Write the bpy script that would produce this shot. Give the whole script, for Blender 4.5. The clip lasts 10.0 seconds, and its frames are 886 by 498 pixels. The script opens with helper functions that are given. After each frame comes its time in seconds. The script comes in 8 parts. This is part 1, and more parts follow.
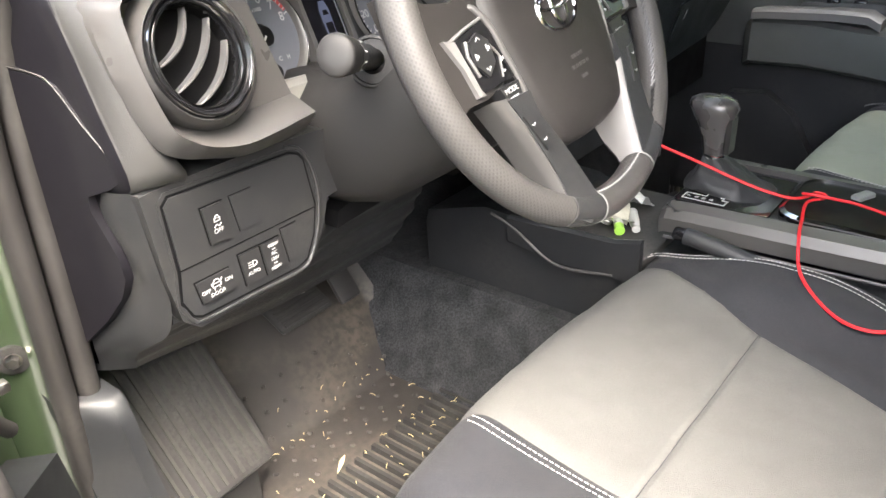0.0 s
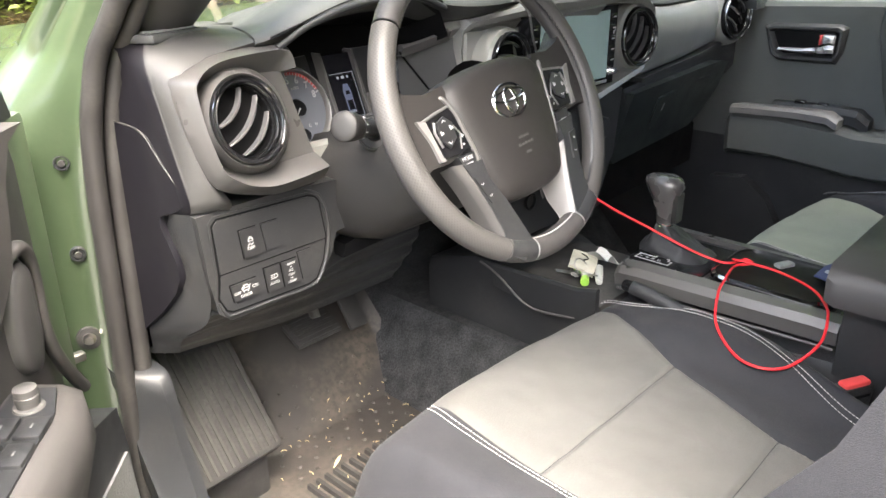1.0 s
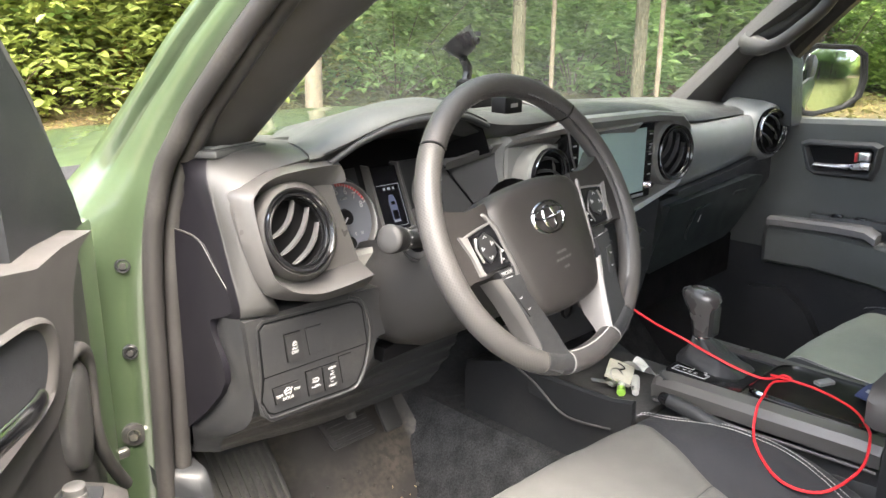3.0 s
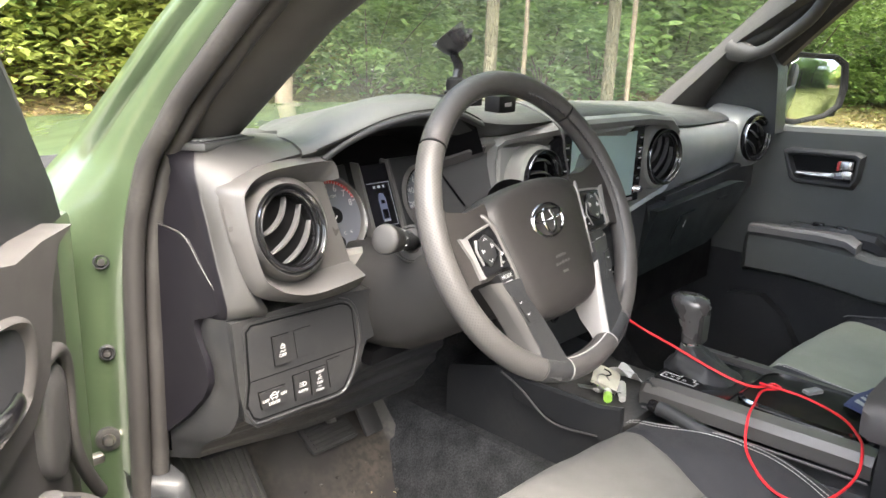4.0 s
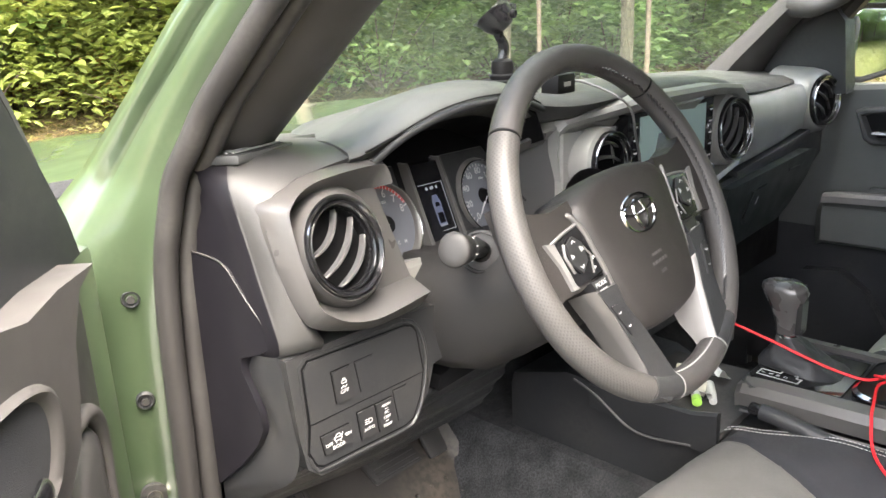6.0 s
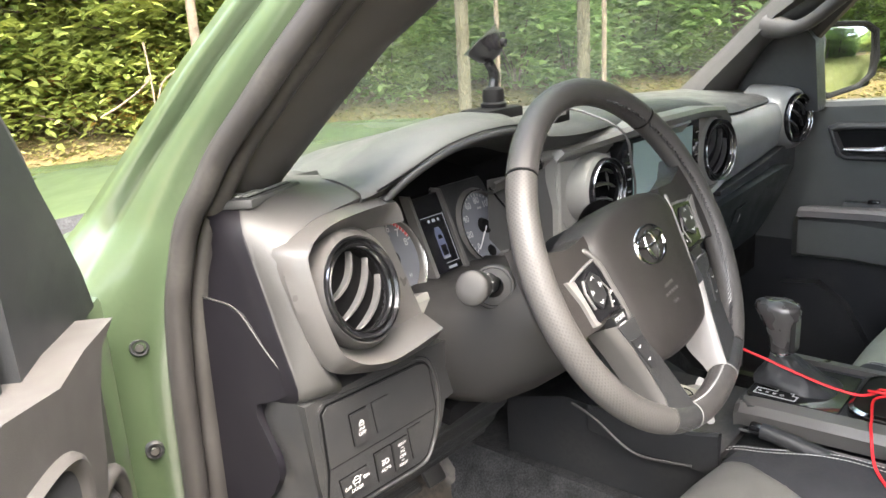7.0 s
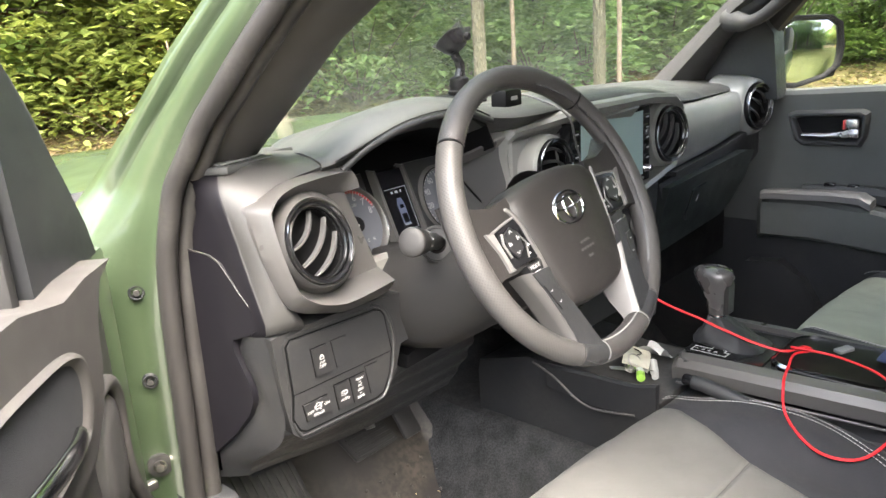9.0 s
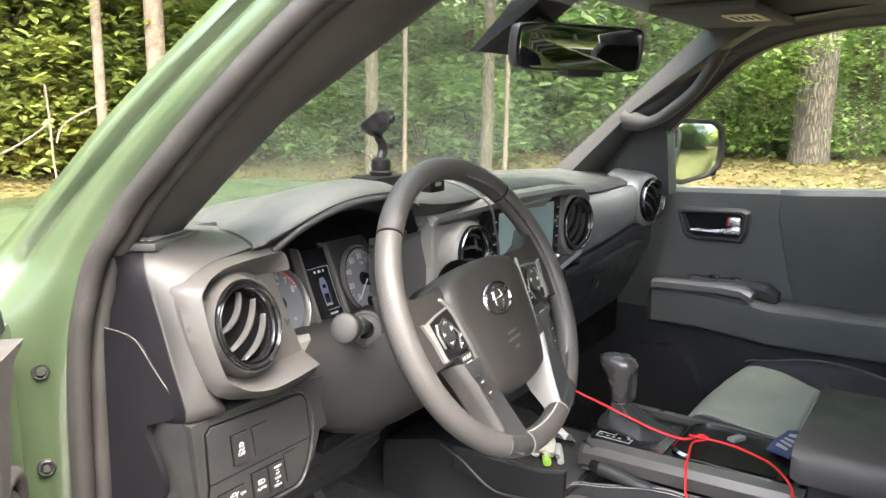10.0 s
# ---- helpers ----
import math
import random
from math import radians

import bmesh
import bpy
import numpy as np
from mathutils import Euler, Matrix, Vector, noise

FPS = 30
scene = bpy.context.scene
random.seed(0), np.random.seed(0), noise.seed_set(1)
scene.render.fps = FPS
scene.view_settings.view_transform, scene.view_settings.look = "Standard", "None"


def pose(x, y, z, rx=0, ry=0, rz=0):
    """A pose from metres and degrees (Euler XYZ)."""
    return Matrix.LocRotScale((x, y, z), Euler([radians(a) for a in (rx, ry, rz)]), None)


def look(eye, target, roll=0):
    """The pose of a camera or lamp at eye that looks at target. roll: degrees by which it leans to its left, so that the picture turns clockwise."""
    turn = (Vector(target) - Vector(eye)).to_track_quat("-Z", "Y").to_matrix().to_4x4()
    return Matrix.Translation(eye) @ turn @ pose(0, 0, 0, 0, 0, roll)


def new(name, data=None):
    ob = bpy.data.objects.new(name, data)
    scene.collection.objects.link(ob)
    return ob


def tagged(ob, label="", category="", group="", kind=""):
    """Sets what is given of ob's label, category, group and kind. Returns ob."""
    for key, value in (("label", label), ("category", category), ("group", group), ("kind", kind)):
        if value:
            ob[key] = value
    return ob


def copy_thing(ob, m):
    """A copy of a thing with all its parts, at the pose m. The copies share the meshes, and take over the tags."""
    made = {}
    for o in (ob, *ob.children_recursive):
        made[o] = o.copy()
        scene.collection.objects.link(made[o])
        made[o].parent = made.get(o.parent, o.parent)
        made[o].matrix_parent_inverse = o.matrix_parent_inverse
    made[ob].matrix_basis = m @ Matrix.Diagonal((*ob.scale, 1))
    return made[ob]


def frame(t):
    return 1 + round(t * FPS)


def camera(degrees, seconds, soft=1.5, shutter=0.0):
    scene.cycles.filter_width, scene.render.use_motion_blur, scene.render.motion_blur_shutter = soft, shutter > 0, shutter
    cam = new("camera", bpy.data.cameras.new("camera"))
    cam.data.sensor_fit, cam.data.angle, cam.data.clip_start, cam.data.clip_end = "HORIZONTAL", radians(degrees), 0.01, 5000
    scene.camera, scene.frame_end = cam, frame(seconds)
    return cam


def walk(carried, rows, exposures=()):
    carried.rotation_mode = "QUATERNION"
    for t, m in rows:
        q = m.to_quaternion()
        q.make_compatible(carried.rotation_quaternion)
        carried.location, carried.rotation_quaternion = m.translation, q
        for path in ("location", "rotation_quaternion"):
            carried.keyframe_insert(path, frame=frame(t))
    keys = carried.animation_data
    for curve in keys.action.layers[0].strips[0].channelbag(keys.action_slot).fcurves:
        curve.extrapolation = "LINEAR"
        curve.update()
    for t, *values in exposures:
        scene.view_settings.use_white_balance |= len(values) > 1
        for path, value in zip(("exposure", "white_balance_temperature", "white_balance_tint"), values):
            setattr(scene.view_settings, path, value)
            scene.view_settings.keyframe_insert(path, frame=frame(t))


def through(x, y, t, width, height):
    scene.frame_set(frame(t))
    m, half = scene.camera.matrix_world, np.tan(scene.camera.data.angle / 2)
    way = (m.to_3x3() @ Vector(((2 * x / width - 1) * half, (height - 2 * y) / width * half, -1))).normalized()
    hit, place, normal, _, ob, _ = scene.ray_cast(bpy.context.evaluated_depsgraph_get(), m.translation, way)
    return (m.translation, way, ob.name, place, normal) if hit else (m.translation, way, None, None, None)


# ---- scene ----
cam = camera(59.3, 10.0)
PATH = [
    (0, (-1.02, -0.368, 1.362), (0.345, 0.757, 0.428), -3.0),
    (0.5, (-1.152, -0.494, 1.4), (0.229, 0.668, 0.536), -0.0),
    (1, (-1.146, -0.576, 1.425), (0.211, 0.671, 0.648), -0.4),
    (1.5, (-1.124, -0.622, 1.427), (0.138, 0.756, 0.714), -2.4),
    (2, (-1.128, -0.633, 1.447), (0.126, 0.789, 0.812), -2.3),
    (2.5, (-1.156, -0.613, 1.456), (0.145, 0.792, 0.88), -1.2),
    (4, (-1.169, -0.539, 1.447), (0.244, 0.767, 0.899), 2.1),
    (4.5, (-1.169, -0.512, 1.443), (0.272, 0.76, 0.891), 2.7),
    (5, (-1.166, -0.5, 1.443), (0.317, 0.725, 0.898), 3.1),
    (5.5, (-1.15, -0.478, 1.442), (0.341, 0.731, 0.883), 1.2),
    (5.7, (-1.133, -0.452, 1.431), (0.305, 0.815, 0.861), -0.4),
    (6.8, (-1.091, -0.353, 1.441), (0.218, 1.048, 0.874), -4.5),
    (7, (-1.141, -0.364, 1.459), (0.3, 0.912, 0.912), -3.5),
    (7.5, (-1.215, -0.438, 1.449), (0.394, 0.625, 0.92), -2.8),
    (8, (-1.182, -0.522, 1.453), (0.297, 0.698, 0.885), -4.9),
    (8.5, (-1.172, -0.54, 1.436), (0.189, 0.788, 0.818), -6.0),
    (9, (-1.195, -0.532, 1.45), (0.205, 0.788, 0.901), -3.9),
    (9.5, (-1.215, -0.498, 1.486), (0.32, 0.709, 1.055), -1.1),
    (10, (-1.233, -0.481, 1.48), (0.39, 0.618, 1.085), 0.8),
]
walk(cam, [(t, look(eye, target, roll)) for t, eye, target, roll in PATH])

# ---- light ----
world = bpy.data.worlds.new("world")
scene.world = world
world.use_nodes = True
wn = world.node_tree.nodes
sky = wn.new("ShaderNodeTexSky")
sky.sky_type = "NISHITA"
sky.sun_disc = False
sky.sun_elevation = radians(62)
sky.sun_rotation = radians(214)
sky.air_density, sky.dust_density, sky.ozone_density = 0.6, 7.0, 0.6
tint = wn.new("ShaderNodeMix")
tint.data_type, tint.blend_type = "RGBA", "MULTIPLY"
tint.inputs[0].default_value, tint.inputs[7].default_value = 1.0, (0.99, 1.0, 0.96, 1)
world.node_tree.links.new(sky.outputs[0], tint.inputs[6])
world.node_tree.links.new(tint.outputs[2], wn["Background"].inputs[0])
wn["Background"].inputs[1].default_value = 0.165
sun_data = bpy.data.lights.new("sun", "SUN")
sun_data.energy, sun_data.angle, sun_data.color = 1.15, radians(70), (1.0, 0.99, 0.95)
sun = new("sun", sun_data)
sun.matrix_world = look((-4.2, -6.2, 11.0), (0, 0, 0))
scene.view_settings.exposure = 3.86


# ---- building helpers ----
def world_of(ob):
    return (world_of(ob.parent) @ ob.matrix_parent_inverse if ob.parent else Matrix()) @ ob.matrix_basis


def thing(name, label, category, group="", kind="", at=(0, 0, 0)):
    ob = new(name)
    ob.empty_display_size = 0.05
    ob.location = at
    return tagged(ob, label, category, group, kind)


def part(name, bm, material, parent=None, label="", sharp=35, **tags):
    """Link a bmesh, built in world coordinates, as one mesh object."""
    me = bpy.data.meshes.new(name)
    bmesh.ops.recalc_face_normals(bm, faces=bm.faces)
    bm.to_mesh(me)
    bm.free()
    for p in me.polygons:
        p.use_smooth = True
    me.set_sharp_from_angle(angle=radians(sharp))
    for m in material if isinstance(material, (list, tuple)) else [material]:
        me.materials.append(m)
    ob = new(name, me)
    if parent:
        ob.parent = parent
        ob.matrix_parent_inverse = world_of(parent).inverted()
    return tagged(ob, label, **tags)


def soften(bm, width, seg=2, angle=25):
    if width <= 0:
        return bm
    edges = [e for e in bm.edges if len(e.link_faces) == 2 and e.calc_face_angle(0) > radians(angle)]
    bmesh.ops.bevel(bm, geom=edges, offset=width, segments=seg, affect="EDGES", profile=0.5, clamp_overlap=True)
    return bm


def box(x0, x1, y0, y1, z0, z1, bev=0.004, seg=2, bm=None):
    b = bmesh.new()
    bmesh.ops.create_cube(b, size=1)
    b.transform(Matrix.Translation(((x0 + x1) / 2, (y0 + y1) / 2, (z0 + z1) / 2)) @ Matrix.Diagonal((x1 - x0, y1 - y0, z1 - z0, 1)))
    soften(b, bev, seg)
    return merge(bm, b)


def merge(a, b):
    """Add bmesh b to a (or return b)."""
    if a is None:
        return b
    at = {}
    for v in b.verts:
        at[v] = a.verts.new(v.co)
    for f in b.faces:
        n = a.faces.new([at[v] for v in f.verts])
        n.material_index = f.material_index
    b.free()
    return a


def prism(poly, axis, d0, d1, bev=0.0, seg=2, bm=None, taper=0.0):
    """Extrude a polygon. axis y: points are (x, z); x: (y, z); z: (x, y)."""
    b = bmesh.new()
    cx = sum(p[0] for p in poly) / len(poly)
    cy = sum(p[1] for p in poly) / len(poly)

    def place(p, d, s):
        u, v = cx + (p[0] - cx) * s, cy + (p[1] - cy) * s
        return {"y": (u, d, v), "x": (d, u, v), "z": (u, v, d)}[axis]
    lo = [b.verts.new(place(p, d0, 1 - taper)) for p in poly]
    hi = [b.verts.new(place(p, d1, 1)) for p in poly]
    b.faces.new(lo)
    b.faces.new(hi)
    for i in range(len(poly)):
        b.faces.new((lo[i - 1], lo[i], hi[i], hi[i - 1]))
    soften(b, bev, seg)
    return merge(bm, b)


def loft(rings, ring=True, caps=True, bm=None):
    b = bmesh.new()
    rows = [[b.verts.new(p) for p in r] for r in rings]
    n = len(rows[0])
    for r, s in zip(rows, rows[1:]):
        for i in range(0 if ring else 1, n):
            b.faces.new((r[i - 1], r[i], s[i], s[i - 1]))
    if ring and caps:
        b.faces.new(rows[0])
        b.faces.new(rows[-1])
    return merge(bm, b)


def spline(points, per=6, closed=False):
    """Catmull-Rom through the points."""
    p = [Vector(q) for q in points]
    n = len(p)
    out = []
    for i in range(n if closed else n - 1):
        a, b, c, d = (p[(i + k) % n] if closed else p[min(max(i + k, 0), n - 1)] for k in (-1, 0, 1, 2))
        for s in range(per):
            t = s / per
            out.append(0.5 * (2 * b + (c - a) * t + (2 * a - 5 * b + 4 * c - d) * t * t + (3 * b - a - 3 * c + d) * t ** 3))
    if not closed:
        out.append(p[-1])
    return out


def tube(points, radius, sides=10, closed=False, bm=None, flat=1.0, up=None):
    """A round (or flattened) bar along a polyline; radius may be a list."""
    pts = [Vector(p) for p in points]
    n = len(pts)
    rings = []
    prev = Vector(up) if up else None
    for i, p in enumerate(pts):
        a, c = pts[i - 1] if (closed or i) else p, pts[(i + 1) % n] if (closed or i < n - 1) else p
        d = (c - a).normalized()
        if prev is None:
            prev = d.orthogonal().normalized()
        u = (prev - d * prev.dot(d)).normalized()
        prev = u if not up else Vector(up)
        w = d.cross(u)
        r = radius[i] if isinstance(radius, (list, tuple)) else radius
        rings.append([p + u * (r * flat * math.cos(2 * math.pi * k / sides)) + w * (r * math.sin(2 * math.pi * k / sides)) for k in range(sides)])
    if closed:
        rings.append(rings[0])
        b = loft(rings, caps=False)
        bmesh.ops.remove_doubles(b, verts=b.verts, dist=1e-6)
        return merge(bm, b)
    return loft(rings, bm=bm)


def lathe(profile, centre=(0, 0, 0), axis=(0, 0, 1), seg=32, bm=None, ring=False):
    """Turn (radius, height) pairs about an axis."""
    turn = Vector((0, 0, 1)).rotation_difference(Vector(axis)).to_matrix().to_4x4()
    m = Matrix.Translation(centre) @ turn
    b = bmesh.new()
    rows = []
    for r, h in profile:
        if r < 1e-6:
            rows.append([b.verts.new(m @ Vector((0, 0, h)))])
        else:
            rows.append([b.verts.new(m @ Vector((r * math.cos(2 * math.pi * k / seg), r * math.sin(2 * math.pi * k / seg), h))) for k in range(seg)])
    pairs = list(zip(rows, rows[1:])) + ([(rows[-1], rows[0])] if ring else [])
    for r, s in pairs:
        for k in range(seg):
            q = [r[k - 1], r[k], s[k], s[k - 1]] if len(r) > 1 and len(s) > 1 else ([r[0], s[k], s[k - 1]] if len(r) == 1 else [r[k - 1], r[k], s[0]])
            b.faces.new(q)
    return merge(bm, b)


def sheet(f, nu, nv, thick=0.0, bm=None):
    """A surface f(u, v), u and v from 0 to 1; thick lowers a second layer under it and closes the rim."""
    b = bmesh.new()
    g = [[b.verts.new(f(i / nu, j / nv)) for j in range(nv + 1)] for i in range(nu + 1)]
    for i in range(nu):
        for j in range(nv):
            b.faces.new((g[i][j], g[i + 1][j], g[i + 1][j + 1], g[i][j + 1]))
    if thick:
        h = [[b.verts.new(v.co - Vector((0, 0, abs(thick)))) for v in row] for row in g]
        for i in range(nu):
            for j in range(nv):
                b.faces.new((h[i][j], h[i][j + 1], h[i + 1][j + 1], h[i + 1][j]))
        rim = [(i, 0) for i in range(nu)] + [(nu, j) for j in range(nv)] + [(i, nv) for i in range(nu, 0, -1)] + [(0, j) for j in range(nv, 0, -1)]
        for (a, c), (d, e) in zip(rim, rim[1:] + rim[:1]):
            b.faces.new((g[a][c], h[a][c], h[d][e], g[d][e]))
    return merge(bm, b)


def moved(bm, m):
    bm.transform(m)
    return bm


def lerp(table, x):
    """Piecewise linear: rows of (x, a, b, ...)."""
    if x <= table[0][0]:
        return table[0][1:]
    for p, q in zip(table, table[1:]):
        if x <= q[0]:
            t = (x - p[0]) / (q[0] - p[0])
            t = t * t * (3 - 2 * t)
            return tuple(a + (b - a) * t for a, b in zip(p[1:], q[1:]))
    return table[-1][1:]


def smooth(t):
    t = min(1, max(0, t))
    return t * t * (3 - 2 * t)


# ---- materials ----
def shader(name, colour, rough=0.5, metal=0.0, vary=0.15, scale=6.0, grain=0.0, grain_scale=400.0, bump=0.0, bump_scale=600.0,
           bump_kind="NOISE", coat=0.0, spec=0.5, dirt=None, dirt_amount=0.0, dirt_scale=9.0, sheen=0.0, rough_vary=0.08, islands=0.0):
    """A principled material: broad and fine colour variation, optional dust or stains, relief and gloss."""
    m = bpy.data.materials.new(name)
    m.use_nodes = True
    nt = m.node_tree
    n, link = nt.nodes, nt.links.new
    b = n["Principled BSDF"]
    b.inputs["Metallic"].default_value = metal
    b.inputs["Specular IOR Level"].default_value = spec
    b.inputs["Coat Weight"].default_value = coat
    b.inputs["Coat Roughness"].default_value = 0.06
    b.inputs["Sheen Weight"].default_value = sheen
    co = n.new("ShaderNodeTexCoord")

    def noise_tex(s, detail=4):
        t = n.new("ShaderNodeTexNoise")
        t.inputs["Scale"].default_value = s
        t.inputs["Detail"].default_value = detail
        link(co.outputs["Object"], t.inputs["Vector"])
        return t.outputs["Fac"]

    def mix(fac, a, c, kind="MIX"):
        x = n.new("ShaderNodeMix")
        x.data_type, x.blend_type = "RGBA", kind
        for value, socket in ((fac, x.inputs[0]), (a, x.inputs[6]), (c, x.inputs[7])):
            if isinstance(value, (int, float)):
                socket.default_value = value
            elif isinstance(value, tuple):
                socket.default_value = (*value, 1) if len(value) == 3 else value
            else:
                link(value, socket)
        return x.outputs[2]

    def ramp(fac, lo, hi, a=0.0, c=1.0):
        r = n.new("ShaderNodeMapRange")
        link(fac, r.inputs[0])
        for i, v in enumerate((lo, hi, a, c)):
            r.inputs[i + 1].default_value = v
        return r.outputs[0]
    broad = noise_tex(scale)
    col = mix(ramp(broad, 0.3, 0.7), tuple(c * (1 - vary) for c in colour), tuple(min(1, c * (1 + vary)) for c in colour))
    if grain:
        col = mix(ramp(noise_tex(grain_scale, 2), 0.3, 0.7, 0, grain), col, (0.0, 0.0, 0.0))
    if islands:
        geo = n.new("ShaderNodeNewGeometry")
        col = mix(ramp(geo.outputs["Random Per Island"], 0, 1, 0, islands), col, tuple(min(1, c * 1.9) for c in colour))
    if dirt:
        patch = mix(1.0, mix(0.0, ramp(noise_tex(dirt_scale, 6), 0.45, 0.75), (0, 0, 0)), ramp(noise_tex(dirt_scale * 14, 3), 0.35, 0.6, 0.25, 1.0), "MULTIPLY")
        mul = n.new("ShaderNodeMath")
        mul.operation = "MULTIPLY"
        link(patch, mul.inputs[0])
        mul.inputs[1].default_value = dirt_amount
        col = mix(mul.outputs[0], col, dirt)
    link(col, b.inputs["Base Color"])
    link(ramp(noise_tex(scale * 3.1), 0.3, 0.7, max(0.02, rough - rough_vary), min(1, rough + rough_vary)), b.inputs["Roughness"])
    if bump:
        bp = n.new("ShaderNodeBump")
        bp.inputs["Strength"].default_value = bump
        bp.inputs["Distance"].default_value = 0.001
        if bump_kind == "NOISE":
            h = noise_tex(bump_scale, 3)
        else:
            v = n.new("ShaderNodeTexVoronoi")
            v.inputs["Scale"].default_value = bump_scale
            link(co.outputs["Object"], v.inputs["Vector"])
            h = v.outputs["Distance"]
            if bump_kind == "DOTS":
                turn = n.new("ShaderNodeMapping")
                turn.inputs["Rotation"].default_value = (0, 0, radians(45))
                link(co.outputs["UV"], turn.inputs["Vector"])
                link(turn.outputs[0], v.inputs["Vector"])
                v.voronoi_dimensions = "2D"
                v.inputs["Randomness"].default_value = 0.0
                h = ramp(v.outputs["Distance"], 0.12, 0.42)
                link(mix(ramp(v.outputs["Distance"], 0.12, 0.42, 0.30, 0.0), col, (0.0, 0.0, 0.0)), b.inputs["Base Color"])
        link(h, bp.inputs["Height"])
        link(bp.outputs[0], b.inputs["Normal"])
    return m


def glass(name, tint=(0.9, 0.96, 0.92), dust=0.0, rough=0.0):
    """Clear thin glass: mostly see-through with a mirror gloss, and a film of dust that also paints in haze."""
    m = bpy.data.materials.new(name)
    m.use_nodes = True
    nt = m.node_tree
    n, link = nt.nodes, nt.links.new
    n.remove(n["Principled BSDF"])
    tr, gl, df = n.new("ShaderNodeBsdfTransparent"), n.new("ShaderNodeBsdfGlossy"), n.new("ShaderNodeBsdfDiffuse")
    tr.inputs[0].default_value = (*tint, 1)
    gl.inputs["Roughness"].default_value = rough
    # greenish film colour stands for reflected haze as well as dust
    df.inputs[0].default_value = (0.74, 0.84, 0.70, 1)
    lw, fr = n.new("ShaderNodeLayerWeight"), n.new("ShaderNodeMapRange")
    lw.inputs[0].default_value = 0.12
    for i, v in enumerate((0.0, 1.0, 0.03, 0.5)):
        fr.inputs[i + 1].default_value = v
    link(lw.outputs["Facing"], fr.inputs[0])
    a, d = n.new("ShaderNodeMixShader"), n.new("ShaderNodeMixShader")
    link(fr.outputs[0], a.inputs[0])
    link(tr.outputs[0], a.inputs[1])
    link(gl.outputs[0], a.inputs[2])
    co, tex, rng = n.new("ShaderNodeTexCoord"), n.new("ShaderNodeTexNoise"), n.new("ShaderNodeMapRange")
    tex.inputs["Scale"].default_value = 3.0
    tex.inputs["Detail"].default_value = 5
    link(co.outputs["Object"], tex.inputs["Vector"])
    link(tex.outputs["Fac"], rng.inputs[0])
    for i, v in enumerate((0.35, 0.7, dust * 0.5, dust * 1.4)):
        rng.inputs[i + 1].default_value = v
    link(rng.outputs[0], d.inputs[0])
    link(a.outputs[0], d.inputs[1])
    link(df.outputs[0], d.inputs[2])
    link(d.outputs[0], n["Material Output"].inputs[0])
    return m


M_DASH = shader("soft dash plastic", (0.042, 0.043, 0.044), 0.48, spec=0.4, bump=0.15, bump_scale=900, bump_kind="VORONOI", vary=0.12)
M_HARD = shader("hard black plastic", (0.017, 0.018, 0.020), 0.40, spec=0.4, bump=0.35, bump_scale=1100, vary=0.15, dirt=(0.2, 0.18, 0.15), dirt_amount=0.06)
# Near black, so the shade of holes and footwell is in the colour.
M_BLACK = shader("deep black plastic and shaded hollows", (0.004, 0.004, 0.0045), 0.5, spec=0.12, vary=0.2)
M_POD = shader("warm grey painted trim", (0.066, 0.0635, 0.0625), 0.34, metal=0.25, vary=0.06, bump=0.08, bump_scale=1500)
M_SILVER = shader("silver painted trim", (0.135, 0.130, 0.128), 0.48, metal=0.15, vary=0.05)
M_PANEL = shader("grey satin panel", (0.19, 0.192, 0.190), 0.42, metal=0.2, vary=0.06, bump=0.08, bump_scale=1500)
M_CHROME = shader("chrome", (0.75, 0.76, 0.78), 0.06, metal=1.0, vary=0.03, rough_vary=0.03)
M_GLOSS = shader("gloss black", (0.008, 0.008, 0.009), 0.14, vary=0.1, rough_vary=0.03)
M_LEATHER = shader("black leather", (0.036, 0.034, 0.034), 0.42, bump=0.35, bump_scale=1300, bump_kind="VORONOI", vary=0.15)
M_PERF = shader("perforated leather", (0.043, 0.041, 0.040), 0.54, spec=0.4, bump=0.12, bump_scale=320, bump_kind="DOTS", vary=0.12)
M_PAINT = shader("army green paint", (0.041, 0.060, 0.032), 0.34, coat=0.9, vary=0.05, rough_vary=0.04, dirt=(0.3, 0.33, 0.22), dirt_amount=0.05)
M_RUBBER = shader("black rubber", (0.022, 0.021, 0.021), 0.65, vary=0.2, dirt=(0.2, 0.19, 0.17), dirt_amount=0.15, dirt_scale=14)
M_MAT = shader("dusty rubber mat", (0.030, 0.027, 0.025), 0.6, vary=0.35, scale=5, bump=0.4, bump_scale=500, dirt=(0.14, 0.118, 0.092), dirt_amount=0.6, dirt_scale=6)
M_CARPET = shader("dark carpet", (0.042, 0.043, 0.046), 0.95, spec=0.1, vary=0.35, scale=25, bump=1.0, bump_scale=500, sheen=0.02, grain=0.5, grain_scale=300)
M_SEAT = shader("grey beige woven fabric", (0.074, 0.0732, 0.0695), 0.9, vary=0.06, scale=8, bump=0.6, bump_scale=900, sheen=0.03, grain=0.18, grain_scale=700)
M_SEATDARK = shader("charcoal seat fabric", (0.023, 0.0235, 0.0275), 0.85, spec=0.25, vary=0.1, bump=0.7, bump_scale=900, sheen=0.03, grain=0.3, grain_scale=700)
# Colour raised well above M_SEAT to offset weak light on the passenger side.
M_PSEATLIT = shader("olive grey woven fabric lightened for weak light", (0.22, 0.235, 0.18), 0.9, vary=0.06, bump=0.6, bump_scale=900, sheen=0.03, grain=0.18, grain_scale=700)
M_THREAD = shader("white thread", (0.42, 0.41, 0.40), 0.8, vary=0.1)
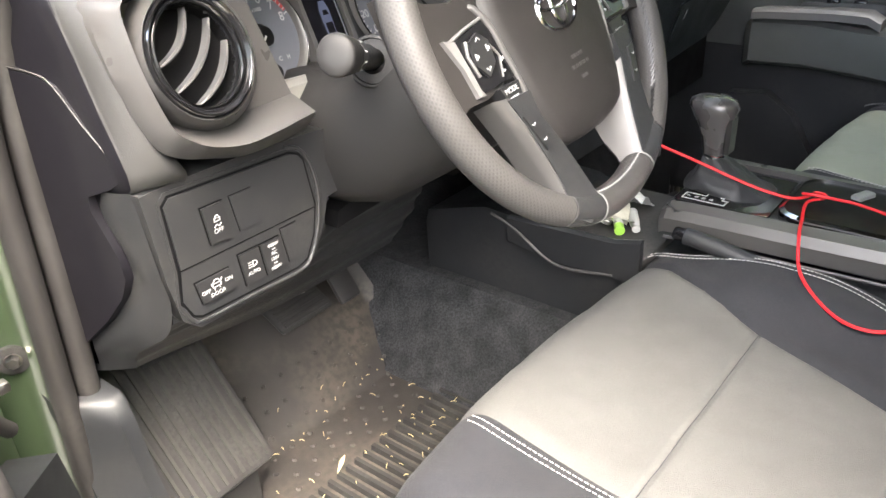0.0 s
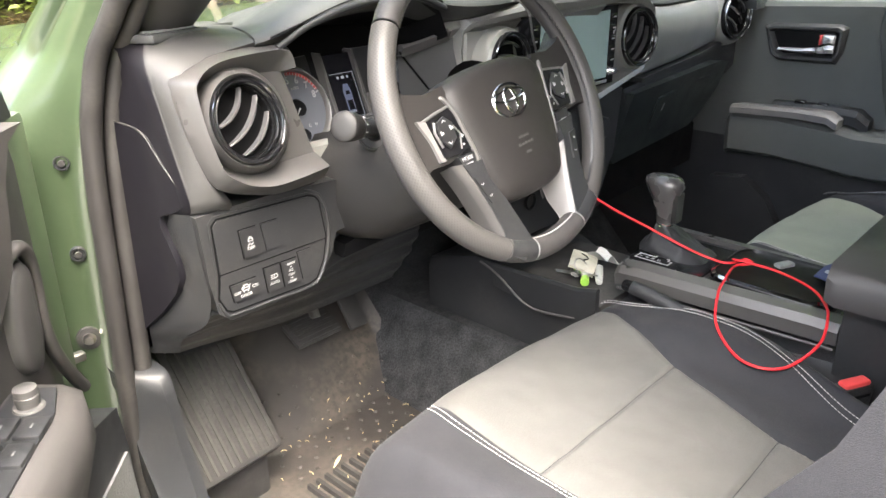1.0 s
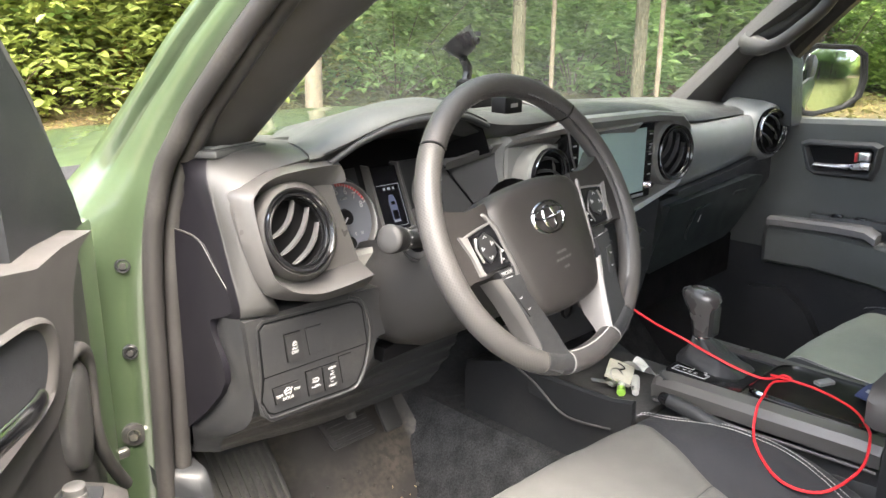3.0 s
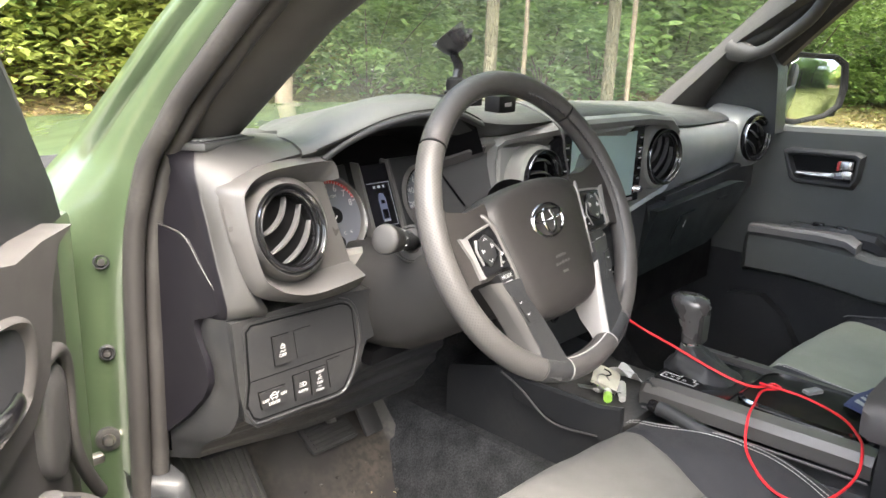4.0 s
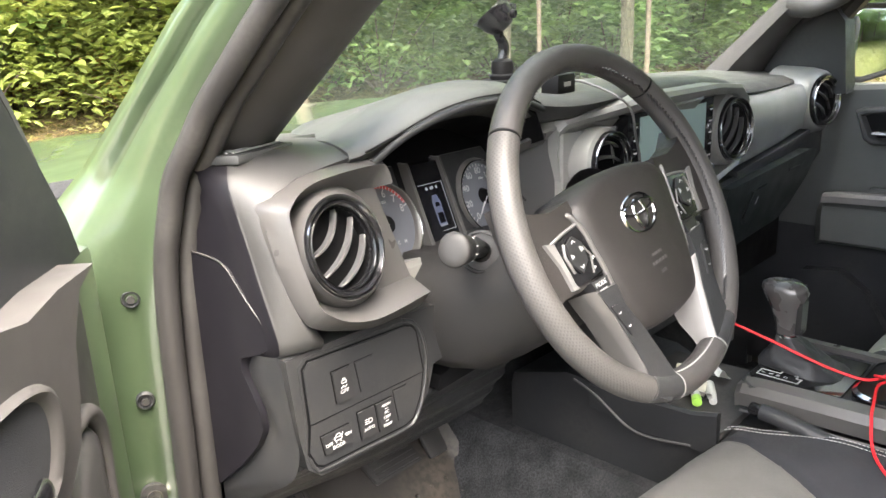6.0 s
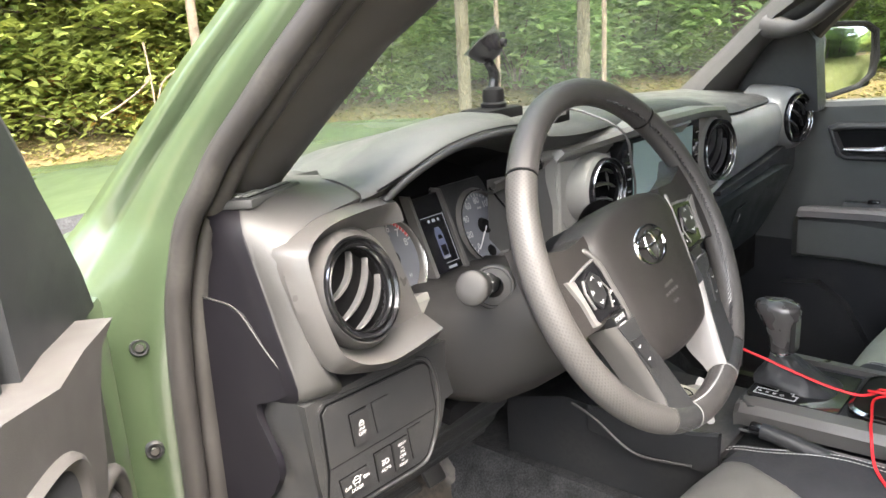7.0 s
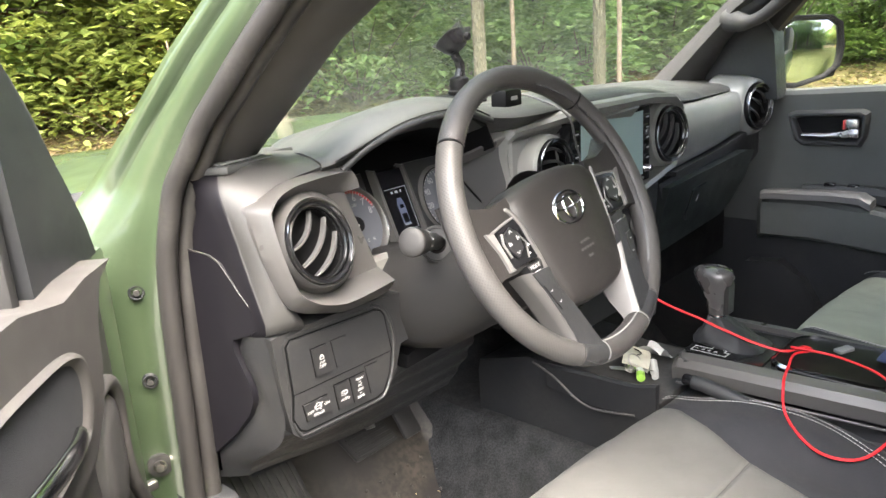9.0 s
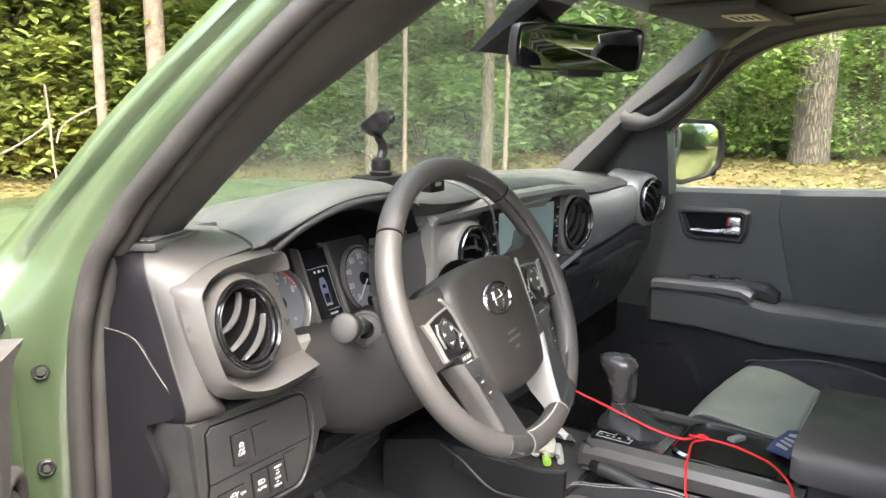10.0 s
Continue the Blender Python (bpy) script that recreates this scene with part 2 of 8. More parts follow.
M_RED = shader("red braided cable", (0.55, 0.012, 0.02), 0.5, vary=0.1, bump=0.6, bump_scale=900)
M_REDPLASTIC = shader("red plastic", (0.48, 0.05, 0.05), 0.4, vary=0.05)
M_STEEL = shader("worn steel", (0.35, 0.34, 0.32), 0.35, metal=1.0, vary=0.25, scale=40)
M_WHITE = shader("white marking", (0.33, 0.33, 0.33), 0.5, vary=0.03)
M_HEAD = shader("dark grey headliner", (0.075, 0.075, 0.075), 0.95, vary=0.08, bump=0.5, bump_scale=700)
M_SEAL = shader("grey-brown rubber seal", (0.020, 0.0185, 0.0185), 0.5, vary=0.15, dirt=(0.2, 0.19, 0.17), dirt_amount=0.12, dirt_scale=14)
M_TRIM = shader("dark grey pillar trim", (0.045, 0.042, 0.041), 0.6, vary=0.08, bump=0.4, bump_scale=800)
# Film amount covers both dust and the painted veil of reflections.
M_GLASS = glass("clear glass", (0.93, 0.98, 0.94), dust=0.20)
M_SIDEGLASS = glass("tinted side glass", (0.93, 0.97, 0.95), 0.012)
M_MIRROR = shader("mirror", (0.82, 0.84, 0.84), 0.015, metal=1.0, vary=0.01, rough_vary=0.005)
# Daylight mirrored in the dark glass is put into this pale base colour.
M_SCREEN = shader("switched-off display with painted daylight", (0.30, 0.40, 0.39), 0.16, vary=0.05, spec=0.6, rough_vary=0.02)
M_DIAL = shader("blue grey dial", (0.088, 0.093, 0.108), 0.45, vary=0.06)
M_TAG = shader("dark blue woven label", (0.03, 0.04, 0.10), 0.8, vary=0.1)
M_CREAM = shader("cream key fob", (0.42, 0.40, 0.33), 0.5, vary=0.12, scale=60)
M_PALE = shader("off-white plastic", (0.42, 0.42, 0.40), 0.5, vary=0.06)
M_LIME = shader("lime green plastic", (0.30, 0.55, 0.08), 0.45, vary=0.1)
M_SLAT = shader("grey vent blade", (0.045, 0.045, 0.046), 0.32, vary=0.08)
M_END = shader("smooth dark end plastic", (0.007, 0.0065, 0.0085), 0.42, spec=0.22, vary=0.08, bump=0.1, bump_scale=900)
M_KNEE = shader("grained lower dash plastic", (0.0175, 0.0180, 0.0195), 0.38, spec=0.5, bump=0.35, bump_scale=1100, vary=0.15, dirt=(0.2, 0.18, 0.15), dirt_amount=0.08)
M_TOPPAD = shader("smooth top pad", (0.036, 0.037, 0.036), 0.50, spec=0.45, bump=0.3, bump_scale=1000, vary=0.08)
M_DOORSKIN = shader("brown-grey door vinyl", (0.056, 0.052, 0.050), 0.5, bump=0.3, bump_scale=1100, vary=0.1)
M_RAIL = shader("dark grey painted rail", (0.080, 0.077, 0.075), 0.42, metal=0.2, vary=0.06)
M_KNOB = shader("polished knob leather", (0.045, 0.043, 0.043), 0.27, spec=0.6, vary=0.1, bump=0.1, bump_scale=1200)
# Raised above M_DASH and M_LEATHER to offset weak light on the passenger door.
M_DOORPAD = shader("smooth black door vinyl lightened for weak light", (0.074, 0.078, 0.075), 0.5, spec=0.4, bump=0.2, bump_scale=1000, vary=0.1)
M_DOORDARK = shader("dark brown-grey door plastic", (0.045, 0.042, 0.0405), 0.5, bump=0.3, bump_scale=1000, vary=0.1)
M_AIRBAG = shader("black airbag vinyl", (0.0170, 0.0155, 0.0152), 0.50, spec=0.32, bump=0.35, bump_scale=1300, vary=0.1)
M_SATIN = shader("satin chrome", (0.62, 0.62, 0.63), 0.22, metal=0.75, vary=0.04)
M_SWITCH = shader("switch plastic", (0.016, 0.016, 0.017), 0.35, vary=0.1)
M_REDZONE = shader("dull red print", (0.30, 0.03, 0.03), 0.5, vary=0.1)
M_COLUMN = shader("grey-brown column plastic", (0.0175, 0.0170, 0.0172), 0.5, spec=0.32, bump=0.3, bump_scale=1100, vary=0.12)
M_CHEEK = shader("soft grey-black dash skin", (0.035, 0.0345, 0.0343), 0.47, spec=0.45, bump=0.2, bump_scale=900, vary=0.12)
M_GLOVE = shader("smooth dark dash plastic", (0.012, 0.0155, 0.0155), 0.36, spec=0.5, vary=0.12, bump=0.2, bump_scale=1000)
# Lighter grey than M_POD, to offset weak light towards the passenger side.
M_CENTRELIT = shader("grey painted trim lightened for weak light", (0.165, 0.163, 0.155), 0.40, metal=0.15, vary=0.06, bump=0.08, bump_scale=1500)
M_DARKCHROME = shader("dark chrome", (0.45, 0.45, 0.46), 0.16, metal=1.0, vary=0.03)


# ---- outdoors ----
def leaf_material(name, dark, light, through=0.35):
    m = bpy.data.materials.new(name)
    m.use_nodes = True
    nt = m.node_tree
    n, link = nt.nodes, nt.links.new
    b = n["Principled BSDF"]
    geo, info = n.new("ShaderNodeNewGeometry"), n.new("ShaderNodeObjectInfo")
    mix, mix2 = n.new("ShaderNodeMix"), n.new("ShaderNodeMix")
    mix.data_type = mix2.data_type = "RGBA"
    mix.inputs[6].default_value, mix.inputs[7].default_value = (*dark, 1), (*light, 1)
    link(geo.outputs["Random Per Island"], mix.inputs[0])
    scale = n.new("ShaderNodeMath")
    scale.operation = "MULTIPLY"
    scale.inputs[1].default_value = 0.45
    link(info.outputs["Random"], scale.inputs[0])
    link(scale.outputs[0], mix2.inputs[0])
    link(mix.outputs[2], mix2.inputs[6])
    mix2.inputs[7].default_value = (light[0] * 1.2, light[1] * 0.98, light[2] * 0.7, 1)
    link(mix2.outputs[2], b.inputs["Base Color"])
    b.inputs["Roughness"].default_value = 0.5
    tr, ms = n.new("ShaderNodeBsdfTranslucent"), n.new("ShaderNodeMixShader")
    link(mix2.outputs[2], tr.inputs[0])
    ms.inputs[0].default_value = through
    link(b.outputs[0], ms.inputs[1])
    link(tr.outputs[0], ms.inputs[2])
    link(ms.outputs[0], n["Material Output"].inputs[0])
    return m


M_LEAF = leaf_material("broad leaves", (0.10, 0.185, 0.060), (0.29, 0.45, 0.15), 0.55)
M_LEAFDARK = leaf_material("shaded leaves", (0.085, 0.16, 0.045), (0.225, 0.35, 0.10), 0.5)
M_LEAFGOLD = leaf_material("yellowing leaves", (0.15, 0.105, 0.026), (0.31, 0.235, 0.055), 0.45)
M_GRASS = leaf_material("dry grass", (0.075, 0.085, 0.027), (0.165, 0.16, 0.055), 0.25)
M_LITTER = leaf_material("fallen leaves", (0.13, 0.075, 0.026), (0.36, 0.23, 0.08), 0.05)
M_LAWN = leaf_material("rough lawn", (0.07, 0.10, 0.022), (0.17, 0.19, 0.05), 0.3)
M_LEAFLIME = leaf_material("yellow-green leaves", (0.135, 0.195, 0.052), (0.29, 0.36, 0.105), 0.5)
M_BARK = shader("grey brown bark", (0.17, 0.135, 0.10), 0.95, vary=0.35, scale=9, bump=1.0, bump_scale=28, bump_kind="VORONOI", grain=0.4, grain_scale=60)


def furrowed_bark(name, ridge, furrow, size):
    """Bark plates: long upright cells with dark furrows between them."""
    m = shader(name, ridge, 0.95)
    nt = m.node_tree
    n, link = nt.nodes, nt.links.new
    co, mp, vo, rg, no, mx, bp = n.new("ShaderNodeTexCoord"), n.new("ShaderNodeMapping"), n.new("ShaderNodeTexVoronoi"), n.new("ShaderNodeMapRange"), n.new("ShaderNodeTexNoise"), n.new("ShaderNodeMix"), n.new("ShaderNodeBump")
    mp.inputs["Scale"].default_value = (size, size, size * 0.22)
    link(co.outputs["Object"], mp.inputs["Vector"])
    no.inputs["Scale"].default_value, no.inputs["Detail"].default_value = 2.0, 6
    link(mp.outputs[0], no.inputs["Vector"])
    wob = n.new("ShaderNodeMix")
    wob.data_type = "RGBA"
    wob.inputs[0].default_value = 0.35
    link(mp.outputs[0], wob.inputs[6])
    link(no.outputs["Color"], wob.inputs[7])
    vo.feature = "DISTANCE_TO_EDGE"
    vo.inputs["Scale"].default_value = 1.0
    link(wob.outputs[2], vo.inputs["Vector"])
    link(vo.outputs["Distance"], rg.inputs[0])
    rg.inputs[1].default_value, rg.inputs[2].default_value = 0.0, 0.28
    mx.data_type = "RGBA"
    mx.inputs[6].default_value = (*furrow, 1)
    old = n["Principled BSDF"].inputs["Base Color"].links[0].from_socket
    link(rg.outputs[0], mx.inputs[0])
    link(old, mx.inputs[7])
    link(mx.outputs[2], n["Principled BSDF"].inputs["Base Color"])
    bp.inputs["Strength"].default_value, bp.inputs["Distance"].default_value = 1.0, 0.03
    link(rg.outputs[0], bp.inputs["Height"])
    link(bp.outputs[0], n["Principled BSDF"].inputs["Normal"])
    return m


M_BARKBIG = furrowed_bark("furrowed bark", (0.17, 0.145, 0.115), (0.065, 0.055, 0.042), 32.0)
M_BARKPALE = furrowed_bark("pale bark", (0.165, 0.148, 0.10), (0.125, 0.11, 0.075), 55.0)
M_GROUND = shader("leaf litter and soil", (0.11, 0.080, 0.032), 0.95, vary=0.4, scale=1.2, bump=0.8, bump_scale=30, dirt=(0.085, 0.10, 0.032), dirt_amount=0.8, dirt_scale=0.5, grain=0.45, grain_scale=14)
M_ROAD = shader("pale worn concrete", (0.15, 0.15, 0.138), 0.9, vary=0.15, scale=1.5, grain=0.25, grain_scale=90, bump=0.3, bump_scale=120, dirt=(0.25, 0.22, 0.16), dirt_amount=0.4, dirt_scale=1.0)
M_FAR = shader("far dark woods", (0.12, 0.15, 0.085), 1.0, vary=0.6, scale=0.9, grain=0.7, grain_scale=3.5, dirt=(0.13, 0.19, 0.05), dirt_amount=0.8, dirt_scale=1.1)


def rise(x, y):
    r = math.hypot(x, y)
    t = min(1, max(0, (r - 7.5) / 5))
    return 0.42 * t * t * (3 - 2 * t) + 0.05 * t * noise.noise((x * 0.6, y * 0.6, 0))


def ground_sheet():
    bm = bmesh.new()
    radii = [0, 4, 7, 8, 9, 10, 11, 12, 13, 15, 18, 22, 28, 40, 80, 300, 1500]
    seg = 72
    rows = []
    for r in radii:
        rows.append([bm.verts.new((r * math.cos(2 * math.pi * k / seg), r * math.sin(2 * math.pi * k / seg),
                                   rise(r * math.cos(2 * math.pi * k / seg), r * math.sin(2 * math.pi * k / seg)))) for k in range(seg if r else 1)])
    for a, b in zip(rows, rows[1:]):
        for k in range(seg):
            bm.faces.new([a[0], b[k - 1], b[k]] if len(a) == 1 else [a[k - 1], a[k], b[k], b[k - 1]])
    return bm


part("ground", ground_sheet(), M_GROUND, label="leaf-strewn ground with grass at the edge of woods", category="ground", kind="structure")
road = prism([(-40, -9), (-40, 7.0), (-6, 7.4), (1, 7.4), (3.0, 6.4), (3.0, 2.5), (0.3, 1.2), (-2.2, -1.5), (-7, -9)], "z", -0.1, 0.006)
part("road", road, M_ROAD, label="pale worn concrete driveway under the truck", category="driveway", kind="structure")


def leaf_cloud(count, where, size, rng, droop=0.5, small=False):
    """Folded kite-shaped leaves; where() gives a place for each."""
    verts, faces = [], []
    for _ in range(count):
        p = where(rng)
        s = size * rng.uniform(0.6, 1.3)
        a = rng.uniform(0, 6.283)
        d = Vector((math.cos(a), math.sin(a), rng.uniform(-droop, 0.35))).normalized()
        w = d.cross(Vector((rng.uniform(-0.5, 0.5), rng.uniform(-0.5, 0.5), 1))).normalized()
        up = w.cross(d)
        sag = up * s * 0.08
        q = [p, p + d * s * 0.30 + w * s * 0.24 + sag, p + d * s * 0.66 + w * s * 0.22 + sag * 0.5, p + d * s - sag, p + d * s * 0.66 - w * s * 0.22 + sag * 0.5, p + d * s * 0.30 - w * s * 0.24 + sag]
        i = len(verts)
        verts += q
        if small:
            faces += [(i, i + 1, i + 3), (i, i + 3, i + 5)]
        else:
            faces += [(i, i + 1, i + 2, i + 3), (i, i + 3, i + 4, i + 5)]
    me = bpy.data.meshes.new("leaves")
    me.from_pydata(verts, [], faces)
    return me


def mesh_part(name, me, material, parent, label=""):
    me.materials.append(material)
    ob = new(name, me)
    ob.parent = parent
    return tagged(ob, label)


def clumps(rng, n, spread, low, high, radius):
    c = [(Vector((rng.gauss(0, spread), rng.gauss(0, spread), rng.uniform(low, high))), radius * rng.uniform(0.5, 1.2)) for _ in range(n)]

    def where(r):
        p, s = r.choice(c)
        return p + Vector((r.gauss(0, 1), r.gauss(0, 1), r.gauss(0, 0.6))) * s * 0.5
    return where, c


def make_shrub(seed, material, height, leaves, size):
    rng = random.Random(seed)
    ob = thing("shrub", "leafy green woodland shrub growing at the roadside", "shrub", "shrubs at the edge of the woods")
    where, c = clumps(rng, 22, height * 0.33, 0.1 * height, height, height * 0.32)
    mesh_part("crown", leaf_cloud(leaves, where, size, rng), material, ob)
    stems = None
    for p, _ in c[:10]:
        stems = tube(spline([(0, 0, -0.1), (p.x * 0.4, p.y * 0.4, p.z * 0.5), p], 3), [0.012] * 6 + [0.004], 5, bm=stems)
    part("stem", stems, M_BARK, ob)
    return ob


def make_tree(seed, material, girth, height, leaves, size, low, spread):
    rng = random.Random(seed)
    ob = thing("tree", "tall woodland tree with a bare trunk and leafy crown", "tree", "trees of the woods")
    lean = rng.uniform(-0.25, 0.25)
    pts = [(lean * t * t * 2 + 0.06 * math.sin(t * 7 + seed), 0.05 * math.sin(t * 5 + seed), -0.15 + t * height) for t in [k / 9 for k in range(10)]]
    part("trunk", tube(spline(pts, 2), [girth * (1.25 if k == 0 else 1.0) * (1 - 0.75 * k / 18) for k in range(19)], 12), M_BARK, ob)
    where, c = clumps(rng, 34, spread, low, height * 1.05, 1.1)
    mesh_part("crown", leaf_cloud(leaves, where, size, rng), material, ob)
    for p, _ in c[:7]:
        z0 = max(1.2, p.z * 0.75)
        part("limb", tube(spline([(lean * (z0 / height) ** 2 * 2, 0, z0), (p.x * 0.5, p.y * 0.5, (z0 + p.z) / 2 + 0.1), p], 3), [0.05 * girth / 0.2, 0.04, 0.035, 0.03, 0.02, 0.015, 0.01], 6), M_BARK, ob)
    return ob


SHRUBS = [make_shrub(3, M_LEAF, 1.1, 1000, 0.17), make_shrub(4, M_LEAF, 1.7, 1300, 0.22), make_shrub(5, M_LEAFDARK, 1.3, 1700, 0.11), make_shrub(6, M_LEAF, 2.4, 1600, 0.22), make_shrub(7, M_LEAFDARK, 2.6, 3000, 0.15), make_shrub(8, M_LEAFGOLD, 1.6, 1100, 0.16), make_shrub(9, M_LEAFLIME, 1.9, 1500, 0.19)]
TREES = [make_tree(11, M_LEAF, 0.12, 8.0, 4000, 0.20, 1.6, 1.3), make_tree(12, M_LEAFDARK, 0.20, 11.0, 4000, 0.24, 2.4, 1.7), make_tree(13, M_LEAF, 0.07, 5.5, 2600, 0.21, 0.9, 1.0), make_tree(14, M_LEAFDARK, 0.10, 7.0, 3600, 0.19, 1.2, 1.4), make_tree(15, M_LEAFLIME, 0.09, 6.5, 6500, 0.19, 0.8, 1.2)]
rng = random.Random(77)


def polar(deg, r):
    x, y = r * math.cos(radians(deg)), r * math.sin(radians(deg))
    return x, y, rise(x, y)


def scatter(kinds, spots):
    used = set()
    for k, deg, r, s in spots:
        x, y, z = polar(deg, r)
        ob = kinds[k]
        m = pose(x, y, z - 0.03, 0, 0, rng.uniform(0, 360))
        if k in used:
            ob = copy_thing(ob, m)
        else:
            ob.matrix_basis = m
            used.add(k)
        ob.scale = (s, s, s * rng.uniform(0.9, 1.15))


spots = []
for i in range(105):
    deg = rng.uniform(-22, 150) if i < 92 else rng.uniform(238, 338)
    r = rng.uniform(11.0, 15.5) if i < 92 else rng.uniform(16, 22)
    if -4 < deg < 18 and r < 13.5:
        r += 3.5
    spots.append((rng.choice([2, 4, 4]) if deg < 24 else rng.choice([2, 5, 5]) if deg > 57 else rng.choice([0, 0, 1, 1, 3, 3]), deg, r, rng.uniform(0.6, 1.1) * (0.5 if deg > 57 else 1)))
for i in range(34):  # behind the truck, seen only in the mirrors
    spots.append((rng.choice([1, 3, 3, 4, 4]), rng.uniform(246, 302), rng.uniform(13.5, 18.5), rng.uniform(0.9, 1.4)))
for i in range(26):  # thicket beyond the open door
    spots.append((rng.choice([5, 5, 1, 3]), rng.uniform(56, 104), rng.uniform(12.5, 17), rng.uniform(0.8, 1.2)))
for i in range(16):
    spots.append((rng.choice([6, 6, 5]), rng.uniform(57, 100), rng.uniform(10.9, 12.6), rng.uniform(0.55, 1.05)))
scatter(SHRUBS, spots)
spots = []
for i in range(78):
    deg = rng.uniform(-25, 152) if i < 62 else rng.uniform(238, 335)
    r = rng.uniform(13.5, 24) if i < 62 else rng.uniform(20, 28)
    r += 8 if -2 < deg < 17 else 0
    spots.append((rng.choice([1, 3]) if deg < 24 else rng.choice([2, 4, 4, 4]) if deg > 56 else rng.choice([0, 2, 2, 3]), deg, r, rng.uniform(0.8, 1.25)))
for i in range(26):
    spots.append((rng.choice([1, 3, 3]), rng.uniform(250, 298), rng.uniform(12, 19), rng.uniform(0.9, 1.3)))
for deg, r in ((58, 12.6), (61, 11.8), (64, 13.0), (67, 11.6), (71, 12.6), (76, 12.0), (85, 11.8)):
    spots.append((4, deg, r, rng.uniform(0.8, 1.0)))
scatter(TREES, spots)

# bare trunks that stand forward of the rest
for (x, y), girth, name in (((8.2, 5.2), 0.085, "slim pale"), ((12.6, 1.75), 0.30, "thick grey-brown"), ((6.87, 6.19), 0.085, "slim pale"), ((7.14, 5.84), 0.030, "thin grey"), ((7.89, 4.72), 0.032, "thin grey"), ((4.92, 8.02), 0.115, "straight brown"), ((4.38, 8.39), 0.06, "slim brown")):
    tr = thing("tree", f"{name} tree trunk with rough furrowed bark", "tree", "trees of the woods")
    part("trunk", tube(spline([(0, 0, -0.2), (0.02, 0, 1.5), (0.03, 0.03, 4), (-0.05, 0.05, 9)], 5), [girth * (1.25 if k == 0 else 1.08 if k == 1 else 1) for k in range(16)], 28), M_BARKBIG if girth > 0.2 else M_BARKPALE if girth == 0.085 else M_BARK, tr)
    mesh_part("crown", leaf_cloud(2500, clumps(random.Random(5), 20, 1.3, 5, 9.5, 1.2)[0], 0.25, random.Random(8)), M_LEAFDARK, tr)
    tr.matrix_basis = pose(x, y, rise(x, y))

# bare branch leaning over the grass beyond the open door
dead = thing("bare_branch", "bare grey-brown branch leaning over the roadside grass", "branch", at=(3.65, 8.24, 0.05))
part("stem", tube(spline([(3.72, 8.22, 0.0), (3.66, 8.24, 0.6), (3.65, 8.24, 1.09), (3.63, 8.25, 1.5)], 3), 0.012, 6), M_BARK, dead)
part("limb", tube(spline([(3.10, 8.5, 0.70), (3.27, 8.45, 0.78), (3.50, 8.33, 0.94), (3.65, 8.24, 1.09)], 3), 0.011, 6), M_BARK, dead)
part("limb", tube(spline([(3.70, 8.22, 0.85), (3.76, 8.19, 1.03), (3.92, 8.09, 1.17), (4.18, 7.93, 1.32)], 3), 0.011, 6), M_BARK, dead)

# far woods behind everything
part("backdrop", sheet(lambda u, v: (33 * math.cos(u * 4.95 - 2.15), 33 * math.sin(u * 4.95 - 2.15), -0.5 + v * (9 + 2.5 * noise.noise((9 * math.cos(u * 4.95), 9 * math.sin(u * 4.95), 3)))), 120, 6), M_FAR,
     label="far dark green woods closing the clearing", category="woods", kind="structure")


def ground_cover(count, blades, size, material, seed, r0, r1, a0, a1):
    g = random.Random(seed)

    def where(r):
        x, y, z = polar(r.uniform(a0, a1), r.uniform(r0, r1))
        return Vector((x, y, z + 0.01))
    return leaf_cloud(count, where, size, g, droop=-0.5 if blades else 0.3, small=True)


me = ground_cover(120000, False, 0.022, M_LITTER, 5, 7.4, 14, -28, 155)
me.materials.append(M_LITTER)
tagged(new("leaf_litter", me), "dry brown and yellow fallen leaves on the bank", "leaf litter", kind="stuff")
me = ground_cover(26000, True, 0.10, M_GRASS, 6, 7.8, 13.5, -28, 155)
me.materials.append(M_GRASS)
tagged(new("grass", me), "thin yellow-green grass and weeds along the bank", "grass", kind="stuff")
me = ground_cover(60000, True, 0.14, M_LAWN, 9, 2.2, 16, 240, 330)
me.materials.append(M_LAWN)
tagged(new("grass", me), "yellow-green grass behind the truck", "grass", kind="stuff")


# ---- cab shell ----
# windscreen pillar lines from sill to roof: outer front edge, seal line, inner silhouette, glass edge
PILLAR = [  # z, outer (x, y), seal (x, y)
    (0.55, (0.915, 0.475), (0.790, 0.340)), (0.80, (0.91, 0.470), (0.786, 0.340)), (1.00, (0.90, 0.465), (0.780, 0.338)), (1.15, (0.885, 0.462), (0.776, 0.336)),
    (1.22, (0.845, 0.462), (0.770, 0.332)), (1.29, (0.785, 0.438), (0.757, 0.315)), (1.36, (0.762, 0.368), (0.737, 0.272)), (1.44, (0.740, 0.285), (0.718, 0.192)),
    (1.50, (0.720, 0.215), (0.702, 0.126)), (1.56, (0.700, 0.140), (0.683, 0.054)), (1.62, (0.672, 0.045), (0.656, -0.042)), (1.665, (0.63, -0.10), (0.62, -0.20)), (1.69, (0.60, -0.40), (0.60, -0.45))]
INNER = [(1.20, (0.640, 0.46)), (1.31, (0.603, 0.345)), (1.444, (0.568, 0.200)), (1.576, (0.522, 0.006)), (1.63, (0.50, -0.09)), (1.655, (0.49, -0.30))]
GLASS = [(1.20, (0.715, 0.555)), (1.29, (0.690, 0.450)), (1.40, (0.647, 0.315)), (1.52, (0.598, 0.170)), (1.635, (0.550, 0.030)), (1.665, (0.545, -0.25))]


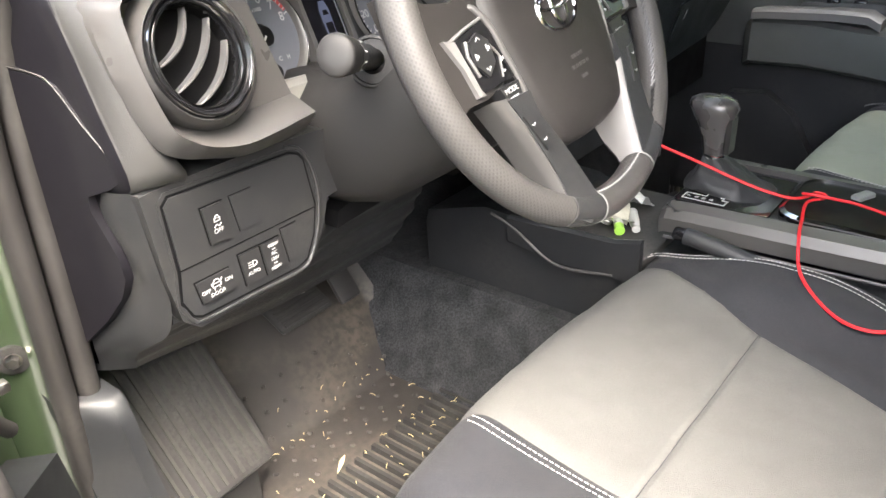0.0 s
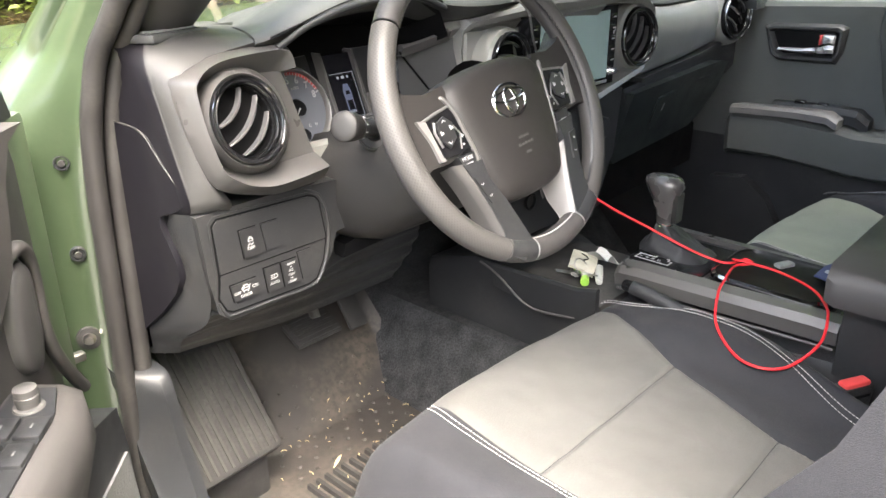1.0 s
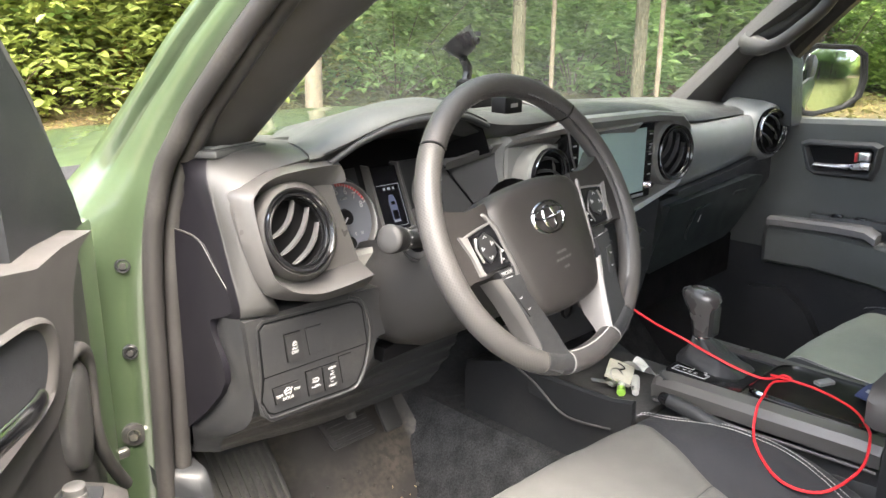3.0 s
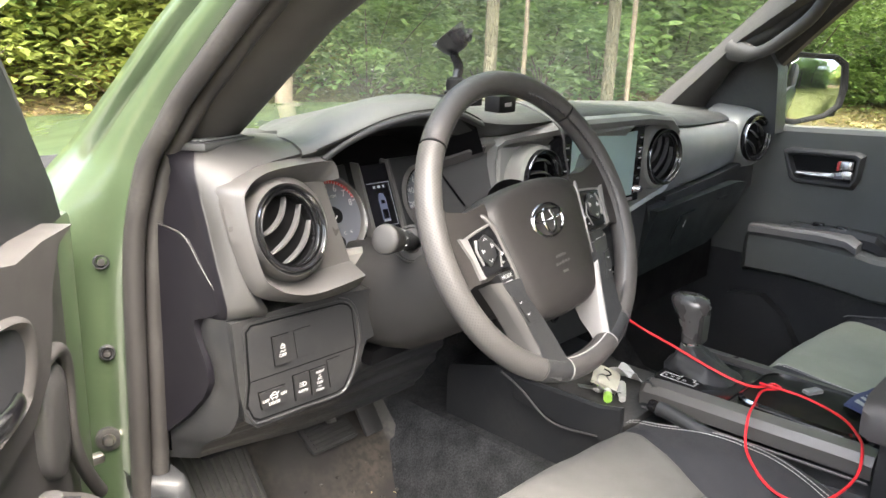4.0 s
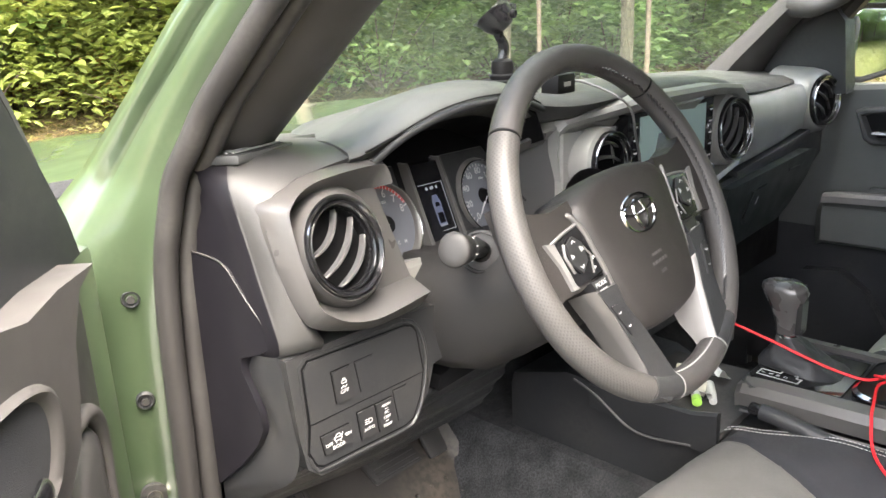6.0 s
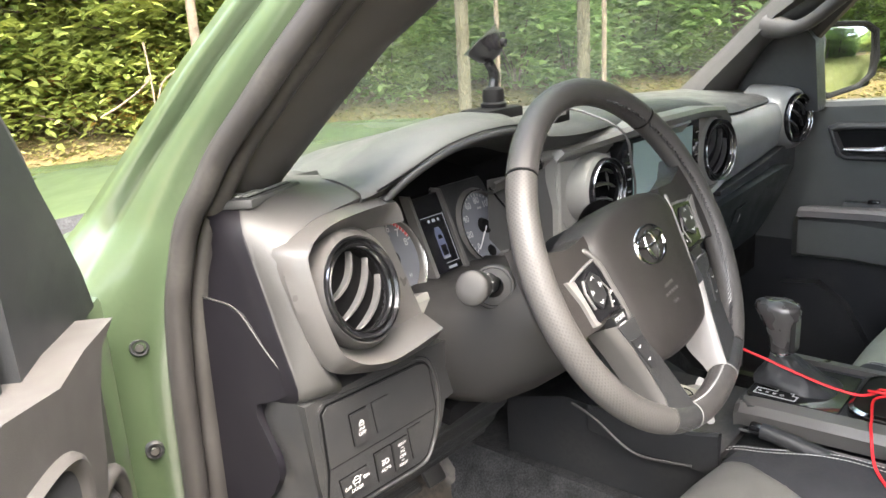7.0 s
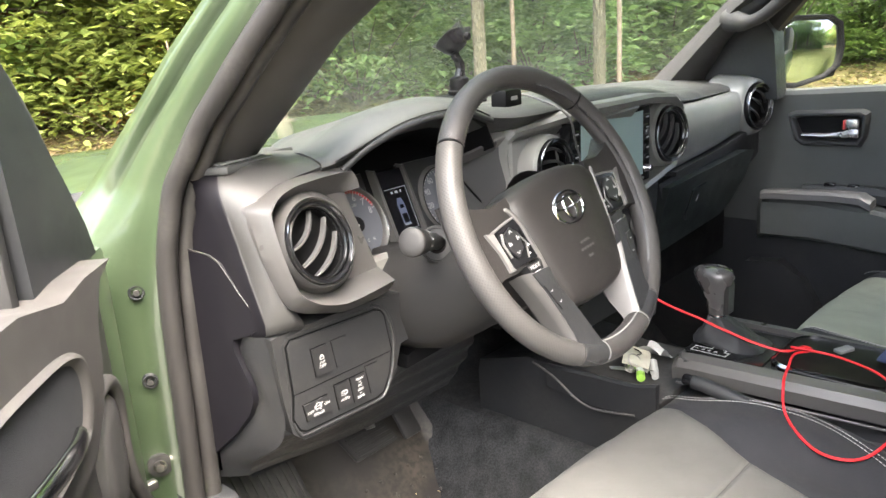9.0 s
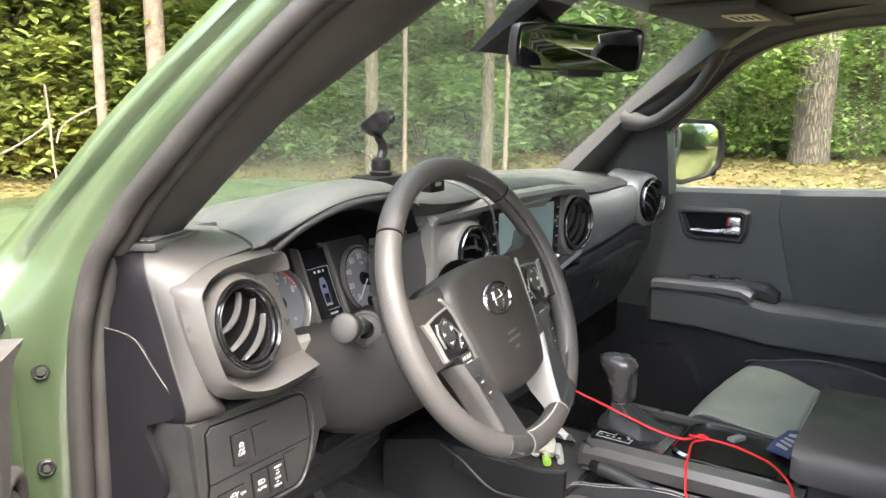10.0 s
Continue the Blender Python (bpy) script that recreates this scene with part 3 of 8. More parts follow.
def on(table, z, side):
    (x, y) = next(((a[1][0] + (b[1][0] - a[1][0]) * (z - a[0]) / (b[0] - a[0]), a[1][1] + (b[1][1] - a[1][1]) * (z - a[0]) / (b[0] - a[0]))
                   for a, b in zip(table, table[1:]) if a[0] <= z <= b[0]), table[-1][1] if z > table[-1][0] else table[0][1])
    return Vector((x * side, y, z))


def pillar(side, name):
    word = "open driver's" if side < 0 else "passenger"
    p = thing(name, f"army green windscreen pillar with black rubber seal and grey trim by the {word} door", "pillar", kind="structure", at=(side * 0.8, 0.4, 0.55))
    levels = [0.45, 0.60, 0.80, 1.0, 1.1, 1.14, 1.17, 1.195, 1.22, 1.24, 1.26, 1.275, 1.29, 1.31, 1.325, 1.36, 1.40, 1.44, 1.5, 1.56, 1.6, 1.63, 1.665]
    rings = []
    for z in levels:
        a, s = on([(q[0], q[1]) for q in PILLAR], z, side), on([(q[0], q[2]) for q in PILLAR], z, side)
        blend = min(1, max(0, (z - 1.10) / 0.20))
        blend = blend * blend * (3 - 2 * blend)
        # jamb: outer lip, step, bolt face, seal flange, and the hidden inside
        d = s - a
        n = Vector((d.y * side, -d.x * side, 0)).normalized() * (1 if side < 0 else -1)
        n = n if n.y < 0 else -n
        f = s + Vector((0, 0.048, 0))
        e = f - a
        under = [a + Vector((0, 0.03, 0)), a, a + e * 0.12 + n * 0.003, a + e * 0.30 + n * 0.002, a + e * 0.36 + n * 0.003, a + e * 0.41 + n * 0.011, a + e * 0.47 + n * 0.012, a + e * 0.72 + n * 0.011, f + Vector((side * 0.012, -0.001, 0)), f + Vector((side * 0.003, -0.008, 0)), s + Vector((side * 0.002, 0.004, 0)), s + Vector((-side * 0.02, 0.03, 0)), a + Vector((-side * 0.02, 0.09, 0))]
        over = [a + Vector((0, 0.012, 0.004)), a + n * 0.004, a + d * 0.10 + n * 0.013, a + d * 0.24 + n * 0.014, a + d * 0.31 + n * 0.005, a + d * 0.37 + n * 0.003, a + d * 0.44 + n * 0.009, a + d * 0.66 + n * 0.012, a + d * 0.84 + n * 0.009, a + d * 0.93 + n * 0.001, s, s + Vector((-side * 0.03, 0.05, 0)), a + Vector((-side * 0.05, 0.01, 0))]
        rings.append([u.lerp(v, blend) for u, v in zip(under, over)])
    part("pillar_body", loft(rings), M_PAINT, p, "army green painted steel", sharp=75)
    # seal: a fat rubber bead and a thinner lip beside it
    zs = [0.42, 0.6, 0.8, 1.0, 1.12, 1.2, 1.25, 1.29, 1.325, 1.36, 1.40, 1.44, 1.5, 1.56, 1.6, 1.63, 1.665]
    line = [on([(q[0], q[2]) for q in PILLAR], z, side) for z in zs]
    part("door_seal", tube(spline([v + Vector((-side * 0.003, -0.008, 0)) for v in line], 3), 0.0125, 14, flat=1.0), M_SEAL, p, "black rubber bulb seal")
    part("seal_lip", tube(spline([v + Vector((-side * 0.031, -0.003, 0)) for v in line], 3), 0.0118, 12), M_SEAL, p, "grey flocked inner lip")
    rings = []
    for z in [1.20, 1.25, 1.31, 1.37, 1.444, 1.51, 1.576, 1.61, 1.63, 1.655]:
        s, i, g = on([(q[0], q[2]) for q in PILLAR], z, side), on(INNER, z, side), on(GLASS, z, side)
        s = s + Vector((-side * 0.042, 0.006, 0))
        c = (s + i) / 2 + Vector((-side * 0.004, -0.022, 0))
        rings.append([s + Vector((0, 0.03, 0)), s, s * 0.8 + i * 0.2 + Vector((0, -0.012, 0)), c, i * 0.82 + s * 0.18 + Vector((0, -0.016, 0)), i + Vector((side * 0.004, -0.004, 0)), i, i * 0.7 + g * 0.3 + Vector((-side * 0.006, 0, 0)), g * 0.8 + i * 0.2, g])
    part("pillar_trim", loft(rings), M_TRIM, p, "dark grey grained pillar cover", sharp=40)
    return p


left_pillar = pillar(-1, "pillar_left")
right_pillar = pillar(1, "pillar_right")
for x, y, z, kind in ((-0.789, 0.376, 1.159, "plug"), (-0.790, 0.380, 1.038, "plug"), (-0.796, 0.384, 0.918, "bolt")):
    n = Vector((-0.45, -0.89, 0))
    p = Vector((x, y, z)) - n * 0.002
    if kind == "plug":
        b = part("bolt", lathe([(0, 0.002), (0.006, 0.002), (0.007, 0.0045), (0.0090, 0.0050), (0.0102, 0.003), (0.0108, -0.008)], p, n, 20), M_HARD, left_pillar, "black recessed plug")
        part("bolt_head", lathe([(0, 0.007), (0.004, 0.007), (0.0045, 0.003)], p, n, 8), M_RUBBER, b)
    else:
        b = part("bolt", lathe([(0, 0.012), (0.006, 0.012), (0.007, 0.009), (0.007, 0.004), (0.0135, 0.003), (0.014, -0.006)], p, n, 6), M_STEEL, left_pillar, "worn steel hinge bolt")
        part("washer", lathe([(0.009, 0.006), (0.016, 0.005), (0.017, -0.008)], p, n, 16), M_RUBBER, b)


# bonnet, wings and cowl
bonnet = thing("bonnet", "army green bonnet and wings seen through the windscreen", "bonnet", kind="structure", at=(0, 1.2, 1.1))


def bonnet_z(x, y):
    t = (y - 0.70) / 1.15
    z = 1.238 - 0.02 * t - 0.085 * max(0, t - 0.15) ** 2
    z -= 0.055 * (abs(x) / 0.80) ** 2.4
    if 0.25 < abs(x) < 0.5:
        z += 0.012 * math.sin((abs(x) - 0.25) / 0.25 * math.pi)
    return z


part("panel", sheet(lambda u, v: ((u * 2 - 1) * 0.74, 0.72 + v * 1.15, bonnet_z((u * 2 - 1) * 0.74, 0.72 + v * 1.15)), 30, 16, 0.01), M_PAINT, bonnet)
for s in (-1, 1):
    part("wing", loft([[(s * 0.75, y, bonnet_z(0.74, y) - 0.004), (s * 0.82, y, bonnet_z(0.74, y) - 0.012), (s * 0.90, y, bonnet_z(0.74, y) - 0.06), (s * 0.935, y, 1.0), (s * 0.93, y, 0.55), (s * 0.74, y, 0.55)] for y in (0.50, 0.7, 0.9, 1.2, 1.5, 1.9)]), M_PAINT, bonnet, sharp=50)
part("nose", box(-0.9, 0.9, 1.86, 2.0, 0.55, 1.13, 0.05), M_PAINT, bonnet)
part("cowl", loft([[(x, 0.60 - 0.12 * (x / 0.72) ** 2, 1.185), (x, 0.75, 1.20), (x, 0.75, 1.05), (x, 0.60, 1.05)] for x in (-0.72, -0.4, 0, 0.4, 0.72)]), M_BLACK, bonnet, "black plastic cowl")

# windscreen
def ws(u, v):
    z = 1.20 + v * 0.445
    g = on(GLASS, z, 1)
    x = (2 * u - 1) * g.x
    return (x, g.y + 0.13 * (1 - (2 * u - 1) ** 2), z)


screen_glass = thing("window_1", "slightly dusty windscreen with painted-in haze and the woods behind it", "windscreen", kind="structure", at=(0, 0.5, 1.2))
g = part("pane", sheet(ws, 24, 12), M_GLASS, screen_glass)
g.visible_shadow = False
part("frit", sheet(lambda u, v: Vector(ws(u, 0.0 + v * 0.035)) + Vector((0, 0.004, 0)), 24, 2), M_BLACK, screen_glass, "black printed edge")

# floor, tunnel, firewall, rear of the cab
def floor_z(x, y):
    z = 0.535
    if y > 0.42:
        z += (y - 0.42) * 1.05
    if y > 0.62:
        z += (y - 0.62) * 1.6
    if abs(x) < 0.24:
        z = max(z, 0.535 + 0.16 * min(1, (0.24 - abs(x)) / 0.1))
    return z


part("floor", sheet(lambda u, v: (-0.765 + 1.53 * u, -1.25 + 2.05 * v, floor_z(-0.765 + 1.53 * u, -1.25 + 2.05 * v)), 60, 60, -0.02), M_CARPET, label="dark grey carpeted cab floor", category="floor", kind="structure")
part("wall_front", box(-0.76, 0.76, 0.78, 0.82, 0.55, 1.2, 0.01), M_BLACK, label="firewall behind the dashboard, its shade put in as near black", category="firewall", kind="structure")
part("wall_back", merge(box(-0.78, 0.78, -1.30, -1.25, 0.5, 1.25, 0.01), box(0.28, 0.78, -1.30, -1.25, 1.25, 1.70, 0.01)), M_HEAD, label="grey rear wall of the cab", category="wall", kind="structure")
sill = thing("sill", "black plastic door sill cover over green steel", "door sill", kind="structure", at=(-0.8, -0.3, 0.5))
part("sill_cover", loft([[(-0.80, y, 0.50), (-0.805, y, 0.565), (-0.79, y, 0.585), (-0.755, y, 0.585), (-0.742, y, 0.56), (-0.742, y, 0.50)] for y in (-1.2, -0.5, 0.1, 0.30)]), M_HARD, sill)
part("rocker", loft([[(-0.81, y, 0.40), (-0.90, y, 0.40), (-0.90, y, 0.52), (-0.81, y, 0.565)] for y in (-1.2, 0.42)]), M_PAINT, sill)
# kick panel forward of the sill, rising into the jamb
part("kick_panel", loft([[(-0.787, yo, z), (-0.787, yo + 0.03, z), (-0.735, yo + 0.16, z), (-0.735, yi, z), (-0.752, yi - 0.004, z), (-0.778, yo - 0.006, z)] for z, yo, yi in
                        ((0.52, 0.155, 0.14), (0.60, 0.205, 0.18), (0.70, 0.278, 0.245), (0.78, 0.322, 0.278), (0.84, 0.333, 0.290), (0.868, 0.334, 0.30), (0.874, 0.340, 0.31))]), M_HARD, sill, "black kick panel", sharp=50)
part("kick_side", box(-0.752, -0.735, 0.36, 0.80, 0.53, 1.10, 0.004), M_CARPET, sill)
part("kick_side", box(0.735, 0.752, 0.33, 0.80, 0.53, 1.22, 0.004), M_HARD, sill)

part("wall_side", box(0.70, 0.78, -1.30, -0.55, 1.25, 1.68, 0.01), M_HEAD, label="grey rear side wall of the cab", category="wall", kind="structure")

# roof: headliner, side rails, header, visors
roof = thing("ceiling", "dark grey cloth roof lining", "ceiling", kind="structure", at=(0, -0.4, 1.66))
part("headliner", sheet(lambda u, v: ((2 * u - 1) * 0.60, 0.10 * (1 - (2 * u - 1) ** 2) + 0.02 - v * 1.3, 1.645 + 0.035 * (1 - (2 * u - 1) ** 2) + 0.03 * math.sin(min(1, v * 3) * 1.57)), 20, 12, 0.03), M_HEAD, roof)
part("roof_skin", sheet(lambda u, v: ((2 * u - 1) * 0.66, 0.12 * (1 - (2 * u - 1) ** 2) + 0.0 - v * 1.3, 1.69 + 0.06 * (1 - (2 * u - 1) ** 2)), 12, 8, 0.01), M_PAINT, roof)
for s in (-1, 1):
    part("side_rail", tube(spline([(s * 0.625, 0.0, 1.61), (s * 0.62, -0.15, 1.655), (s * 0.61, -0.4, 1.675), (s * 0.61, -1.25, 1.67)], 4), 0.045, 10), M_HEAD, roof)
for s in (-1, 1):
    v = thing("sun_visor", "dark grey fabric sun visor folded up against the roof", "sun visor", "sun visors", at=(s * 0.3, 0, 1.63))
    part("flap", box(s * 0.3 - 0.17, s * 0.3 + 0.17, -0.16, 0.02, 1.618, 1.634, 0.007), M_HEAD, v)
    if s > 0:
        part("warning_label", box(0.185, 0.295, -0.150, -0.092, 1.6135, 1.6165, 0.0), shader("pale yellow label", (0.6, 0.55, 0.35), 0.6, vary=0.1), v, "faded yellow printed label")
        for k in range(4):
            part("label_line", box(0.19, 0.25, -0.144 + k * 0.012, -0.141 + k * 0.012, 1.6122, 1.6133, 0.0), M_BLACK, v)

# ---- passenger door, closed ----
door_2 = thing("door_2", "closed passenger door with black panel, silver trim and chrome handle", "car door", kind="structure", at=(0.78, -0.2, 0.6))
part("upper_panel", loft([[(0.80, y, z0), (0.745, y, z0), (0.735, y, 1.215), (0.738, y, z1 - 0.01), (0.748, y, z1), (0.80, y, z1)] for y, z0, z1 in ((0.34, 0.90, 1.238), (0.2, 0.90, 1.246), (-0.1, 0.92, 1.262), (-0.35, 0.92, 1.262))]), M_DOORPAD, door_2)
part("rear_panel", loft([[(x, y - 0.42 * max(0, 1.20 - z) ** 1.3, z) for x, z in ((0.80, z0), (0.742, z0), (0.728 + d, 1.06), (0.722 + d, 1.20), (0.728 + d, z1 - 0.012), (0.742, z1), (0.80, z1))] for y, z0, z1, d in ((-0.112, 0.98, 1.264, 0.012), (-0.118, 0.98, 1.264, 0.003), (-0.16, 0.975, 1.266, 0), (-0.35, 0.975, 1.28, 0), (-1.0, 0.98, 1.30, 0))]), M_DOORPAD, door_2, "padded rear part of the panel")
part("window_channel", box(0.752, 0.79, -1.0, 0.33, 1.235, 1.25, 0.003), M_RUBBER, door_2)
part("lower_panel", loft([[(0.80, y, 0.56), (0.74, y, 0.56), (0.725, y, 0.70), (0.735, y, 0.86), (0.745, y, 0.93), (0.80, y, 0.93)] for y in (0.40, 0.2, -0.1, -0.5, -1.0)]), M_HARD, door_2)
part("map_pocket", soften(prism([(0.30, 0.60), (0.28, 0.74), (0.20, 0.83), (0.12, 0.84), (0.06, 0.80), (-0.05, 0.62)], "x", 0.695, 0.73, 0.0), 0.012, 3), M_HARD, door_2, "moulded speaker and pocket surround")
arm = part("armrest", loft([[(0.78, y, z - 0.105), (x + 0.022, y, z - 0.102), (x + 0.006, y, z - 0.092), (x, y, z - 0.030), (x + 0.003, y, z - 0.012), (x + 0.012, y, z - 0.004), (x + 0.03, y, z), (0.78, y, z)] for y, x, z in
                           ((0.185, 0.715, 0.985), (0.165, 0.685, 1.0), (0.05, 0.668, 1.008), (-0.09, 0.66, 1.0), (-0.12, 0.66, 0.995), (-0.3, 0.658, 1.0), (-1.0, 0.66, 1.02))]), M_DOORPAD, door_2, sharp=28)
part("pull_trim", loft([[(0.70, y, z - 0.006), (x, y, z - 0.006), (x, y, z + 0.008), (x + 0.008, y, z + 0.014), (0.70, y, z + 0.014)] for y, x, z in ((0.165, 0.676, 1.003), (0.14, 0.668, 1.008), (0.0, 0.658, 1.016), (-0.06, 0.652, 1.016), (-0.085, 0.652, 1.004))]), M_SILVER, door_2, "silver painted pull trim")
part("pull_cap", loft([[(0.735, y, z - 0.02), (x, y, z - 0.02), (x, y, z), (x + 0.01, y, z + 0.012), (0.735, y, z + 0.012)] for y, x, z in ((0.08, 0.705, 1.02), (-0.06, 0.70, 1.026), (-0.11, 0.69, 1.024), (-0.135, 0.70, 1.005))]), M_HARD, door_2)
for y in (0.02, -0.03):
    part("window_switch", box(0.712, 0.728, y - 0.012, y + 0.012, 1.03, 1.041, 0.003), M_GLOSS, door_2)
# handle recess
bez = [(0.128, 1.196), (0.11, 1.204), (-0.035, 1.211), (-0.05, 1.204), (-0.046, 1.15), (-0.034, 1.126), (0.09, 1.124), (0.108, 1.134)]
inn = [(0.108, 1.186), (0.098, 1.190), (-0.026, 1.195), (-0.033, 1.190), (-0.032, 1.152), (-0.026, 1.144), (0.080, 1.140), (0.090, 1.146)]


def hring(k, x):
    return [(x, a[0] + (b[0] - a[0]) * k, a[1] + (b[1] - a[1]) * k) for a, b in zip(bez, inn)]


hz = part("handle_bezel", loft([hring(-0.1, 0.738), hring(0.05, 0.728), hring(0.35, 0.719), hring(0.65, 0.719), hring(0.95, 0.727), hring(1.0, 0.734)], caps=False), M_DASH, door_2, "raised black handle surround", sharp=50)
part("handle_recess", prism(inn, "x", 0.7325, 0.7345), M_BLACK, hz)
part("handle", loft([[(x, y, z + h) for x, h in ((0.718, h0), (0.706, h0), (0.700, 0.0), (0.706, -h0), (0.722, -h0))] for y, z, h0 in ((0.085, 1.152, 0.003), (0.04, 1.152, 0.0045), (0.0, 1.155, 0.006), (-0.02, 1.16, 0.009), (-0.034, 1.16, 0.008))]), M_SATIN, hz, "chrome inside handle")
lk = part("lock_lever", box(0.704, 0.722, -0.032, -0.008, 1.17, 1.19, 0.003), M_SATIN, hz, "chrome lock lever with a red mark")
part("lock_mark", box(0.7035, 0.722, -0.006, -0.002, 1.168, 1.188, 0.0005), M_REDPLASTIC, lk)
part("sail_panel", prism([(0.38, 1.235), (0.14, 1.235), (0.155, 1.385), (0.185, 1.425), (0.23, 1.42), (0.31, 1.36), (0.39, 1.28)], "x", 0.69, 0.75, 0.008), M_HARD, door_2, "black mirror corner cover")
part("window_frame", tube(spline([(0.735, 0.20, 1.37), (0.725, 0.09, 1.49), (0.705, -0.02, 1.585), (0.685, -0.15, 1.63), (0.672, -0.35, 1.65), (0.67, -1.0, 1.66)], 4), 0.021, 8), M_RUBBER, door_2)
part("door_skin", loft([[(0.86, y, 0.45), (0.89, y, 0.8), (0.87, y, 1.15), (0.80, y, 1.245), (0.81, y, 1.245), (0.83, y, 0.45)] for y in (0.45, -0.3, -1.05)]), M_PAINT, door_2)
win_2 = thing("window_2", "clear passenger side window", "car window", kind="structure", at=(0.75, -0.3, 1.25))
g = part("pane", loft([[(0.765, y, z), (t, y2, z2)] for y, z, t, y2, z2 in ((0.30, 1.24, 0.765, 0.30, 1.25), (0.2, 1.245, 0.745, 0.19, 1.38), (0.02, 1.25, 0.71, -0.02, 1.58), (-0.15, 1.255, 0.69, -0.15, 1.63), (-0.6, 1.28, 0.675, -0.6, 1.655), (-1.0, 1.29, 0.675, -1.0, 1.66))], ring=False), M_SIDEGLASS, win_2)
g.visible_shadow = False

# outside mirror
om = thing("side_mirror", "black outside mirror beyond the passenger window", "mirror", at=(0.95, 0.2, 1.25))
tx, ty = Vector((0.872, -0.49, 0)), Vector((0.49, 0.872, 0))
o = Vector((0.895, 0.208, 0))


def mirror_ring(scale, back):
    pts = [(0.0, 1.27), (-0.008, 1.34), (0.006, 1.395), (0.035, 1.412), (0.15, 1.408), (0.185, 1.39), (0.195, 1.33), (0.185, 1.285), (0.14, 1.258), (0.05, 1.242), (0.02, 1.246)]
    cx, cz = 0.093, 1.328
    return [o + tx * (cx + (a - cx) * scale) + ty * back + Vector((0, 0, cz + (z - cz) * scale)) for a, z in pts]


part("housing", loft([mirror_ring(0.86, 0.012), mirror_ring(0.93, 0.006), mirror_ring(1.0, 0.0), mirror_ring(1.07, 0.0), mirror_ring(1.09, 0.015), mirror_ring(1.05, 0.06), mirror_ring(0.8, 0.10), mirror_ring(0.4, 0.115)]), M_BLACK, om, sharp=50)
part("mirror_glass", loft([mirror_ring(0.925, 0.011), mirror_ring(0.925, 0.006), mirror_ring(0.90, 0.0045)]), M_MIRROR, om, "mirror glass with the woods and grass in it")
part("chrome_edge", loft([[p + tx * 0.0 for p in q] for q in ([o + tx * 0.197 + ty * 0.01 + Vector((0, 0, 1.30)), o + tx * 0.203 + ty * 0.03 + Vector((0, 0, 1.30)), o + tx * 0.201 + ty * 0.03 + Vector((0, 0, 1.28))], [o + tx * 0.17 + ty * 0.0 + Vector((0, 0, 1.258)), o + tx * 0.175 + ty * 0.03 + Vector((0, 0, 1.256)), o + tx * 0.17 + ty * 0.03 + Vector((0, 0, 1.248))], [o + tx * 0.05 + ty * 0.0 + Vector((0, 0, 1.238)), o + tx * 0.05 + ty * 0.03 + Vector((0, 0, 1.236)), o + tx * 0.05 + ty * 0.03 + Vector((0, 0, 1.23))])]), M_CHROME, om, "chrome lower edge")
part("arm", box(0.78, 0.93, 0.24, 0.30, 1.25, 1.31, 0.015), M_HARD, om)

# grab handle on the passenger pillar
gh = thing("grab_handle", "dark grey grab handle on the passenger pillar", "grab handle", at=(0.6, 0.15, 1.45))
part("grip", tube(spline([(0.600, 0.222, 1.422), (0.578, 0.195, 1.418), (0.558, 0.165, 1.416), (0.550, 0.130, 1.427), (0.545, 0.090, 1.456), (0.542, 0.048, 1.494), (0.542, 0.020, 1.540), (0.548, 0.010, 1.570), (0.57, 0.0, 1.60)], 4), [0.026, 0.025, 0.024, 0.023, 0.022, 0.021, 0.020, 0.018, 0.016] + [0.0135] * 15 + [0.015, 0.016, 0.018, 0.019, 0.020, 0.020, 0.020, 0.021, 0.022], 14), M_TRIM, gh, sharp=70)
# solid dark bar put in for the shade behind the grip
part("mount", tube([(0.600, 0.225, 1.420), (0.60, 0.13, 1.47), (0.60, 0.03, 1.57)], 0.022, 12), M_HARD, gh, "dark bar standing for the shaded hollow behind the grip")

# ---- driver's door, standing open ----
door_1 = thing("door_1", "open driver's door with black and brown-grey panel, green edge", "car door", kind="structure", at=(-0.86, 0.36, 0.6))
DOOR = Matrix(((-0.669, 0.743, 0, -0.86), (-0.743, -0.669, 0, 0.36), (0, 0, 1, 0), (0, 0, 0, 1)))  # a along the door, n inwards
def dpart(name, bm, material, parent=None, label="", sharp=40):
    return part(name, moved(bm, DOOR), material, parent or door_1, label, sharp)


dpart("door_skin", box(-0.02, 1.05, -0.09, -0.05, 0.45, 1.24, 0.02), M_PAINT)
dpart("door_edge", box(-0.015, 0.05, -0.055, 0.03, 0.47, 1.235, 0.008), M_PAINT, label="green door edge")
dpart("inner_panel", loft([[(a, -0.05, z) for z in (0.55, 1.23)] + [(a, n1, 1.235), (a, n2, 1.19), (a, n3, 1.10), (a, n4, 1.0), (a, n4, 0.85), (a, n5, 0.56)] for a, n1, n2, n3, n4, n5 in
                          ((0.03, 0.015, 0.02, 0.02, 0.02, 0.015), (0.045, 0.028, 0.034, 0.034, 0.034, 0.028), (0.10, 0.03, 0.040, 0.044, 0.046, 0.038), (0.16, 0.03, 0.044, 0.050, 0.054, 0.042), (0.5, 0.03, 0.05, 0.056, 0.060, 0.045), (1.04, 0.03, 0.05, 0.056, 0.060, 0.045))]), M_DOORDARK, label="dark lower door lining")
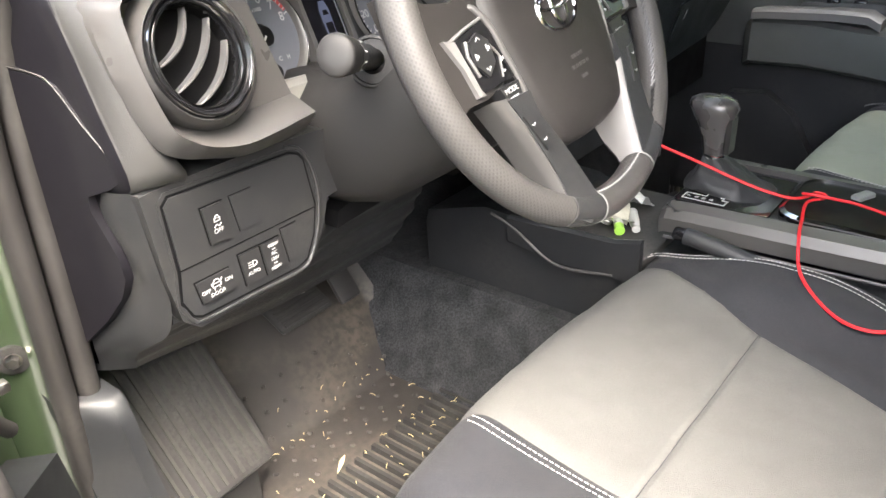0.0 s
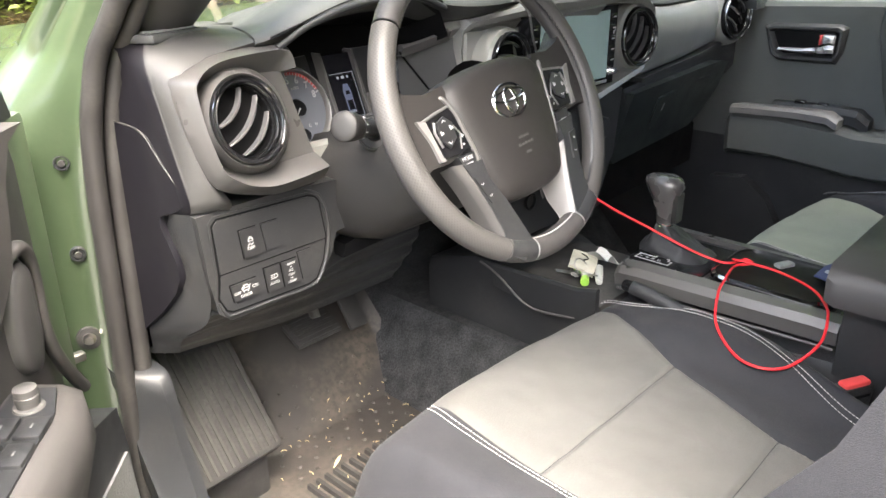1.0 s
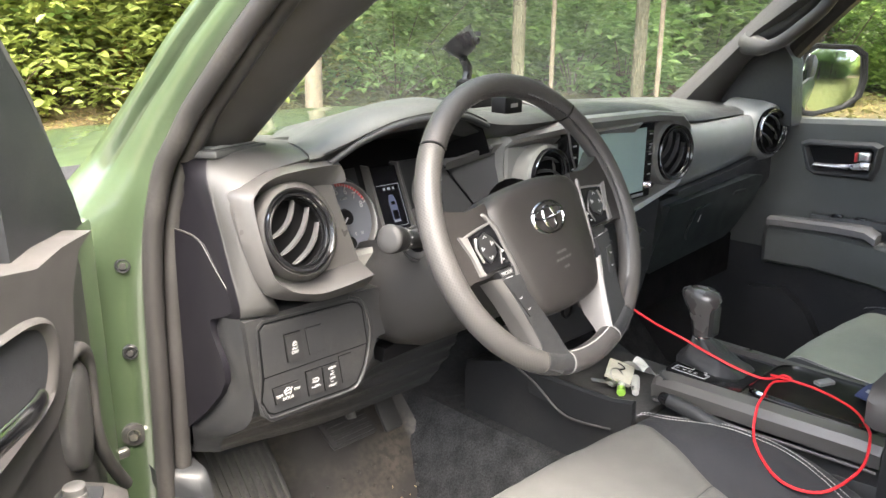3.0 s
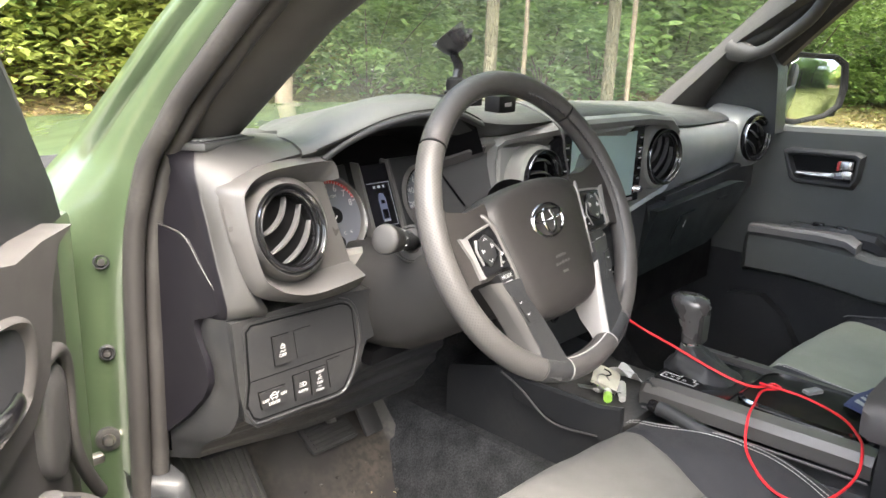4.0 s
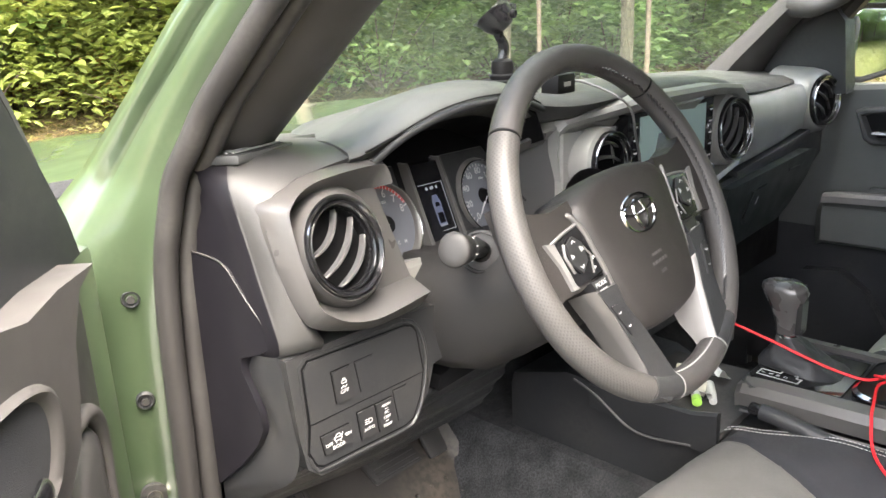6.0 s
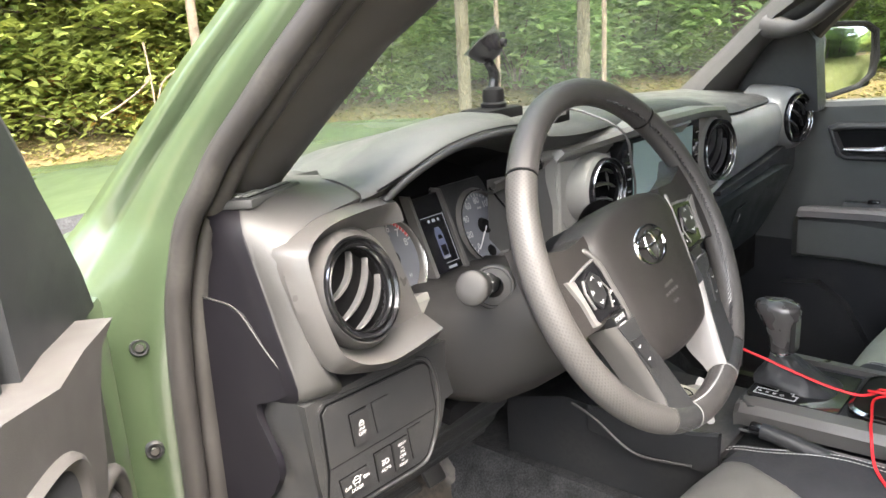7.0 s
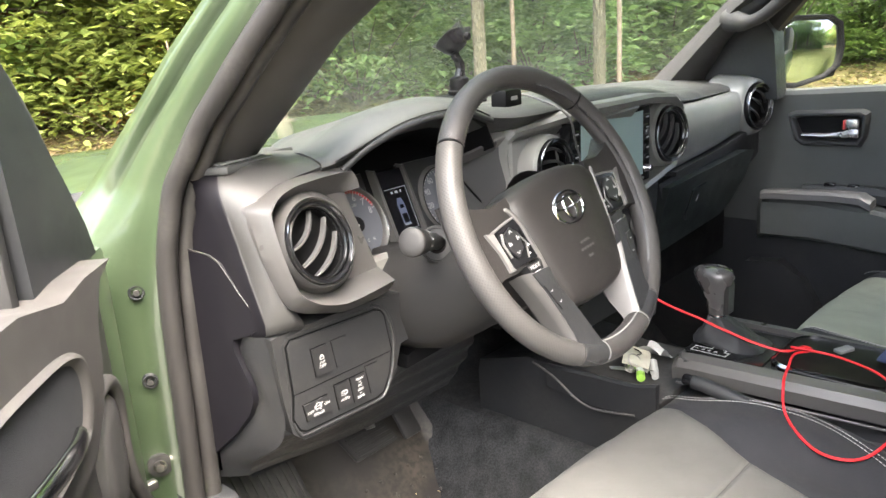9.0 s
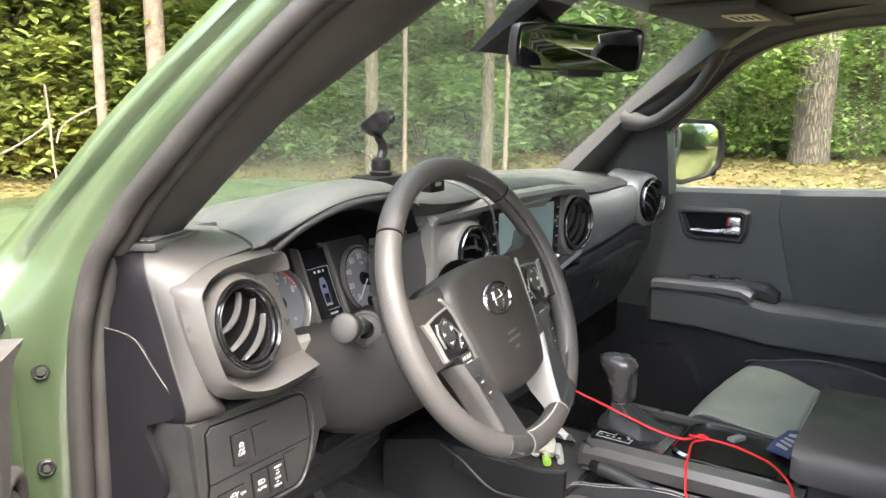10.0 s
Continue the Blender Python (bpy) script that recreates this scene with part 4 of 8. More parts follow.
dpart("upper_pad", soften(prism([(0.085, 1.243), (0.122, 1.232), (0.147, 1.197), (0.158, 1.152), (0.172, 1.118), (0.215, 1.085), (0.35, 1.06), (0.9, 1.06), (0.9, 1.262), (0.30, 1.258), (0.215, 1.240), (0.16, 1.245)], "y", 0.02, 0.068), 0.014, 4), M_DOORSKIN, label="grained brown-grey upper pad", sharp=60)
ins = [(v[0], v[1]) for v in spline([(0.143, 1.117, 0), (0.127, 1.10, 0), (0.127, 1.057, 0), (0.131, 1.02, 0), (0.150, 0.995, 0), (0.182, 1.02, 0), (0.180, 1.072, 0), (0.165, 1.104, 0)], 4, True)]
dpart("grip_insert", loft([[(0.154 + (a - 0.154) * s, n, 1.055 + (z - 1.055) * s) for a, z in ins] for s, n in ((1.06, 0.045), (1.0, 0.060), (0.93, 0.064), (0.6, 0.066), (0.1, 0.0665))]), M_POD, label="light grey textured grip insert", sharp=70)
dpart("pocket_rim", tube(spline([(0.168, 0.060, 1.128), (0.140, 0.062, 1.130), (0.118, 0.060, 1.108), (0.108, 0.056, 1.07), (0.110, 0.056, 1.03), (0.095, 0.055, 0.985), (0.06, 0.052, 0.935), (0.03, 0.05, 0.90)], 4), 0.008, 10), M_DOORDARK)
rec = [(v[0], v[1]) for v in spline([(0.30, 1.203, 0), (0.25, 1.199, 0), (0.219, 1.187, 0), (0.209, 1.164, 0), (0.217, 1.137, 0), (0.238, 1.118, 0), (0.285, 1.110, 0), (0.40, 1.102, 0), (0.48, 1.12, 0), (0.50, 1.16, 0), (0.46, 1.195, 0), (0.38, 1.204, 0)], 4, True)]
dpart("handle_recess", loft([[(0.34 + (a - 0.34) * s, n, 1.155 + (z - 1.155) * s) for a, z in rec] for s, n in ((1.09, 0.064), (1.05, 0.073), (1.0, 0.076), (0.95, 0.072), (0.92, 0.0695))], caps=False), M_DOORSKIN, label="raised rim of the handle recess", sharp=70)
dpart("recess_floor", loft([[(0.34 + (a - 0.34) * s, n, 1.155 + (z - 1.155) * s) for a, z in rec] for s, n in ((0.94, 0.0690), (0.90, 0.0695))]), M_SEATDARK)
dpart("handle", tube(spline([(0.250, 0.076, 1.134), (0.28, 0.084, 1.136), (0.32, 0.090, 1.141), (0.40, 0.090, 1.145), (0.46, 0.082, 1.146)], 4), [0.003, 0.006] + [0.010] * 15, 12, flat=0.6, up=(0, 1, 0)), M_DARKCHROME, label="dark chrome inside handle")
dpart("armrest", loft([[(a, 0.05, z1 - 0.10), (a, n, z1 - 0.09), (a, n + 0.012, z1 - 0.05), (a, n + 0.008, z1 - 0.008), (a, n - 0.01, z1), (a, 0.05, z1 + 0.003)] for a, n, z1 in ((0.140, 0.055, 0.945), (0.147, 0.072, 0.965), (0.160, 0.088, 0.982), (0.18, 0.103, 0.995), (0.21, 0.116, 1.002), (0.26, 0.128, 1.005), (0.6, 0.140, 1.005), (0.95, 0.14, 1.0))]), M_DOORDARK, label="brown-grey armrest", sharp=65)
dpart("switch_panel", prism([(0.205, 0.060), (0.205, 0.098), (0.25, 0.112), (0.6, 0.124), (0.6, 0.060)], "z", 1.0, 1.008, 0.003), M_HARD, label="black window switch panel")
sw = dpart("mirror_knob", lathe([(0.0, 0.023), (0.009, 0.023), (0.0105, 0.022), (0.0105, 0.015), (0.0112, 0.0145), (0.0112, 0.009), (0.0105, 0.0085), (0.0105, 0.004), (0.0135, 0.003), (0.015, 0.0)], (0.238, 0.085, 1.007), (0, 0, 1), 24), M_RAIL, label="round mirror adjuster knob")
for k, (a, n) in enumerate(((0.275, 0.075), (0.275, 0.102), (0.315, 0.075), (0.315, 0.102))):
    dpart("window_switch", box(a - 0.016, a + 0.016, n - 0.012, n + 0.012, 1.004, 1.012, 0.002), M_HARD)
    dpart("switch_mark", box(a - 0.003, a + 0.003, n - 0.001, n + 0.001, 1.012, 1.0125, 0), M_PANEL)
dpart("arm_cheek", soften(prism([(0.185, 0.885), (0.22, 0.925), (0.9, 0.945), (0.9, 0.82), (0.3, 0.80), (0.215, 0.83)], "y", 0.070, 0.108), 0.015, 3), M_HARD)
dpart("arm_trim", tube(spline([(0.168, 0.092, 0.925), (0.185, 0.108, 0.945), (0.22, 0.122, 0.949), (0.3, 0.136, 0.952), (0.6, 0.148, 0.952)], 4), 0.0045, 8), M_PANEL, label="grey trim line under the armrest")
dpart("door_pocket", soften(prism([(0.035, 0.87), (0.14, 0.90), (0.2, 0.84), (0.9, 0.80), (0.9, 0.55), (0.02, 0.55), (0.02, 0.80)], "y", 0.04, 0.085), 0.015, 3), M_HARD)
dpart("speaker_grille", soften(prism([(0.036, 0.803), (0.022, 0.70), (0.022, 0.60), (0.26, 0.60), (0.23, 0.79), (0.127, 0.808)], "y", 0.08, 0.0885), 0.003, 2), shader("speaker mesh", (0.16, 0.16, 0.16), 0.5, bump=1.0, bump_scale=320, bump_kind="VORONOI", vary=0.05), label="fine speaker mesh")
dpart("sail_panel", soften(prism([(0.035, 1.238), (0.20, 1.225), (0.21, 1.45), (0.185, 1.47), (0.135, 1.40), (0.085, 1.33), (0.05, 1.275)], "y", -0.01, 0.038), 0.008, 3), M_HARD, label="black mirror corner cover")
dpart("window_frame", tube(spline([(0.022, 0.0, 1.24), (0.06, 0.0, 1.33), (0.12, 0.0, 1.42), (0.22, -0.01, 1.53), (0.36, -0.03, 1.62), (0.55, -0.05, 1.66), (1.0, -0.06, 1.66)], 4), 0.024, 8), M_RUBBER)
dpart("window_run", box(0.21, 0.225, -0.01, 0.03, 1.22, 1.48, 0.003), M_RUBBER)
g = dpart("pane", prism([(0.22, 1.22), (0.22, 1.52), (0.4, 1.62), (1.0, 1.65), (1.0, 1.22)], "y", 0.004, 0.008), M_SIDEGLASS)
g.visible_shadow = False
part("door_check", box(-0.85, -0.815, 0.352, 0.366, 0.905, 0.917, 0.003), M_STEEL, door_1, "steel door check strap")


# ---- dashboard ----
dash = thing("dashboard", "black moulded truck dashboard with grey trim and round air vents", "dashboard", at=(0, 0.3, 0.9))
TOP = [  # x, front y, front z, ridge z, rear z
    (-0.740, 0.290, 1.290, 1.300, 1.288), (-0.70, 0.268, 1.297, 1.303, 1.290), (-0.66, 0.250, 1.298, 1.304, 1.290), (-0.628, 0.222, 1.298, 1.306, 1.290), (-0.600, 0.217, 1.298, 1.303, 1.286), (-0.570, 0.215, 1.304, 1.312, 1.288), (-0.53, 0.214, 1.316, 1.329, 1.292),
    (-0.467, 0.212, 1.332, 1.345, 1.294), (-0.404, 0.210, 1.339, 1.352, 1.298), (-0.335, 0.212, 1.336, 1.349, 1.298), (-0.28, 0.213, 1.318, 1.333, 1.298), (-0.22, 0.195, 1.312, 1.322, 1.298),
    (-0.10, 0.190, 1.314, 1.322, 1.298), (0.02, 0.190, 1.314, 1.320, 1.296), (0.16, 0.190, 1.306, 1.314, 1.296), (0.235, 0.192, 1.298, 1.306, 1.294), (0.32, 0.20, 1.276, 1.288, 1.292), (0.55, 0.21, 1.270, 1.280, 1.288), (0.735, 0.24, 1.266, 1.276, 1.282)]


def curve(table, x):
    """Smooth curve through rows of (x, a, b, ...)."""
    x = min(max(x, table[0][0]), table[-1][0])
    k = max(i for i in range(len(table) - 1) if table[i][0] <= x)
    p, q = table[k], table[k + 1]
    h = q[0] - p[0]
    t = (x - p[0]) / h

    def slope(i, j):
        a, b = table[max(i - 1, 0)], table[min(i + 1, len(table) - 1)]
        return (b[j] - a[j]) / (b[0] - a[0])
    return tuple((2 * t ** 3 - 3 * t * t + 1) * p[j] + (t ** 3 - 2 * t * t + t) * h * slope(k, j) + (3 * t * t - 2 * t ** 3) * q[j] + (t ** 3 - t * t) * h * slope(k + 1, j) for j in range(1, len(p)))


def pad_ring(x):
    fy, fz, rz, bz = curve(TOP, x)
    by = 0.60 - 0.16 * (x / 0.72) ** 2
    m = (fy + by) / 2
    shift = 0.35 * min(1, max(0, (-0.45 - x) / 0.155))
    ring = [(x, fy + 0.02, fz - 0.02), (x, fy, fz - 0.004), (x, fy + 0.004, fz + 0.002), (x, fy + 0.03, rz), (x, fy + 0.07, rz + 0.001), (x, m, (rz + bz) / 2 + 0.004), (x, by - 0.03, bz), (x, by, bz - 0.012), (x, by, bz - 0.04), (x, m, fz - 0.04), (x, fy + 0.05, fz - 0.03)]
    return [(px + shift * max(0, y - 0.215), y, z) for px, y, z in ring]


part("top_pad", loft([pad_ring(-0.606 + k * 1.341 / 110) for k in range(111)]), M_TOPPAD, dash, "soft grained black top pad", sharp=50)
# near-black filling gives the shade inside and under the dashboard
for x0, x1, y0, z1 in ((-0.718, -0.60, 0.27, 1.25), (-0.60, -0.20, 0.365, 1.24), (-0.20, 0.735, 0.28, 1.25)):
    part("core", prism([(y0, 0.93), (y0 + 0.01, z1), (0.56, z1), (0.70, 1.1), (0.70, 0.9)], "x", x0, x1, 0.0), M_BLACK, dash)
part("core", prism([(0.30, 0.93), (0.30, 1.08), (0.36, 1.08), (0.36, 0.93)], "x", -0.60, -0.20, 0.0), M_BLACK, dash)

# windscreen vent on the top, driver's corner
VENT = Matrix.Translation((-0.668, 0.312, 1.3030)) @ Euler((radians(-2), radians(2), radians(26))).to_matrix().to_4x4()
dv = part("defrost_vent", moved(box(-0.056, 0.056, -0.026, 0.026, -0.006, 0.004, 0.003), VENT), M_DASH, dash, "slotted side-window vent")
part("slot", moved(box(-0.048, 0.048, -0.019, 0.019, 0.003, 0.0046, 0.0005), VENT), M_BLACK, dv)
for k in range(4):
    part("slat", moved(box(-0.046, 0.046, -0.0022, 0.0022, 0.003, 0.0062, 0.0008), VENT @ Matrix.Translation((0, -0.0135 + k * 0.009, 0))), M_PANEL, dv)


def round_vent(c, r, lean, parent, axis=(0, -1, 0), blades=3, bulge=0.2):
    """A round air vent: gloss ring with two chrome lines, deep barrel, curved blades that lean by an angle."""
    c = Vector(c)
    a = Vector(axis).normalized()
    v = part("air_vent", lathe([(r * 1.02, -0.012), (r * 1.01, 0.000), (r * 0.985, 0.0035), (r * 0.955, 0.0035), (r * 0.93, 0.001), (r * 0.90, 0.0015), (r * 0.86, 0.000), (r * 0.82, -0.008), (r * 0.80, -0.03)], c, a, 56), M_GLOSS, parent, "gloss black round vent ring", sharp=60)
    for q, h, shine in ((0.985, 0.0036, M_DARKCHROME), (0.865, 0.0008, M_DARKCHROME)):
        part("chrome_ring", lathe([(r * q + 0.0011, h - 0.001), (r * q + 0.0006, h + 0.0009), (r * q - 0.0006, h + 0.0009), (r * q - 0.0011, h - 0.001)], c, a, 56, ring=True), shine, v, "thin chrome line")
    part("barrel", lathe([(r * 0.83, -0.004), (r * 0.80, -0.020), (0, -0.022)], c, a, 40), M_BLACK, v)
    side = Vector((0, 0, 1)).cross(-a).normalized() * -1
    side = side if side.x > 0 else -side
    up = side.cross(-a)
    up = up if up.z > 0 else -up
    d = side * math.cos(radians(lean)) + up * math.sin(radians(lean))
    e = side * math.sin(radians(lean)) - up * math.cos(radians(lean))
    o = r * 0.80
    for k in range(blades):
        off = (k - (blades - 1) / 2) * o * 0.56 - o * 0.04
        half = math.sqrt(max(0.05, 1 - (off / o) ** 2)) * o * 0.95
        rows = []
        for s in range(17):
            t = -1 + s / 8
            base = c + d * (half * t) + e * (off + bulge * o * (1 - t * t) * (1 if off < o * 0.3 else 0.8))
            f = -0.004 - 0.004 * t * t
            w = 0.0021 * (1 - 0.75 * t ** 4)
            rows.append([base + a * (f - 0.001) + e * w, base + a * (f + 0.0006) + e * w * 0.3, base + a * f - e * w * 0.8, base + a * (f - 0.003) - e * (w + 0.0004), base + a * (f - 0.007) - e * (w + 0.0006), base + a * (f - 0.007) + e * (w * 0.2)])
        part("blade", loft(rows), M_SLAT, v, sharp=50)
    return v


# driver's vent surround
def frame_piece(outer, inner, front, back, deep, lip=0.006):
    """A bevelled frame: outer wall, chamfer, front face, inner wall."""
    cx, cz = sum(p[0] for p in outer) / len(outer), sum(p[1] for p in outer) / len(outer)

    def ring(poly, y, s=1.0):
        return [(cx + (x - cx) * s, y(x, z) if callable(y) else y, cz + (z - cz) * s) for x, z in poly]
    f = front if callable(front) else (lambda x, z: front)
    mid = [((a[0] * 0.6 + b[0] * 0.4), (a[1] * 0.6 + b[1] * 0.4)) for a, b in zip(outer, inner)]
    return loft([ring(outer, back), ring(outer, lambda x, z: f(x, z) + lip * 2.2), ring(outer, lambda x, z: f(x, z) + lip, 0.992), ring(mid, lambda x, z: f(x, z)), ring(inner, lambda x, z: f(x, z) + 0.004), ring(inner, lambda x, z: f(x, z) + 0.010, 0.985), ring(inner, deep, 0.97)], caps=False)


def pod_y(x, z, off=0.0):
    """The leaning face of the surround."""
    return 0.196 + 0.30 * (z - 1.215) + 0.12 * (x + 0.645) + off


POD_OUT = [(-0.5475, 1.262), (-0.5465, 1.281), (-0.560, 1.2915), (-0.634, 1.291), (-0.669, 1.284), (-0.700, 1.272), (-0.717, 1.261), (-0.719, 1.224), (-0.715, 1.195), (-0.705, 1.155), (-0.690, 1.140), (-0.660, 1.129), (-0.621, 1.119), (-0.577, 1.117), (-0.556, 1.117), (-0.540, 1.118)]
POD_CREST = [(-0.559, 1.262), (-0.560, 1.277), (-0.574, 1.2845), (-0.652, 1.284), (-0.686, 1.277), (-0.700, 1.2665), (-0.7045, 1.256), (-0.7050, 1.228), (-0.7030, 1.203), (-0.697, 1.171), (-0.688, 1.159), (-0.668, 1.147), (-0.634, 1.138), (-0.594, 1.137), (-0.568, 1.138), (-0.541, 1.139)]
POD_IN = [(-0.562, 1.254), (-0.567, 1.255), (-0.590, 1.257), (-0.656, 1.260), (-0.688, 1.259), (-0.692, 1.256), (-0.696, 1.249), (-0.6975, 1.226), (-0.6955, 1.204), (-0.690, 1.176), (-0.682, 1.166), (-0.661, 1.158), (-0.626, 1.154), (-0.594, 1.152), (-0.568, 1.152), (-0.5415, 1.152)]
rows = []
for k, ((ox, oz), (mx, mz), (ix, iz)) in enumerate(zip(*[[v[:2] for v in spline([(x, z, 0) for x, z in row], 3)] for row in (POD_OUT, POD_CREST, POD_IN)])):
    ahead = lerp([(0, 0.016), (12, 0.016), (19, 0.011), (27, 0.011), (32, 0.014), (45, 0.013)], k)[0]
    a, b, c = Vector((ox, pod_y(ox, oz, 0.014), oz)), Vector((mx, pod_y(mx, mz, -ahead), mz)), Vector((ix, pod_y(ix, iz, 0.014), iz))
    rows.append([(ox, 0.30, oz), a + Vector((0, 0.012, 0)), a, a.lerp(b, 0.5) + Vector((0, -0.001, 0)), a.lerp(b, 0.86), b + Vector((0, 0.0004, 0)), b.lerp(c, 0.14), c, c + Vector((0, 0.004, 0)), (ix, 0.30, iz)])
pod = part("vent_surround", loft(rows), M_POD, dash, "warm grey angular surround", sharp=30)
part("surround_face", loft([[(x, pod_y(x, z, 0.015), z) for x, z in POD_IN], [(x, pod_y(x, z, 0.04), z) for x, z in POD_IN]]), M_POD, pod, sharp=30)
AX = Vector((0.12, -1, 0.30)).normalized()
HB, HC = Vector((-0.637, pod_y(-0.637, 1.209, 0.014), 1.209)), Vector((-0.650, 0.1795, 1.2165))
SIDE = Vector((0, 0, 1)).cross(AX).normalized()
RISE = AX.cross(SIDE)
part("vent_housing", loft([[HB.lerp(HC, t) + AX * h + SIDE * (q * math.cos(k * 0.1122)) + RISE * (q * math.sin(k * 0.1122)) for k in range(56)] for t, q, h in ((0, 0.0665, -0.004), (0, 0.065, 0.001), (0.3, 0.0625, 0.002), (0.75, 0.057, 0.001), (1, 0.0535, 0.0015), (1, 0.0518, 0.0), (1, 0.051, -0.008))], caps=False), M_POD, pod, sharp=60)
round_vent(HC, 0.0505, 40, pod, AX)

# outer end panel of the dashboard
END = [  # z, crease (x, y), surround edge (x, y)
    (1.304, -0.690, 0.292, -0.664, 0.262), (1.300, -0.708, 0.280, -0.690, 0.248), (1.290, -0.718, 0.267, -0.704, 0.234), (1.275, -0.7235, 0.257, -0.711, 0.223), (1.255, -0.7245, 0.247, -0.715, 0.215), (1.22, -0.7245, 0.233, -0.718, 0.206), (1.18, -0.724, 0.219, -0.713, 0.196),
    (1.150, -0.7235, 0.207, -0.703, 0.188), (1.132, -0.7225, 0.202, -0.694, 0.186), (1.119, -0.7215, 0.204, -0.690, 0.190), (1.110, -0.720, 0.215, -0.690, 0.205)]


def side_x(y):
    """The end of the dashboard runs outwards as it goes forward."""
    return -0.7225 - 0.2 * (y - 0.24)


SHELF = [(0, (cx, cy, z), (px, py, z)) for z, cx, cy, px, py in END[:3:-1]] + [(1, (-0.7235, 0.257, 1.275), (-0.700, 0.222, 1.273)), (1, (-0.719, 0.266, 1.290), (-0.668, 0.224, 1.285)), (1, (-0.711, 0.277, 1.299), (-0.630, 0.222, 1.2915)), (1, (-0.703, 0.294, 1.3035), (-0.592, 0.222, 1.296)), (1, (-0.712, 0.330, 1.3045), (-0.580, 0.255, 1.300)), (1, (-0.712, 0.40, 1.302), (-0.55, 0.33, 1.300)), (1, (-0.68, 0.47, 1.296), (-0.53, 0.43, 1.297))]


def shelf_row(top, a, b):
    """From the crease across the soft shoulder to the vent surround or the cluster hood."""
    a, b = Vector(a), Vector(b)
    lift = Vector((0, 0, 0.0022)) if top else Vector((-0.0022, -0.0014, 0))
    return [a + Vector((-0.0012, 0.0016, -0.001)), a] + [a.lerp(b, t) + lift * (4 * t * (1 - t)) for t in (0.08, 0.25, 0.5, 0.75, 0.92)] + [b, b + Vector((0.02, 0.012, -0.012))]


part("side_cheek", loft([shelf_row(*r) for r in SHELF], ring=False), M_CHEEK, dash, "soft grained shoulder and shelf beside the vent", sharp=70)
part("end_panel", loft([[(cx - 0.0006, cy + 0.001, z), (cx - 0.003, cy + 0.006, z), (min(side_x(cy + 0.03), cx - 0.002), cy + 0.03, z), (side_x(0.33) + (1.21 < z) * 0.25 * (z - 1.21), 0.33, z), (side_x(0.36) + (1.21 < z) * 0.25 * (z - 1.21), 0.37, z)] for z, cx, cy, px, py in END] + [[(-0.70, y, z), (-0.718, y, z), (side_x(y) + 0.003, y + 0.004, z), (-0.738, 0.33, z), (-0.742, 0.37, z)] for y, z in ((0.235, 1.09), (0.215, 1.05), (0.235, 1.0), (0.345, 0.90))], ring=False), M_END, dash, "black end panel facing the open door", sharp=50)
cap = [(0.37, 1.214), (0.345, 1.212), (0.324, 1.210), (0.288, 1.206), (0.270, 1.198), (0.246, 1.166), (0.220, 1.136), (0.214, 1.124), (0.235, 1.112), (0.264, 1.101), (0.266, 1.088), (0.254, 1.062), (0.246, 1.042), (0.245, 1.022), (0.256, 1.000), (0.285, 0.968), (0.322, 0.936), (0.360, 0.906), (0.37, 0.900)]
SHEAR = Matrix(((1, -0.2, 0, 0.048), (0, 1, 0, 0), (0, 0, 1, 0), (0, 0, 0, 1)))
part("fuse_cover", moved(soften(prism(cap, "x", -0.7275, -0.712), 0.0028, 2), SHEAR), M_END, dash, "smooth removable end cap")
part("cap_gap", moved(tube(spline([(-0.7275, y, z) for y, z in ((0.35, 1.2135), (0.324, 1.2115), (0.288, 1.2075), (0.270, 1.1995), (0.246, 1.1675), (0.220, 1.1375), (0.2135, 1.1245))], 3), 0.0008, 5), SHEAR), M_RUBBER, dash, "thin edge of the end cap")

# lower driver's panel with switches
low = [(-0.722, 1.112), (-0.69, 1.114), (-0.60, 1.114), (-0.497, 1.108), (-0.479, 1.041), (-0.518, 1.036), (-0.527, 1.010), (-0.545, 0.979), (-0.562, 0.968), (-0.692, 0.969), (-0.7085, 0.984), (-0.7155, 1.028), (-0.7175, 1.06)]
knee = part("switch_panel", soften(prism(low, "y", 0.1985, 0.262), 0.007, 3), M_KNEE, dash, "black lower panel with switches", sharp=50)
part("panel_ridge", tube(spline([(-0.566, 0.1985, 1.1065), (-0.5475, 0.1975, 1.098), (-0.5365, 0.197, 1.078), (-0.5315, 0.197, 1.045), (-0.538, 0.197, 1.008), (-0.5515, 0.1975, 0.980), (-0.570, 0.198, 0.9715), (-0.63, 0.198, 0.9735), (-0.688, 0.1985, 0.9750), (-0.699, 0.1985, 0.981), (-0.7065, 0.199, 0.998)], 5), 0.0024, 8), M_KNEE, knee, sharp=70)
poc = [(-0.706, 1.098), (-0.698, 1.1055), (-0.562, 1.101), (-0.550, 1.096), (-0.544, 1.088), (-0.536, 1.036), (-0.543, 1.004), (-0.556, 0.980), (-0.570, 0.9755), (-0.690, 0.979), (-0.699, 0.984), (-0.708, 1.002), (-0.704, 1.033)]
poc2 = [(-0.7035, 1.0965), (-0.697, 1.103), (-0.563, 1.0985), (-0.552, 1.094), (-0.547, 1.087), (-0.539, 1.0345), (-0.701, 1.0345)]
poc3 = [(-0.7005, 1.0325), (-0.539, 1.0325), (-0.545, 1.005), (-0.558, 0.982), (-0.571, 0.978), (-0.689, 0.9815), (-0.697, 0.986), (-0.705, 1.003)]
part("switch_plate_lip", soften(prism([(-0.633 + (x + 0.633) * 1.035, 1.04 + (z - 1.04) * 1.05) for x, z in poc], "y", 0.1975, 0.21), 0.003, 2), M_KNEE, knee)
